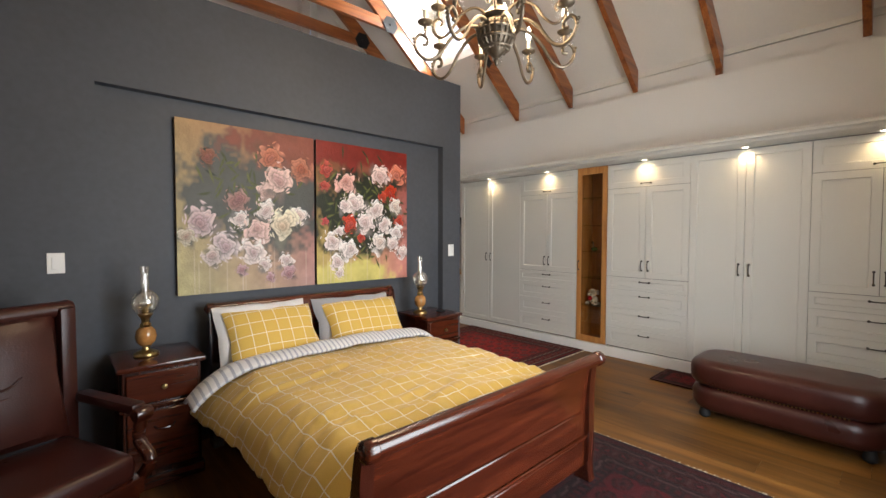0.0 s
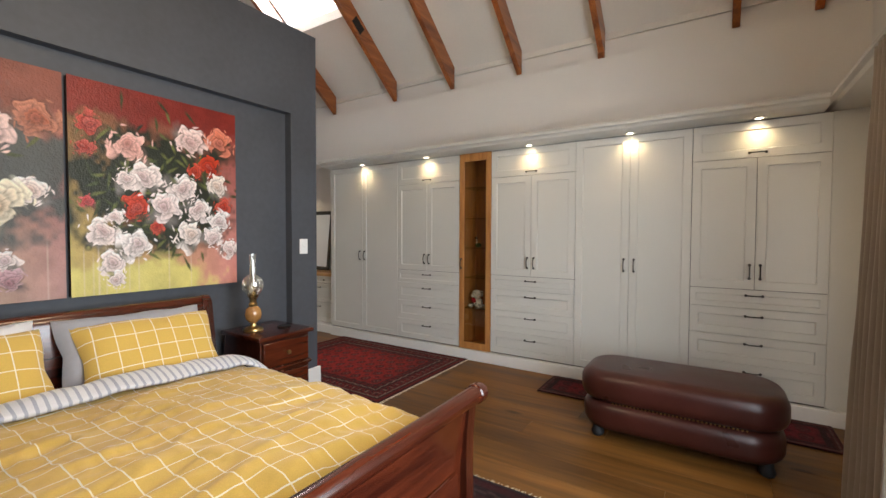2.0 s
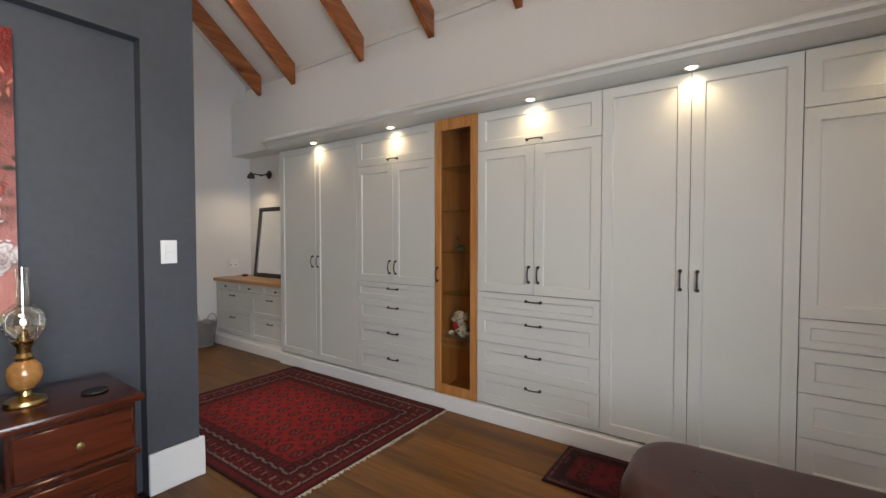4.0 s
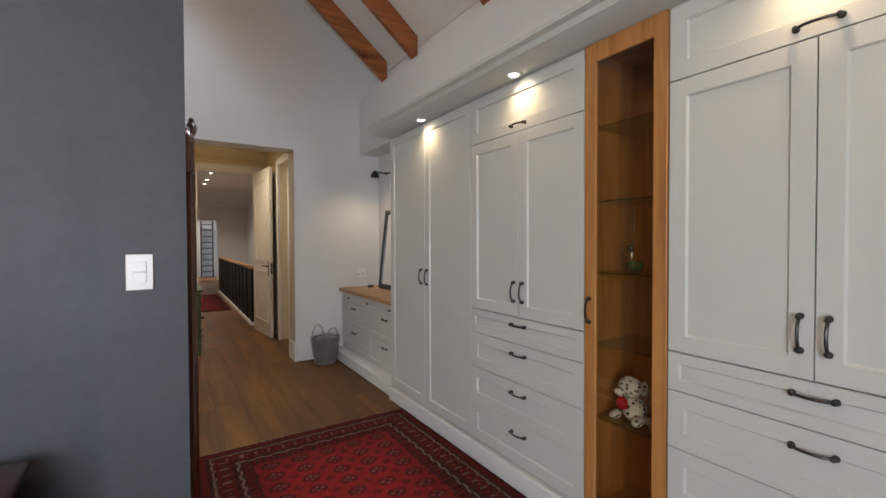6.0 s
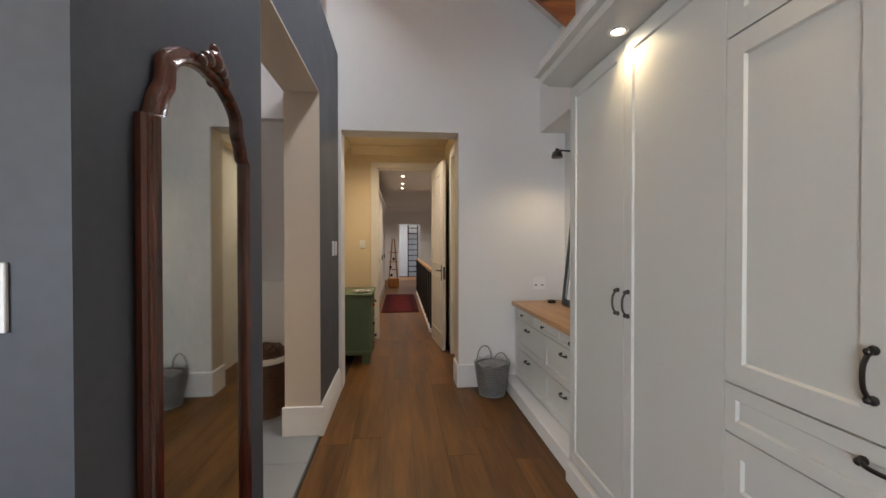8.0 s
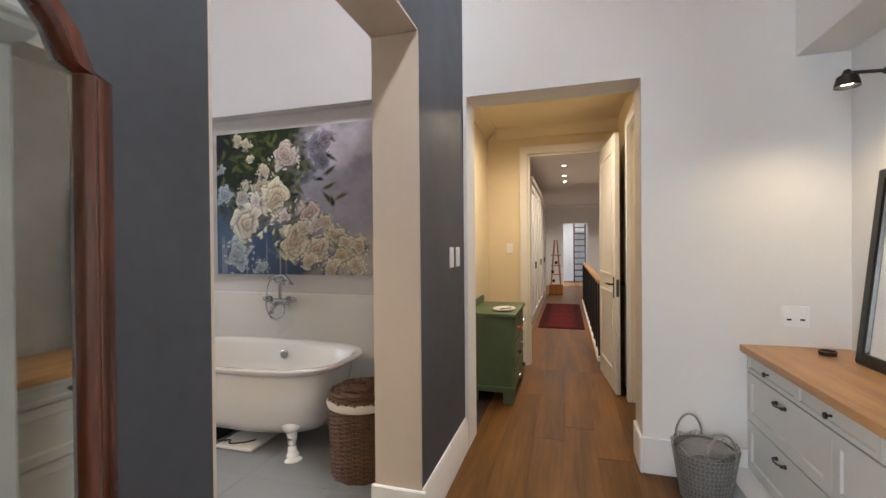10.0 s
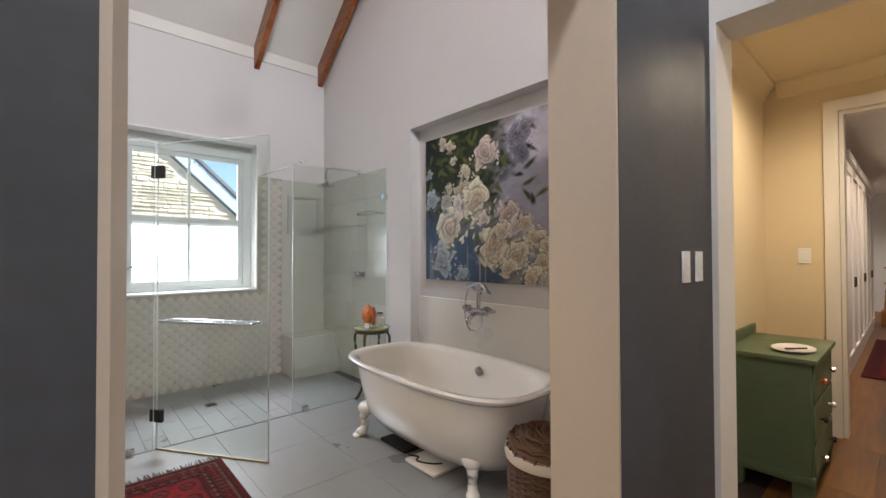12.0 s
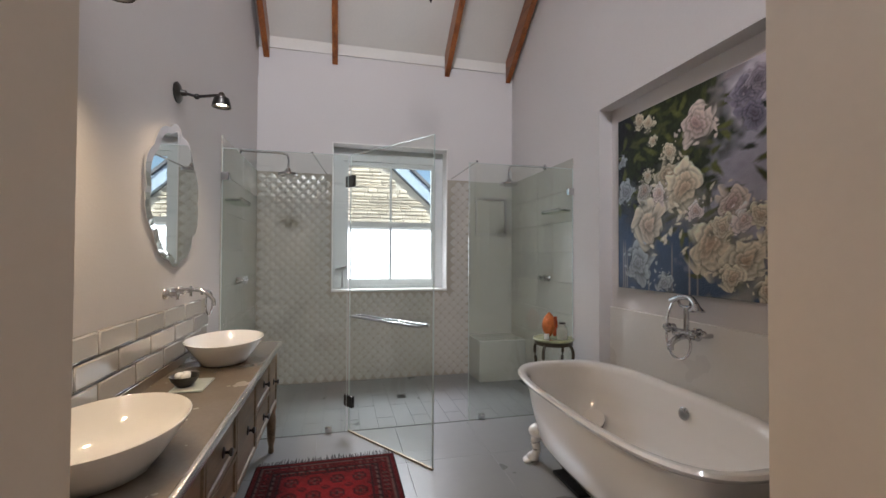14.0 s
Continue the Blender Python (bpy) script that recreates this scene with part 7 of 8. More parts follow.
# splash panel, tap
structure("splash_panel", box(NI_X0 + 0.003, NI_X1 - 0.003, 7.655, 7.679, 0.0, 0.992, 0.003), surface("white_splash_panel", (0.74, 0.71, 0.67), 0.3, var=0.02), "white panel behind the bath", "panel")
tp = thing("bath_tap", (2.52, 7.5, 0.8), "chrome telephone-style bath mixer with a hand shower", "tap")
TX, TY = 2.51, 7.555
part("body", tube([(TX - 0.09, TY, 0.93), (TX + 0.09, TY, 0.93)], 0.028, 14), M_CHROME, tp)
for s_ in (-1, 1):
    part("wall_union", tube([(TX + s_ * 0.085, TY, 0.93), (TX + s_ * 0.085, 7.655, 0.93)], 0.014, 10), M_CHROME, tp)
    part("cross_handle", join(tube([(TX + s_ * 0.10 - 0.03, TY - 0.035, 0.955), (TX + s_ * 0.10 + 0.03, TY - 0.035, 0.955)], 0.008, 8), tube([(TX + s_ * 0.10, TY - 0.035, 0.925), (TX + s_ * 0.10, TY - 0.035, 0.985)], 0.008, 8)), M_CHROME, tp)
    part("valve", turned([(0.0, -0.07), (0.013, -0.068), (0.02, -0.05), (0.013, -0.03), (0.026, -0.012), (0.026, 0.0)], 16, (TX + s_ * 0.10, TY, 0.955), "y", cap=False), M_CHROME, tp)
    part("handle_knob", ball((TX + s_ * 0.145, TY - 0.02, 0.955), 0.02, (1.0, 1.0, 1.0), 12), M_CHROME, tp)
part("spout", tube(curve_pts([(TX, TY, 0.92), (TX, TY - 0.06, 0.91), (TX, TY - 0.11, 0.88), (TX, TY - 0.115, 0.84)], 5), 0.019, 12), M_CHROME, tp)
part("riser", tube([(TX, TY, 0.94), (TX, TY, 1.10)], 0.016, 10), M_CHROME, tp)
part("cradle", tube(curve_pts([(TX - 0.05, TY - 0.01, 1.13), (TX - 0.03, TY - 0.01, 1.10), (TX + 0.03, TY - 0.01, 1.10), (TX + 0.05, TY - 0.01, 1.13)], 4), 0.009, 8), M_CHROME, tp)
part("hand_shower", tube(curve_pts([(TX - 0.10, TY - 0.02, 1.125), (TX - 0.03, TY - 0.02, 1.15), (TX + 0.05, TY - 0.02, 1.155), (TX + 0.10, TY - 0.03, 1.12)], 5), 0.018, 10), M_CHROME, tp)
part("shower_rose", turned([(0.014, 0.04), (0.024, 0.02), (0.046, 0.0), (0.046, -0.01), (0.0, -0.01)], 18, (TX + 0.11, TY - 0.035, 1.09), cap=False), M_CHROME, tp)
part("hose", tube(curve_pts([(TX - 0.09, TY - 0.02, 1.12), (TX - 0.115, TY - 0.03, 1.02), (TX - 0.105, TY - 0.05, 0.89), (TX - 0.05, TY - 0.06, 0.80), (TX + 0.02, TY - 0.06, 0.785), (TX + 0.07, TY - 0.05, 0.83), (TX + 0.06, TY - 0.03, 0.90), (TX + 0.01, TY - 0.02, 0.92)], 6), 0.0075, 8), M_CHROME, tp, "coiled chrome hose")

# scales under the bath
for nm, x, y, mt, lb in (("bathroom_scale", 2.34, 6.98, M_BLACK, "flat black bathroom scale under the bath"), ("bathroom_scale", 2.72, 6.92, M_ENAMEL, "flat white bathroom scale under the bath")):
    sc_ = thing(nm, (x, y, 0), lb, "scale", "bathroom scales")
    part("platform", box(x - 0.15, x + 0.15, y - 0.15, y + 0.15, 0.014, 0.036, 0.008, 2), mt, sc_)
    for dx in (-0.11, 0.11):
        part("foot", box(x + dx - 0.015, x + dx + 0.015, y - 0.12, y + 0.12, 0.012, 0.018), M_BLACK, sc_)
cab = tube(curve_pts([(2.5, 6.86, 0.018), (2.58, 6.80, 0.05), (2.63, 6.84, 0.045), (2.66, 6.80, 0.042), (2.75, 6.84, 0.042), (2.8, 6.9, 0.04)], 6), 0.005, 6)
solo("scale_cord", cab, M_BLACK, "thin black cord lying on the scales", "cord")

# laundry hamper
hx, hy = 3.69, 6.80
M_WICK = surface("brown_wicker", (0.105, 0.048, 0.022), 0.6, var=0.4, big=20, fine=90, bump=0.2)
M_LINEN = surface("cream_linen", (0.66, 0.60, 0.52), 0.9, var=0.05, sheen=0.2)
hm = thing("wicker_hamper", (hx, hy, 0), "round brown wicker laundry hamper with a linen lining", "hamper")
wv = bmesh.new()
for k in range(36):
    z = 0.012 + k * 0.0132
    r_ = 0.185 + 0.02 * k / 36
    pts_ = []
    for i in range(49):
        t = 2 * math.pi * i / 48
        rr = r_ + 0.006 * math.cos(12 * t + (k % 2) * math.pi)
        pts_.append((hx + rr * math.cos(t), hy + rr * math.sin(t), z))
    tube(pts_, 0.0068, 5, bm=wv)
part("weave", wv, M_WICK, hm)
stk = finish("stake", tube([(0.186, 0, 0.0), (0.207, 0, 0.49)], 0.006, 5), M_WICK)
for i in range(24):
    put("stake", stk, pose(hx, hy, 0.002, 0, 0, i * 15), hm)
part("inner", turned([(0.0, 0.005), (0.178, 0.005), (0.198, 0.48)], 32, (hx, hy, 0), cap=False), M_WICK, hm)
part("lining_cuff", turned([(0.20, 0.48), (0.216, 0.476), (0.220, 0.45), (0.214, 0.432), (0.209, 0.44)], 36, (hx, hy, 0), cap=False), M_LINEN, hm, "cream linen cuff")
rl = random.Random(9)
ld = turned([(0.0, 0.535), (0.06, 0.533), (0.14, 0.52), (0.20, 0.492), (0.205, 0.482), (0.0, 0.482)], 32, (hx, hy, 0), cap=False)
lid = part("lid", ld, M_WICK, hm, "loosely woven wicker lid")
for k in range(11):
    r_ = 0.035 + 0.016 * k
    zc = 0.540 - 0.30 * (r_ - 0.03) ** 2 * 4
    part("strand", tube([(hx + r_ * math.cos(t) * rl.uniform(0.94, 1.06), hy + r_ * math.sin(t) * rl.uniform(0.94, 1.06), zc + rl.uniform(-0.006, 0.016)) for t in np.linspace(0, 2 * math.pi, 28)], 0.008, 5), M_WICK, lid)

# stool with a shell and jars
M_BRONZE = surface("bronze_stool_metal", (0.075, 0.062, 0.04), 0.45, metal=0.5, var=0.3, big=12)
M_JADE = surface("pale_green_onyx", (0.34, 0.36, 0.20), 0.2, var=0.25, big=9, coat=0.4)
tx, ty, tz = 1.40, 7.26, 0.715
stl = thing("side_stool", (tx, ty, 0), "ornate bronze stool with a green onyx top", "stool")
part("top", turned([(0.0, tz - 0.022), (0.165, tz - 0.022), (0.172, tz - 0.010), (0.165, tz), (0.0, tz)], 36, (tx, ty, 0), cap=False), M_JADE, stl, "pale green onyx top")
part("apron", turned([(0.14, tz - 0.06), (0.158, tz - 0.055), (0.16, tz - 0.023), (0.14, tz - 0.023)], 32, (tx, ty, 0)), M_BRONZE, stl)
lg = finish("leg", tube(curve_pts([(0.13, 0, tz - 0.03), (0.175, 0, tz - 0.10), (0.16, 0, tz - 0.25), (0.11, 0, 0.28), (0.10, 0, 0.14), (0.15, 0, 0.03), (0.175, 0, 0.012)], 5), 0.013, 8), M_BRONZE)
for i in range(4):
    put("leg", lg, pose(tx, ty, 0, 0, 0, 35 + i * 90), stl)
part("shelf_ring", turned([(0.06, 0.27), (0.11, 0.268), (0.115, 0.28), (0.11, 0.29), (0.06, 0.285)], 24, (tx, ty, 0), cap=False), M_BRONZE, stl)
M_SHELL = surface("orange_shell", (0.55, 0.15, 0.035), 0.25, var=0.35, big=18, coat=0.4)
shl = bmesh.new()
for i in range(20):
    t = i / 19
    r_ = 0.062 * math.sin(math.pi * min(1, t * 1.02)) ** 0.7 + 0.003
    ring_ = [shl.verts.new((tx - 0.02 + 0.55 * r_ * math.cos(a) * (1 + 0.25 * math.cos(a)), ty - 0.03 + r_ * math.sin(a), tz + 0.002 + 0.21 * t)) for a in np.linspace(0, 2 * math.pi, 17)[:-1]]
    if i:
        for k in range(16):
            shl.faces.new((prev[k], prev[(k + 1) % 16], ring_[(k + 1) % 16], ring_[k]))
    prev = ring_
sh_ = thing("seashell", (tx, ty, tz), "large orange helmet seashell standing on the stool", "seashell")
part("shell", shl, M_SHELL, sh_)
part("lip", tube(curve_pts([(tx + 0.035, ty - 0.01, tz + 0.02), (tx + 0.045, ty + 0.0, tz + 0.10), (tx + 0.03, ty + 0.0, tz + 0.18)], 5), 0.014, 8), surface("dark_shell_lip", (0.30, 0.05, 0.012), 0.2, coat=0.5), sh_, "dark glossy shell lip")
jr = thing("cream_jar", (tx + 0.09, ty + 0.04, tz), "pale glazed jar with a narrow neck on the stool", "jar")
part("body", turned([(0.0, 0.0), (0.042, 0.0), (0.045, 0.01), (0.045, 0.08), (0.036, 0.096), (0.024, 0.102), (0.024, 0.125), (0.0, 0.125)], 24, (tx + 0.09, ty + 0.03, tz + 0.001), cap=False), surface("celadon_glaze", (0.42, 0.43, 0.36), 0.2, coat=0.5), jr)
part("stopper", turned([(0.0, 0.125), (0.027, 0.125), (0.027, 0.138), (0.0, 0.14)], 20, (tx + 0.09, ty + 0.03, tz + 0.001), cap=False), M_STEEL, jr)
cd = thing("small_candle", (tx + 0.05, ty - 0.09, tz), "small white candle in a glass on the stool", "candle")
part("wax", turned([(0.0, 0.0), (0.02, 0.0), (0.02, 0.04), (0.0, 0.042)], 18, (tx + 0.055, ty - 0.09, tz + 0.001), cap=False), M_ENAMEL, cd)
part("cup", turned([(0.0, 0.0), (0.024, 0.0), (0.026, 0.05), (0.022, 0.05)], 18, (tx + 0.055, ty - 0.09, tz + 0.001), cap=False), M_CRYSTAL, cd)

# ---- vanity ----
M_VTOP = surface("taupe_stone_top", (0.20, 0.165, 0.13), 0.25, var=0.12, big=5, fine=60, bump=0.0, coat=0.3)
M_VWOOD = wood("limed_oak", (0.17, 0.115, 0.065), (0.32, 0.23, 0.14), 0.45, axis=0, scale=1.4, knots=False)
M_VEDGE = surface("silver_edge", (0.62, 0.62, 0.62), 0.25, metal=0.8, var=0.05)
VX0, VX1, VY0, VY1, VZ = 1.43, 3.62, 4.64, 5.085, 0.78
vn = thing("vanity", (2.5, 4.85, 0), "limed oak vanity on turned legs with dark knobs", "vanity")
part("body", box(VX0 + 0.03, VX1 - 0.03, VY0, VY1 - 0.035, 0.36, VZ - 0.034), M_VWOOD, vn)
part("apron", box(VX0 + 0.028, VX1 - 0.028, VY1 - 0.05, VY1 - 0.03, 0.335, 0.36, 0.003), M_VWOOD, vn)


def vfront(x0, x1, z0, z1, name, knobs=1):
    b = bmesh.new()
    bmesh.ops.create_cube(b, size=1, matrix=Matrix.LocRotScale(((x0 + x1) / 2, VY1 - 0.024, (z0 + z1) / 2), None, (x1 - x0 - 0.008, 0.022, z1 - z0 - 0.008)))
    fr_ = [f for f in b.faces if f.normal.y > 0.9]
    bmesh.ops.inset_region(b, faces=fr_, thickness=0.028)
    bmesh.ops.inset_region(b, faces=fr_, thickness=0.008, depth=-0.008)
    d = part(name, b, M_VWOOD, vn)
    kb = turned([(0.0, 0.0), (0.022, 0.0), (0.02, 0.004), (0.006, 0.008), (0.006, 0.018), (0.016, 0.026), (0.014, 0.034), (0.0, 0.036)], 16, ((x0 + x1) / 2, VY1 - 0.014, (z0 + z1) / 2), "y", cap=False)
    part("knob", kb, M_STEEL, d, "dark pewter knob")


edges = [VX0 + 0.06, 1.80, 2.24, 2.68, 3.12, VX1 - 0.06]
for i, (a, c) in enumerate(zip(edges, edges[1:])):
    if i % 2:
        vfront(a, c, 0.55, VZ - 0.04, "drawer")
        vfront(a, c, 0.365, 0.548, "drawer")
    else:
        vfront(a, c, 0.365, VZ - 0.04, "door")
for x in (VX0 + 0.045, VX1 - 0.06):
    for y in (VY0 + 0.03, VY1 - 0.05):
        part("leg", turned([(0.014, 0.0), (0.02, 0.02), (0.016, 0.05), (0.026, 0.10), (0.032, 0.22), (0.024, 0.30), (0.034, 0.32), (0.034, 0.37)], 16, (x, y, 0)), M_VWOOD, vn)
vt = thing("countertop", (2.5, 4.85, VZ), "taupe stone vanity top with a silver edge", "countertop")
part("slab", box(VX0, VX1, BATH_S + 0.002, VY1 - 0.008, VZ - 0.032, VZ, 0.002), M_VTOP, vt)
part("edge_trim", box(VX0 - 0.006, VX1, VY1 - 0.0075, VY1 + 0.012, VZ - 0.03, VZ + 0.003, 0.006, 2), M_VEDGE, vt, "silver moulded front edge")
part("upstand", box(VX0, VX1, BATH_S + 0.002, BATH_S + 0.02, VZ, VZ + 0.05, 0.003), M_VTOP, vt)
tile_me = finish("tile", box(-0.146, 0.146, 0.0, 0.011, -0.0455, 0.0455, 0.008), surface("glazed_white_tile", (0.60, 0.58, 0.55), 0.12, var=0.03, coat=0.6, rnd=0.04))
sp_ = structure("splashback", slab("y", BATH_S, BATH_S + 0.006, 1.52, VX1, VZ + 0.05, 1.112), M_SGROUT, "grout bed of the vanity's splashback", "splashback")
for k in range(3):
    for i in range(7):
        x = 1.52 + 0.148 + i * 0.297 - (0.0 if k % 2 else -0.148)
        if x + 0.147 < VX1:
            put("tile", tile_me, pose(x, BATH_S + 0.006, VZ + 0.10 + k * 0.0955), sp_)


def basin(x, y):
    """An oval vessel basin that flares to a thin rim."""
    b = bmesh.new()
    prof = [(0.55, 0.0), (0.60, 0.004), (0.74, 0.045), (0.90, 0.095), (0.985, 0.125), (1.0, 0.132), (0.985, 0.134), (0.955, 0.126), (0.86, 0.092), (0.68, 0.045), (0.4, 0.022), (0.08, 0.018)]
    loops_ = [[b.verts.new((x + 0.275 * k * math.cos(t), y + 0.205 * k * math.sin(t), VZ + 0.002 + h)) for t in np.linspace(0, 2 * math.pi, 49)[:-1]] for k, h in prof]
    for p_, q_ in zip(loops_, loops_[1:]):
        for i in range(48):
            b.faces.new((p_[i], p_[(i + 1) % 48], q_[(i + 1) % 48], q_[i]))
    b.faces.new(loops_[0][::-1])
    b.faces.new(loops_[-1])
    bs = thing("vessel_basin", (x, y, VZ), "oval white ceramic vessel basin on the vanity", "basin", "basins on the vanity")
    part("bowl", b, M_ENAMEL, bs)
    part("waste", turned([(0.0, 0.0205), (0.022, 0.0205), (0.02, 0.026), (0.0, 0.027)], 18, (x, y, VZ + 0.002), cap=False), M_CHROME, bs)


def basin_tap(x):
    t = thing("basin_tap", (x, BATH_S, 1.19), "chrome wall-mounted basin tap with cross handles", "tap", "taps over the basins")
    yw = BATH_S
    part("spout", tube(curve_pts([(x, yw, 1.195), (x, yw + 0.08, 1.21), (x, yw + 0.15, 1.20), (x, yw + 0.20, 1.155), (x, yw + 0.205, 1.12)], 5), 0.011, 10), M_CHROME, t)
    for dx in (-0.10, 0.0, 0.10):
        part("rosette", turned([(0.0, 0.0), (0.03, 0.0), (0.026, 0.014), (0.012, 0.024), (0.011, 0.06), (0.0, 0.062)], 18, (x + dx, yw, 1.195), "y", cap=False), M_CHROME, t)
        if dx:
            part("cross_handle", join(tube([(x + dx - 0.03, yw + 0.06, 1.195), (x + dx + 0.03, yw + 0.06, 1.195)], 0.0075, 8), tube([(x + dx, yw + 0.06, 1.165), (x + dx, yw + 0.06, 1.225)], 0.0075, 8)), M_CHROME, t)


for x, xt in ((1.97, 2.12), (3.26, 3.44)):
    basin(x, 4.85)
    basin_tap(xt)
tr = thing("towel_ring", (1.62, BATH_S, 1.16), "slim chrome towel ring by the shower", "towel ring")
part("mount", turned([(0.0, 0.0), (0.024, 0.0), (0.02, 0.012), (0.009, 0.02), (0.009, 0.05), (0.0, 0.052)], 16, (1.62, BATH_S, 1.16), "y", cap=False), M_CHROME, tr)
part("ring", tube([(1.62 + 0.075 * math.sin(t), BATH_S + 0.045, 1.085 + 0.075 * math.cos(t)) for t in np.linspace(0, 2 * math.pi, 25)], 0.006, 8), M_CHROME, tr)
sd = thing("soap_dish", (2.47, 4.80, VZ), "small steel soap bowl with white soaps on a glass tray", "soap dish")
part("tray", box(2.36, 2.56, 4.76, 4.90, VZ + 0.001, VZ + 0.012, 0.004), M_GEDGE, sd)
part("bowl", turned([(0.0, 0.012), (0.03, 0.012), (0.055, 0.04), (0.062, 0.06), (0.056, 0.058), (0.028, 0.022), (0.0, 0.02)], 22, (2.48, 4.80, VZ), cap=False), M_STEEL, sd)
for dx, dy in ((-0.02, 0.0), (0.022, 0.012), (0.0, -0.02)):
    part("soap", ball((2.48 + dx, 4.80 + dy, VZ + 0.058), 0.024, (1.2, 0.9, 0.7), 10), M_SWITCH, sd, "white guest soap")

# scalloped oval mirror
om = thing("oval_mirror", (2.115, BATH_S, 1.72), "scalloped oval mirror hanging above the basin", "mirror")


def scallop(k, x):
    return 0.955 + 0.075 * abs(math.sin(5 * k)) ** 0.8 * x


mb = bmesh.new()
n = 72
R1 = [mb.verts.new((2.115 + 0.375 * scallop(t, 1) * math.cos(t) * (1 - 0.20 * abs(math.sin(t)) ** 3), BATH_S + 0.012, 1.717 + 0.375 * scallop(t, 1) * math.sin(t))) for t in np.linspace(0, 2 * math.pi, n + 1)[:-1]]
R2 = [mb.verts.new((2.115 + 0.338 * scallop(t, 1) * math.cos(t) * (1 - 0.20 * abs(math.sin(t)) ** 3), BATH_S + 0.019, 1.717 + 0.340 * scallop(t, 1) * math.sin(t))) for t in np.linspace(0, 2 * math.pi, n + 1)[:-1]]
R0 = [mb.verts.new((v.co.x, BATH_S + 0.002, v.co.z)) for v in R1]
for a_, b_ in ((R0, R1), (R1, R2)):
    for i in range(n):
        mb.faces.new((a_[i], a_[(i + 1) % n], b_[(i + 1) % n], b_[i]))
mb.faces.new(R2)
mb.faces.new(R0[::-1])
part("mirror_glass", mb, M_MIRROR, om, smooth=False)
wall_spot((2.10, BATH_S, 2.285), (2.16, 4.86, 2.235), (0, 1, 0), "pewter swing-arm lamp over the oval mirror", 26)
wall_spot((3.22, BATH_S, 2.285), (3.28, 4.86, 2.18), (0, 1, 0), "pewter swing-arm lamp over the near basin", 30)

# glass-bowl pendant
pd = thing("pendant_lamp", (1.93, 6.1, 3.4), "pendant bowl lamp with a dark finial under the roof", "pendant lamp")
PX, PY, PZ = 1.55, 6.15, 3.40
part("finial", turned([(0.0, -0.075), (0.008, -0.06), (0.014, -0.04), (0.008, -0.02), (0.03, 0.0), (0.0, 0.01)], 16, (PX, PY, PZ), cap=False), M_BLACK, pd)
part("bowl", turned([(0.015, 0.0), (0.035, 0.014), (0.058, 0.04), (0.065, 0.07), (0.062, 0.07), (0.055, 0.043), (0.015, 0.008)], 30, (PX, PY, PZ), cap=False), surface("alabaster", (0.66, 0.58, 0.48), 0.3, var=0.1), pd, "alabaster glass bowl")
part("rod", tube([(PX, PY, PZ + 0.01), (PX, PY, roof_z(PX) - 0.01)], 0.008, 8), M_BLACK, pd)

# ---- hall behind the doorway ----
HX0, HX1, HY1, HZ = 4.02, 5.47, 9.45, 2.78
structure("wall_hall_west", slab("x", HX0 - 0.15, HX0, 7.50, HY1, 0, HZ), M_YELLOW, "cream painted hall wall", "wall")
structure("wall_hall_east", slab("x", HX1, HX1 + 0.15, 7.50, HY1, 0, HZ, [(7.62, 8.47, 0, 2.44)]), M_YELLOW, "cream painted hall wall with a side door", "wall")
structure("wall_hall_north", slab("y", HY1, HY1 + 0.14, HX0 - 0.15, HX1 + 0.15, 0, HZ, [(4.485, 5.315, 0, 2.47)]), M_YELLOW, "cream painted wall with an inner doorway", "wall")
structure("ceiling_hall", box(HX0 - 0.15, HX1 + 0.15, 7.50, HY1 + 0.14, HZ, HZ + 0.1), M_YELLOW, "cream hall ceiling", "ceiling")
cvp = [(0, 0), (0.10, 0), (0.095, -0.02), (0.06, -0.045), (0.03, -0.075), (0.015, -0.11), (0, -0.115)]
structure("trim_cove", sweep([(HX0 + a, HZ + b) for a, b in cvp], "y", 7.501, HY1), M_YELLOW, "moulded ceiling cove in the hall", "cove", smooth=True)
structure("trim_cove_north", sweep([(HY1 - a, HZ + b) for a, b in cvp], "x", HX0 + 0.1, HX1), M_YELLOW, "moulded ceiling cove in the hall", "cove", smooth=True)
structure("doorway_lining", slab("y", Y1 + 0.004, 7.498, DOOR_X1 - 0.004, DOOR_X1 + 0.001, 0.22, DOOR_Z), M_BEIGE, "beige reveal of the doorway", "reveal")
M_FRAMEW = surface("cream_door_frame", (0.75, 0.71, 0.65), 0.45, var=0.03)


def architrave(y, x0, x1, z, w=0.085, t=0.03, mat=None, name="door_frame"):
    b = slab("y", y - t, y, x0 - w, x1 + w, 0, z + w, [(x0, x1, -0.1, z)])
    return structure(name, b, mat or M_FRAMEW, "moulded painted door frame", "door frame")


architrave(HY1 - 0.001, 4.485, 5.315, 2.47)
jm = slab("y", HY1 + 0.002, HY1 + 0.138, 4.487, 5.313, 0, 2.468, [(4.512, 5.288, -0.1, 2.443)])
structure("door_jamb", jm, M_FRAMEW, "painted inner door jamb", "door frame")
# side door on the hall's east wall
sdm = slab("x", HX1 - 0.03, HX1 - 0.001, 7.53, 8.56, 0, 2.53, [(7.62, 8.47, -0.1, 2.44)])
structure("side_door_frame", sdm, M_TRIM, "white moulded side door frame", "door frame")
structure("side_door_dark", box(HX1 + 0.10, HX1 + 0.14, 7.62, 8.47, 0, 2.44), M_TRIM, "closed white side door", "door")

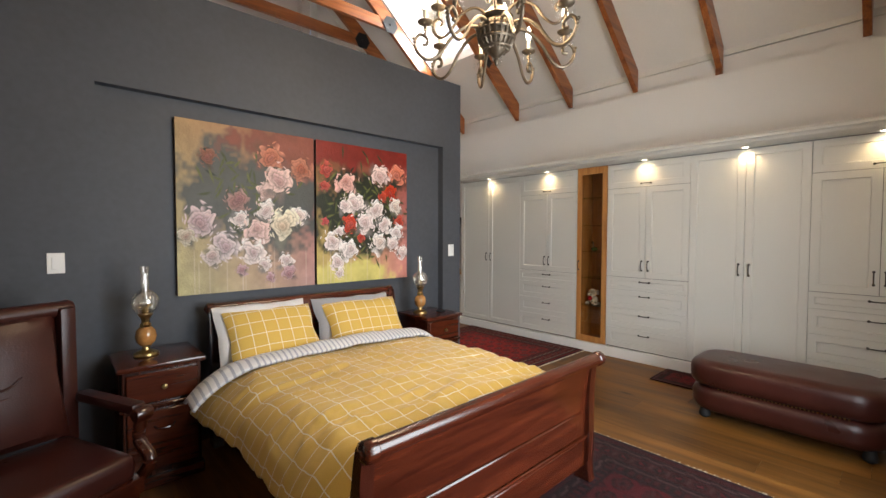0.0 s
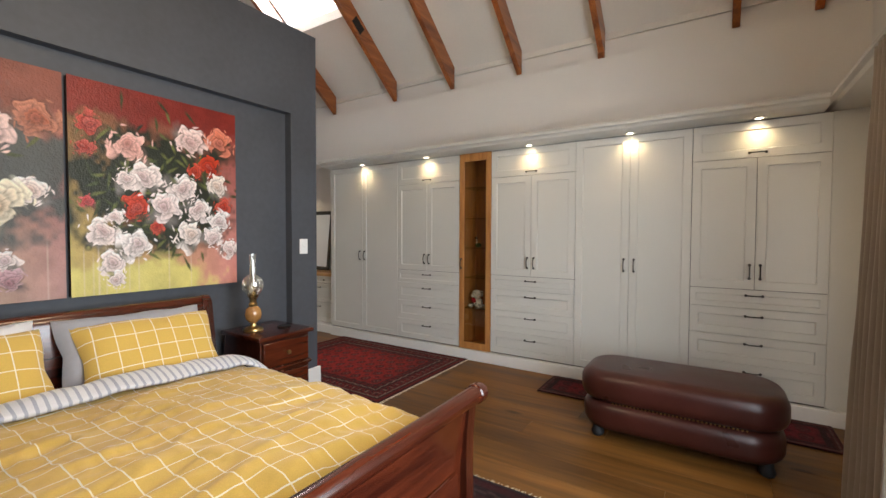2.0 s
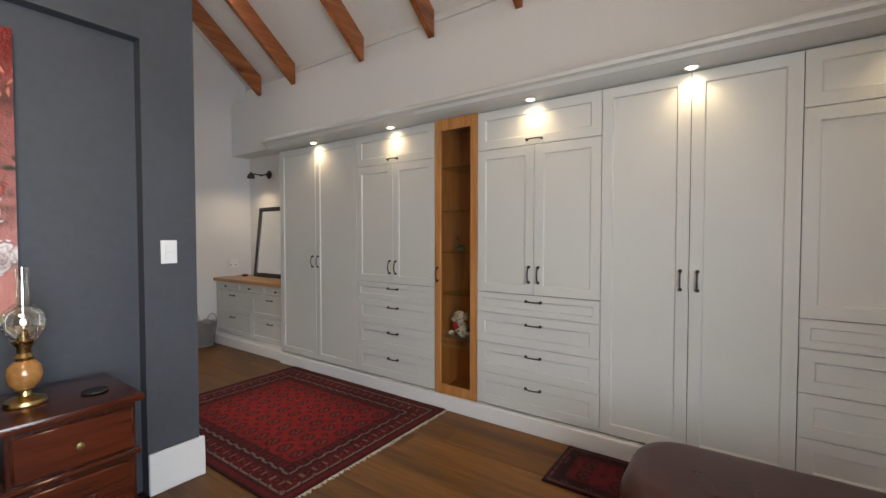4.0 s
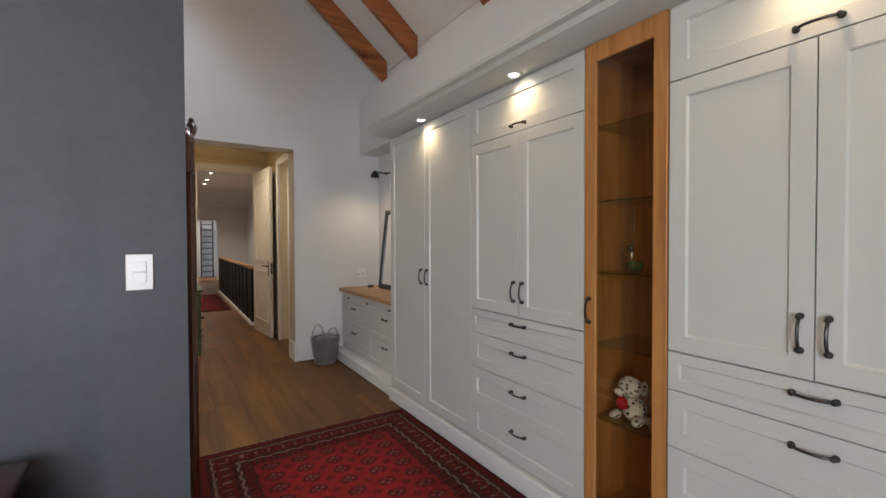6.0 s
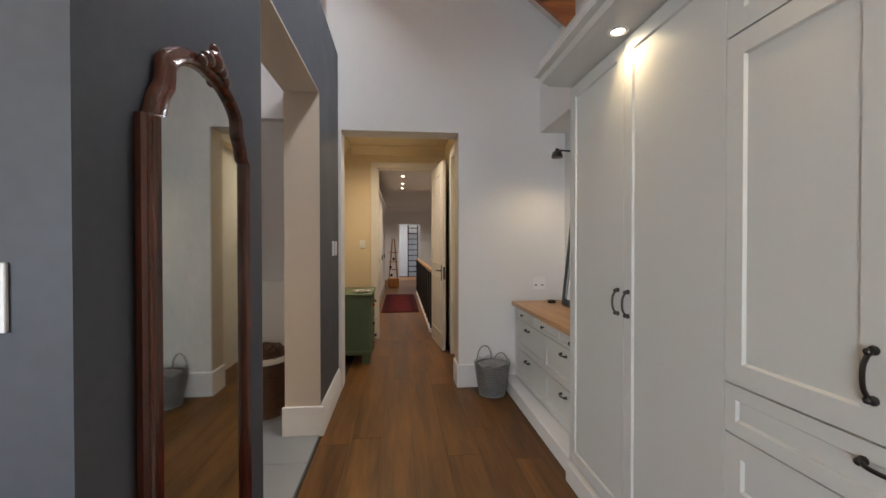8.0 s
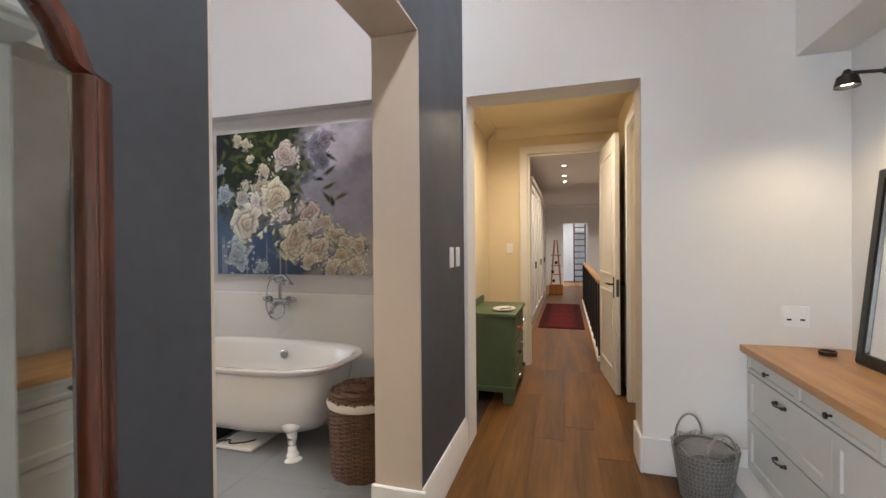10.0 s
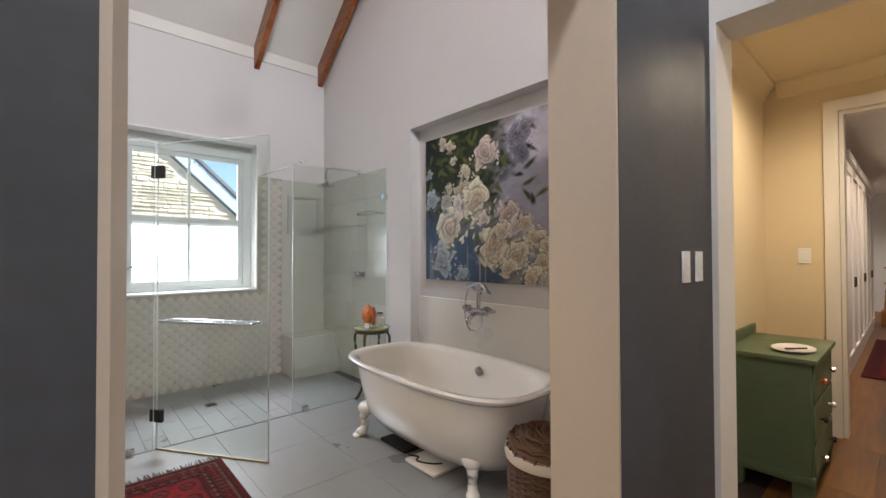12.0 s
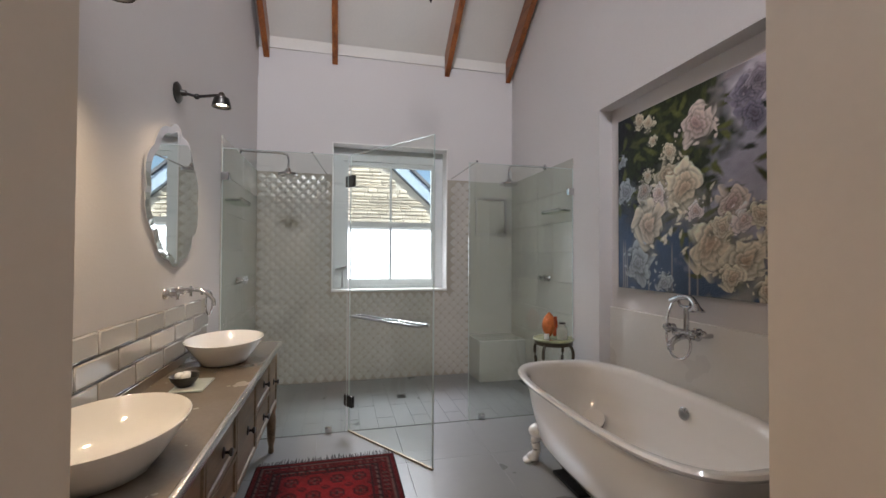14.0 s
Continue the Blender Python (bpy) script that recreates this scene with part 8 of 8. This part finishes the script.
# open panelled door
ld = thing("door_hall", (5.29, 9.44, 0), "open cream panelled door with a pewter lever handle", "door", kind="structure")
LM2 = pose(5.295, 9.43, 0, 0, 0, math.degrees(math.atan2(8.62 - 9.43, 5.375 - 5.295)))
leafb = bmesh.new()
bmesh.ops.create_cube(leafb, size=1, matrix=Matrix.LocRotScale((0.41, 0, 1.225), None, (0.82, 0.04, 2.43)))
leaf_ob = part("leaf", (bmesh.ops.transform(leafb, matrix=LM2, verts=leafb.verts[:]), leafb)[1], M_FRAMEW, ld)
for z0, z1 in ((0.2, 0.95), (1.10, 2.30)):
    for s_ in (-1, 1):
        fb2 = slab("y", s_ * 0.0205 if s_ > 0 else -0.030, 0.030 if s_ > 0 else -0.0205, 0.11, 0.71, z0, z1, [(0.135, 0.685, z0 + 0.025, z1 - 0.025)])
        bmesh.ops.transform(fb2, matrix=LM2, verts=fb2.verts[:])
        part("panel_moulding", fb2, M_FRAMEW, ld)
for s_ in (-1, 1):
    pb_ = box(0.735, 0.775, s_ * 0.0205, s_ * 0.026, 0.90, 1.10, 0.003)
    tube(curve_pts([(0.755, s_ * 0.024, 1.03), (0.755, s_ * 0.065, 1.03), (0.70, s_ * 0.07, 1.035), (0.63, s_ * 0.07, 1.025)], 4), 0.009, 8, bm=pb_)
    bmesh.ops.transform(pb_, matrix=LM2, verts=pb_.verts[:])
    part("door_handle", pb_, M_STEEL, ld, "pewter lever handle")
lk = box(0.819, 0.823, -0.012, 0.012, 0.92, 1.08)
bmesh.ops.transform(lk, matrix=LM2, verts=lk.verts[:])
part("latch_plate", lk, M_STEEL, ld)
switch(4.275, HY1, 1.37, 0.078, 0.12, "s", "white plastic light switch beside the inner doorway", 1)

# green chest
gc2 = thing("green_chest", (4.3, 8.55, 0), "green painted chest of drawers with mixed knobs", "chest")
C0, C1, D0, D1, CT = 4.04, 4.497, 8.12, 8.93, 0.802
part("body", box(C0 + 0.01, C1 - 0.03, D0 + 0.02, D1 - 0.02, 0.12, CT - 0.03, 0.004), M_GREEN, gc2)
part("top_board", box(C0, C1, D0, D1, CT - 0.03, CT, 0.008, 2), M_GREEN, gc2)
part("upstand", box(C0, C0 + 0.02, D0, D1, CT, CT + 0.07, 0.005), M_GREEN, gc2)
part("plinth", box(C0 + 0.01, C1 - 0.018, D0 + 0.008, D1 - 0.008, 0.10, 0.15, 0.008, 2), M_GREEN, gc2)
kcol = [M_CHROME, surface("red_ceramic_knob", (0.50, 0.10, 0.03), 0.2), M_ENAMEL, M_BLACK, M_BLACK, M_CHROME]
for i in range(3):
    z1 = CT - 0.045 - i * 0.220
    dr = part("drawer", box(C1 - 0.034, C1 - 0.018, D0 + 0.05, D1 - 0.05, z1 - 0.205, z1, 0.004), M_GREEN, gc2)
    for k, y in enumerate((D0 + 0.22, D1 - 0.22)):
        part("knob", turned([(0.006, 0.0), (0.006, 0.012), (0.019, 0.02), (0.017, 0.034), (0.0, 0.037)], 14, (C1 - 0.018, y, z1 - 0.107), "x", cap=False), kcol[(i * 2 + 1 - k) % 6], dr, "small decorative knob")
for y in (D0 + 0.05, D1 - 0.05):
    for x in (C0 + 0.06, C1 - 0.07):
        part("bracket_foot", sweep([(x - 0.05, 0.0), (x + 0.04, 0.0), (x + 0.05, 0.10), (x - 0.05, 0.10)], "y", y - 0.035, y + 0.035), M_GREEN, gc2)
pt = thing("ceramic_plate", (4.3, 8.3, CT), "white leaf-shaped dish lying on the green chest", "dish")
pb3 = turned([(0.0, 0.0), (0.05, 0.0), (0.10, 0.012), (0.105, 0.016), (0.09, 0.014), (0.0, 0.006)], 30, cap=False)
bmesh.ops.transform(pb3, matrix=Matrix.Translation((4.36, 8.36, CT + 0.001)) @ Matrix.Diagonal((1.0, 1.5, 1, 1)), verts=pb3.verts[:])
part("dish", pb3, M_ENAMEL, pt)
part("pen", tube([(4.33, 8.30, CT + 0.016), (4.42, 8.38, CT + 0.02)], 0.005, 6), M_BLACK, pt)
structure("baseboard_hall", sweep([(HX0 + a, b) for a, b in ((0, 0), (0.02, 0), (0.02, 0.17), (0.006, 0.2), (0, 0.2))], "y", 7.501, HY1 - 0.03), M_TRIM, "white skirting in the hall", "baseboard")

# ---- passage behind ----
PZ1, PY0, PY1 = 2.78, HY1 + 0.14, 19.6
structure("wall_passage_west", slab("x", 3.6, 3.75, PY0, PY1, 0, PZ1), M_WHITE, "white passage wall", "wall")
structure("wall_passage_east", slab("x", 6.6, 6.75, PY0, PY1, 0, PZ1), M_WHITE, "white wall behind the stairwell", "wall")
structure("wall_passage_north", slab("y", PY1, PY1 + 0.15, 3.6, 6.75, 0, PZ1, [(4.80, 5.58, 0, 2.15)]), M_WHITE, "white end wall with a doorway", "wall")
structure("wall_far", box(3.6, 6.75, 21.6, 21.75, 0, PZ1), M_WHITE, "white wall of the far room", "wall")
structure("ceiling_passage", box(3.6, 6.75, PY0, 21.75, PZ1, PZ1 + 0.1), M_CEIL, "white passage ceiling with downlights", "ceiling")
structure("trim_passage_cove", sweep([(PY1 - a * 1.6, PZ1 + b * 1.4) for a, b in cvp], "x", 3.75, 6.6), M_WHITE, "moulded passage cove", "cove", smooth=True)
architrave(PY1 - 0.001, 4.80, 5.58, 2.15, mat=M_TRIM, name="far_door_frame")
cu_ = thing("linen_cupboard", (4.1, 13.5, 0), "white built-in linen cupboards with small pulls", "cupboard")
part("carcass", box(3.752, 4.345, 11.55, 16.2, 0.12, 2.45), M_TRIM, cu_)
part("plinth", box(3.752, 4.355, 11.53, 16.22, 0, 0.118, 0.004), M_TRIM, cu_)
part("cornice", box(3.752, 4.40, 11.53, 16.22, 2.452, 2.55, 0.02, 2), M_TRIM, cu_)
for i in range(6):
    y0 = 11.56 + i * 0.772
    b = slab("x", 4.346, 4.366, y0 + 0.002, y0 + 0.768, 0.13, 2.44, [(y0 + 0.08, y0 + 0.69, 0.22, 2.34)])
    d = part("door", b, M_TRIM, cu_)
    part("pull", box(4.366, 4.385, y0 + (0.70 if i % 2 == 0 else 0.05), y0 + (0.72 if i % 2 == 0 else 0.07), 0.98, 1.10, 0.003), M_STEEL, d)
bl = thing("balustrade", (5.3, 12, 0), "black balustrade with a wooden handrail along the stairwell", "balustrade")
part("panel", box(5.30, 5.33, 9.85, 15.4, 0.05, 0.93), M_BLACK, bl)
part("handrail", box(5.28, 5.35, 9.83, 15.42, 0.93, 0.98, 0.012, 2), M_OAKTOP, bl, "oak handrail")
for i in range(12):
    part("post", box(5.285, 5.345, 9.86 + i * 0.5, 9.90 + i * 0.5, 0.0, 0.93), M_BLACK, bl)
structure("baseboard_stair", box(5.27, 5.36, 9.8, 15.45, 0, 0.05), M_TRIM, "white kerb under the balustrade", "baseboard")
rug("passage_rug", 4.44, 5.20, 11.75, 14.8, "plain wine-red rug in the passage", (0.10, 0.010, 0.012), (0.06, 0.008, 0.010), (0.12, 0.03, 0.03), 4, 2, 14, "", dense=0.03)
ez = thing("wooden_easel", (4.6, 17.0, 0), "small wooden easel with a box base in the passage", "easel")
part("box_base", box(4.42, 4.80, 16.8, 17.2, 0, 0.28, 0.01), M_OAK, ez)
for a, c in (((4.48, 16.85, 0.28), (4.58, 17.0, 1.55)), ((4.74, 16.85, 0.28), (4.64, 17.0, 1.55))):
    part("leg", tube([a, c], 0.025, 6), M_OAK, ez)
for z in (0.55, 0.8, 1.1):
    part("rung", box(4.47, 4.75, 16.9, 16.94, z, z + 0.03), M_OAK, ez)
for z, x in ((0.60, 4.52), (0.34, 4.55), (0.86, 4.62)):
    part("pot", turned([(0.0, 0.0), (0.03, 0.0), (0.04, 0.08), (0.0, 0.09)], 12, (x, 16.86, z), cap=False), M_BLACK, ez)
ls = thing("ladder_shelf", (5.35, 21.2, 0), "dark wooden ladder shelf in the far room", "shelf")
for x in (5.15, 5.55):
    part("side_rail", box(x, x + 0.05, 21.2, 21.3, 0, 2.2), M_MAHOGZ, ls)
for i in range(9):
    part("tread", box(5.2, 5.55, 21.1, 21.4, 0.2 + i * 0.23, 0.235 + i * 0.23), M_MAHOGZ, ls)
for y in (11.0, 12.0, 13.1, 13.9):
    d = thing("downlight", (4.88, y, PZ1), "small round ceiling downlight in the passage", "downlight", "passage downlights")
    part("rim", turned([(0.03, -0.001), (0.05, -0.001), (0.054, -0.006), (0.04, -0.01)], 18, (4.88, y, PZ1), cap=False), M_TRIM, d)
    part("bulb", turned([(0.0, -0.003), (0.032, -0.003), (0.02, -0.012), (0.0, -0.013)], 14, (4.88, y, PZ1), cap=False), M_DOWN, d, "glowing bulb")
    lamp("downlight_beam", "SPOT", look((4.88, y, PZ1 - 0.02), (4.88, y, 0)), 52, (1.0, 0.76, 0.54), cone=140, blend=0.9, soft=0.03)
lamp("passage_lamp_far", "SPOT", look((5.0, 17.6, PZ1 - 0.02), (5.0, 17.6, 0)), 130, (1.0, 0.86, 0.72), cone=150, blend=0.9, soft=0.1)
lamp("far_room_lamp", "SPOT", look((5.0, 20.5, PZ1 - 0.02), (5.0, 20.5, 0)), 100, (1.0, 0.92, 0.85), cone=150, blend=0.9, soft=0.1)
lamp("hall_lamp", "SPOT", look((4.75, 8.45, HZ - 0.01), (4.75, 8.45, 0)), 95, (1.0, 0.80, 0.54), cone=165, blend=0.9, soft=0.12)

# ---- floors, laid piece by piece ----
structure("floor_slab", box(X0 - 0.2, 6.9, Y0 - 0.2, 21.8, -0.3, -0.022), M_GROUT, "concrete slab under the floors", "floor")
fl = structure("floor", box(X0, 6.6, Y0 - 0.15, 21.7, -0.022, -0.006), surface("joint_bed", (0.022, 0.009, 0.003), 0.8), "dark joint bed under the oak boards", "floor")
rp = random.Random(12)
PW = 0.215
lens_ = (1.4, 1.8, 2.2, 2.6)
plank_me = {}
for l in lens_:
    plank_me[l] = finish("plank", box(-PW / 2 + 0.0004, PW / 2 - 0.0004, 0.0008, l - 0.0008, -0.006, 0.0, 0.0006), M_FLOOR)
far = bmesh.new()


def lay(x_from, x_to, y_from, y_to, single=True):
    x = x_from + PW / 2
    while x < x_to:
        y = y_from - rp.uniform(0, 1.2)
        while y < y_to:
            l = rp.choice(lens_)
            if single and y + l <= y_to:
                put("plank", plank_me[l], pose(x, y, 0), fl)
            elif single:
                part("plank", box(x - PW / 2 + 0.0004, x + PW / 2 - 0.0004, y + 0.0008, y_to - 0.0008, -0.006, 0.0, 0.0006), M_FLOOR, fl)
            else:
                box(x - PW / 2 + 0.0004, x + PW / 2 - 0.0004, max(y, y_from), min(y + l, y_to) - 0.0015, -0.006, 0.0, bm=far)
            y += l
        x += PW


lay(SIDE_X + 0.01 - PW * 10, SIDE_X + 0.005, Y0, 4.06)
lay(SIDE_X + 0.01, 6.2, Y0, 9.3)
lay(SIDE_X + 0.01 - PW * 28, SIDE_X - PW * 10, Y0, 4.06, single=False)
lay(3.7, 6.6, 9.3, 21.6, single=False)
tagged(new("far_boards", finish("far_boards", far, M_FLOOR, smooth=False)), "oak boards of the passage floor", "floor", kind="stuff")

bf = structure("floor_bath", box(-0.2, SIDE_X - 0.004, BATH_S, 7.68, -0.012, 0.0035), M_GROUT, "grout bed of the bathroom tiles", "floor")
TW = 0.60
t_me = finish("tile", box(-TW / 2 + 0.0007, TW / 2 - 0.0007, -TW / 2 + 0.0007, TW / 2 - 0.0007, 0.0, 0.0065, 0.0012), M_STONE_TILE)
x = 1.235 + TW / 2
while x - TW / 2 < SIDE_X - 0.02:
    y = BATH_S + 0.12 - TW / 2
    while y - TW / 2 < 7.66:
        x1, y0, y1 = min(x + TW / 2, SIDE_X - 0.006), max(y - TW / 2, BATH_S), min(y + TW / 2, 7.67)
        if x1 - (x - TW / 2) > 0.03 and y1 - y0 > 0.03:
            if x1 == x + TW / 2 and y0 == y - TW / 2 and y1 == y + TW / 2:
                put("tile", t_me, pose(x, y, 0.0035), bf)
            else:
                part("tile", box(x - TW / 2 + 0.0007, x1 - 0.0015, y0 + 0.0015, y1 - 0.0015, 0.0035, 0.01, 0.0012), M_STONE_TILE, bf)
        y += TW
    x += TW
s_me = finish("tile", box(-0.298, 0.298, -0.0735, 0.0735, 0.0, 0.005, 0.001), M_STONE_TILE)
for k in range(20):
    for i in range(-1, 3):
        x = -0.2 + 0.3 + i * 0.6 + (0.3 if k % 2 else 0.0)
        x0, x1 = max(x - 0.298, -0.199), min(x + 0.298, 1.215)
        y = BATH_S + 0.075 + k * 0.149
        if x1 - x0 < 0.05 or y + 0.0735 > 7.55:
            continue
        if x1 - x0 > 0.59:
            put("tile", s_me, pose(x, y, 0.0035), bf)
        else:
            part("tile", box(x0, x1, y - 0.0735, y + 0.0735, 0.0035, 0.0085, 0.001), M_STONE_TILE, bf)
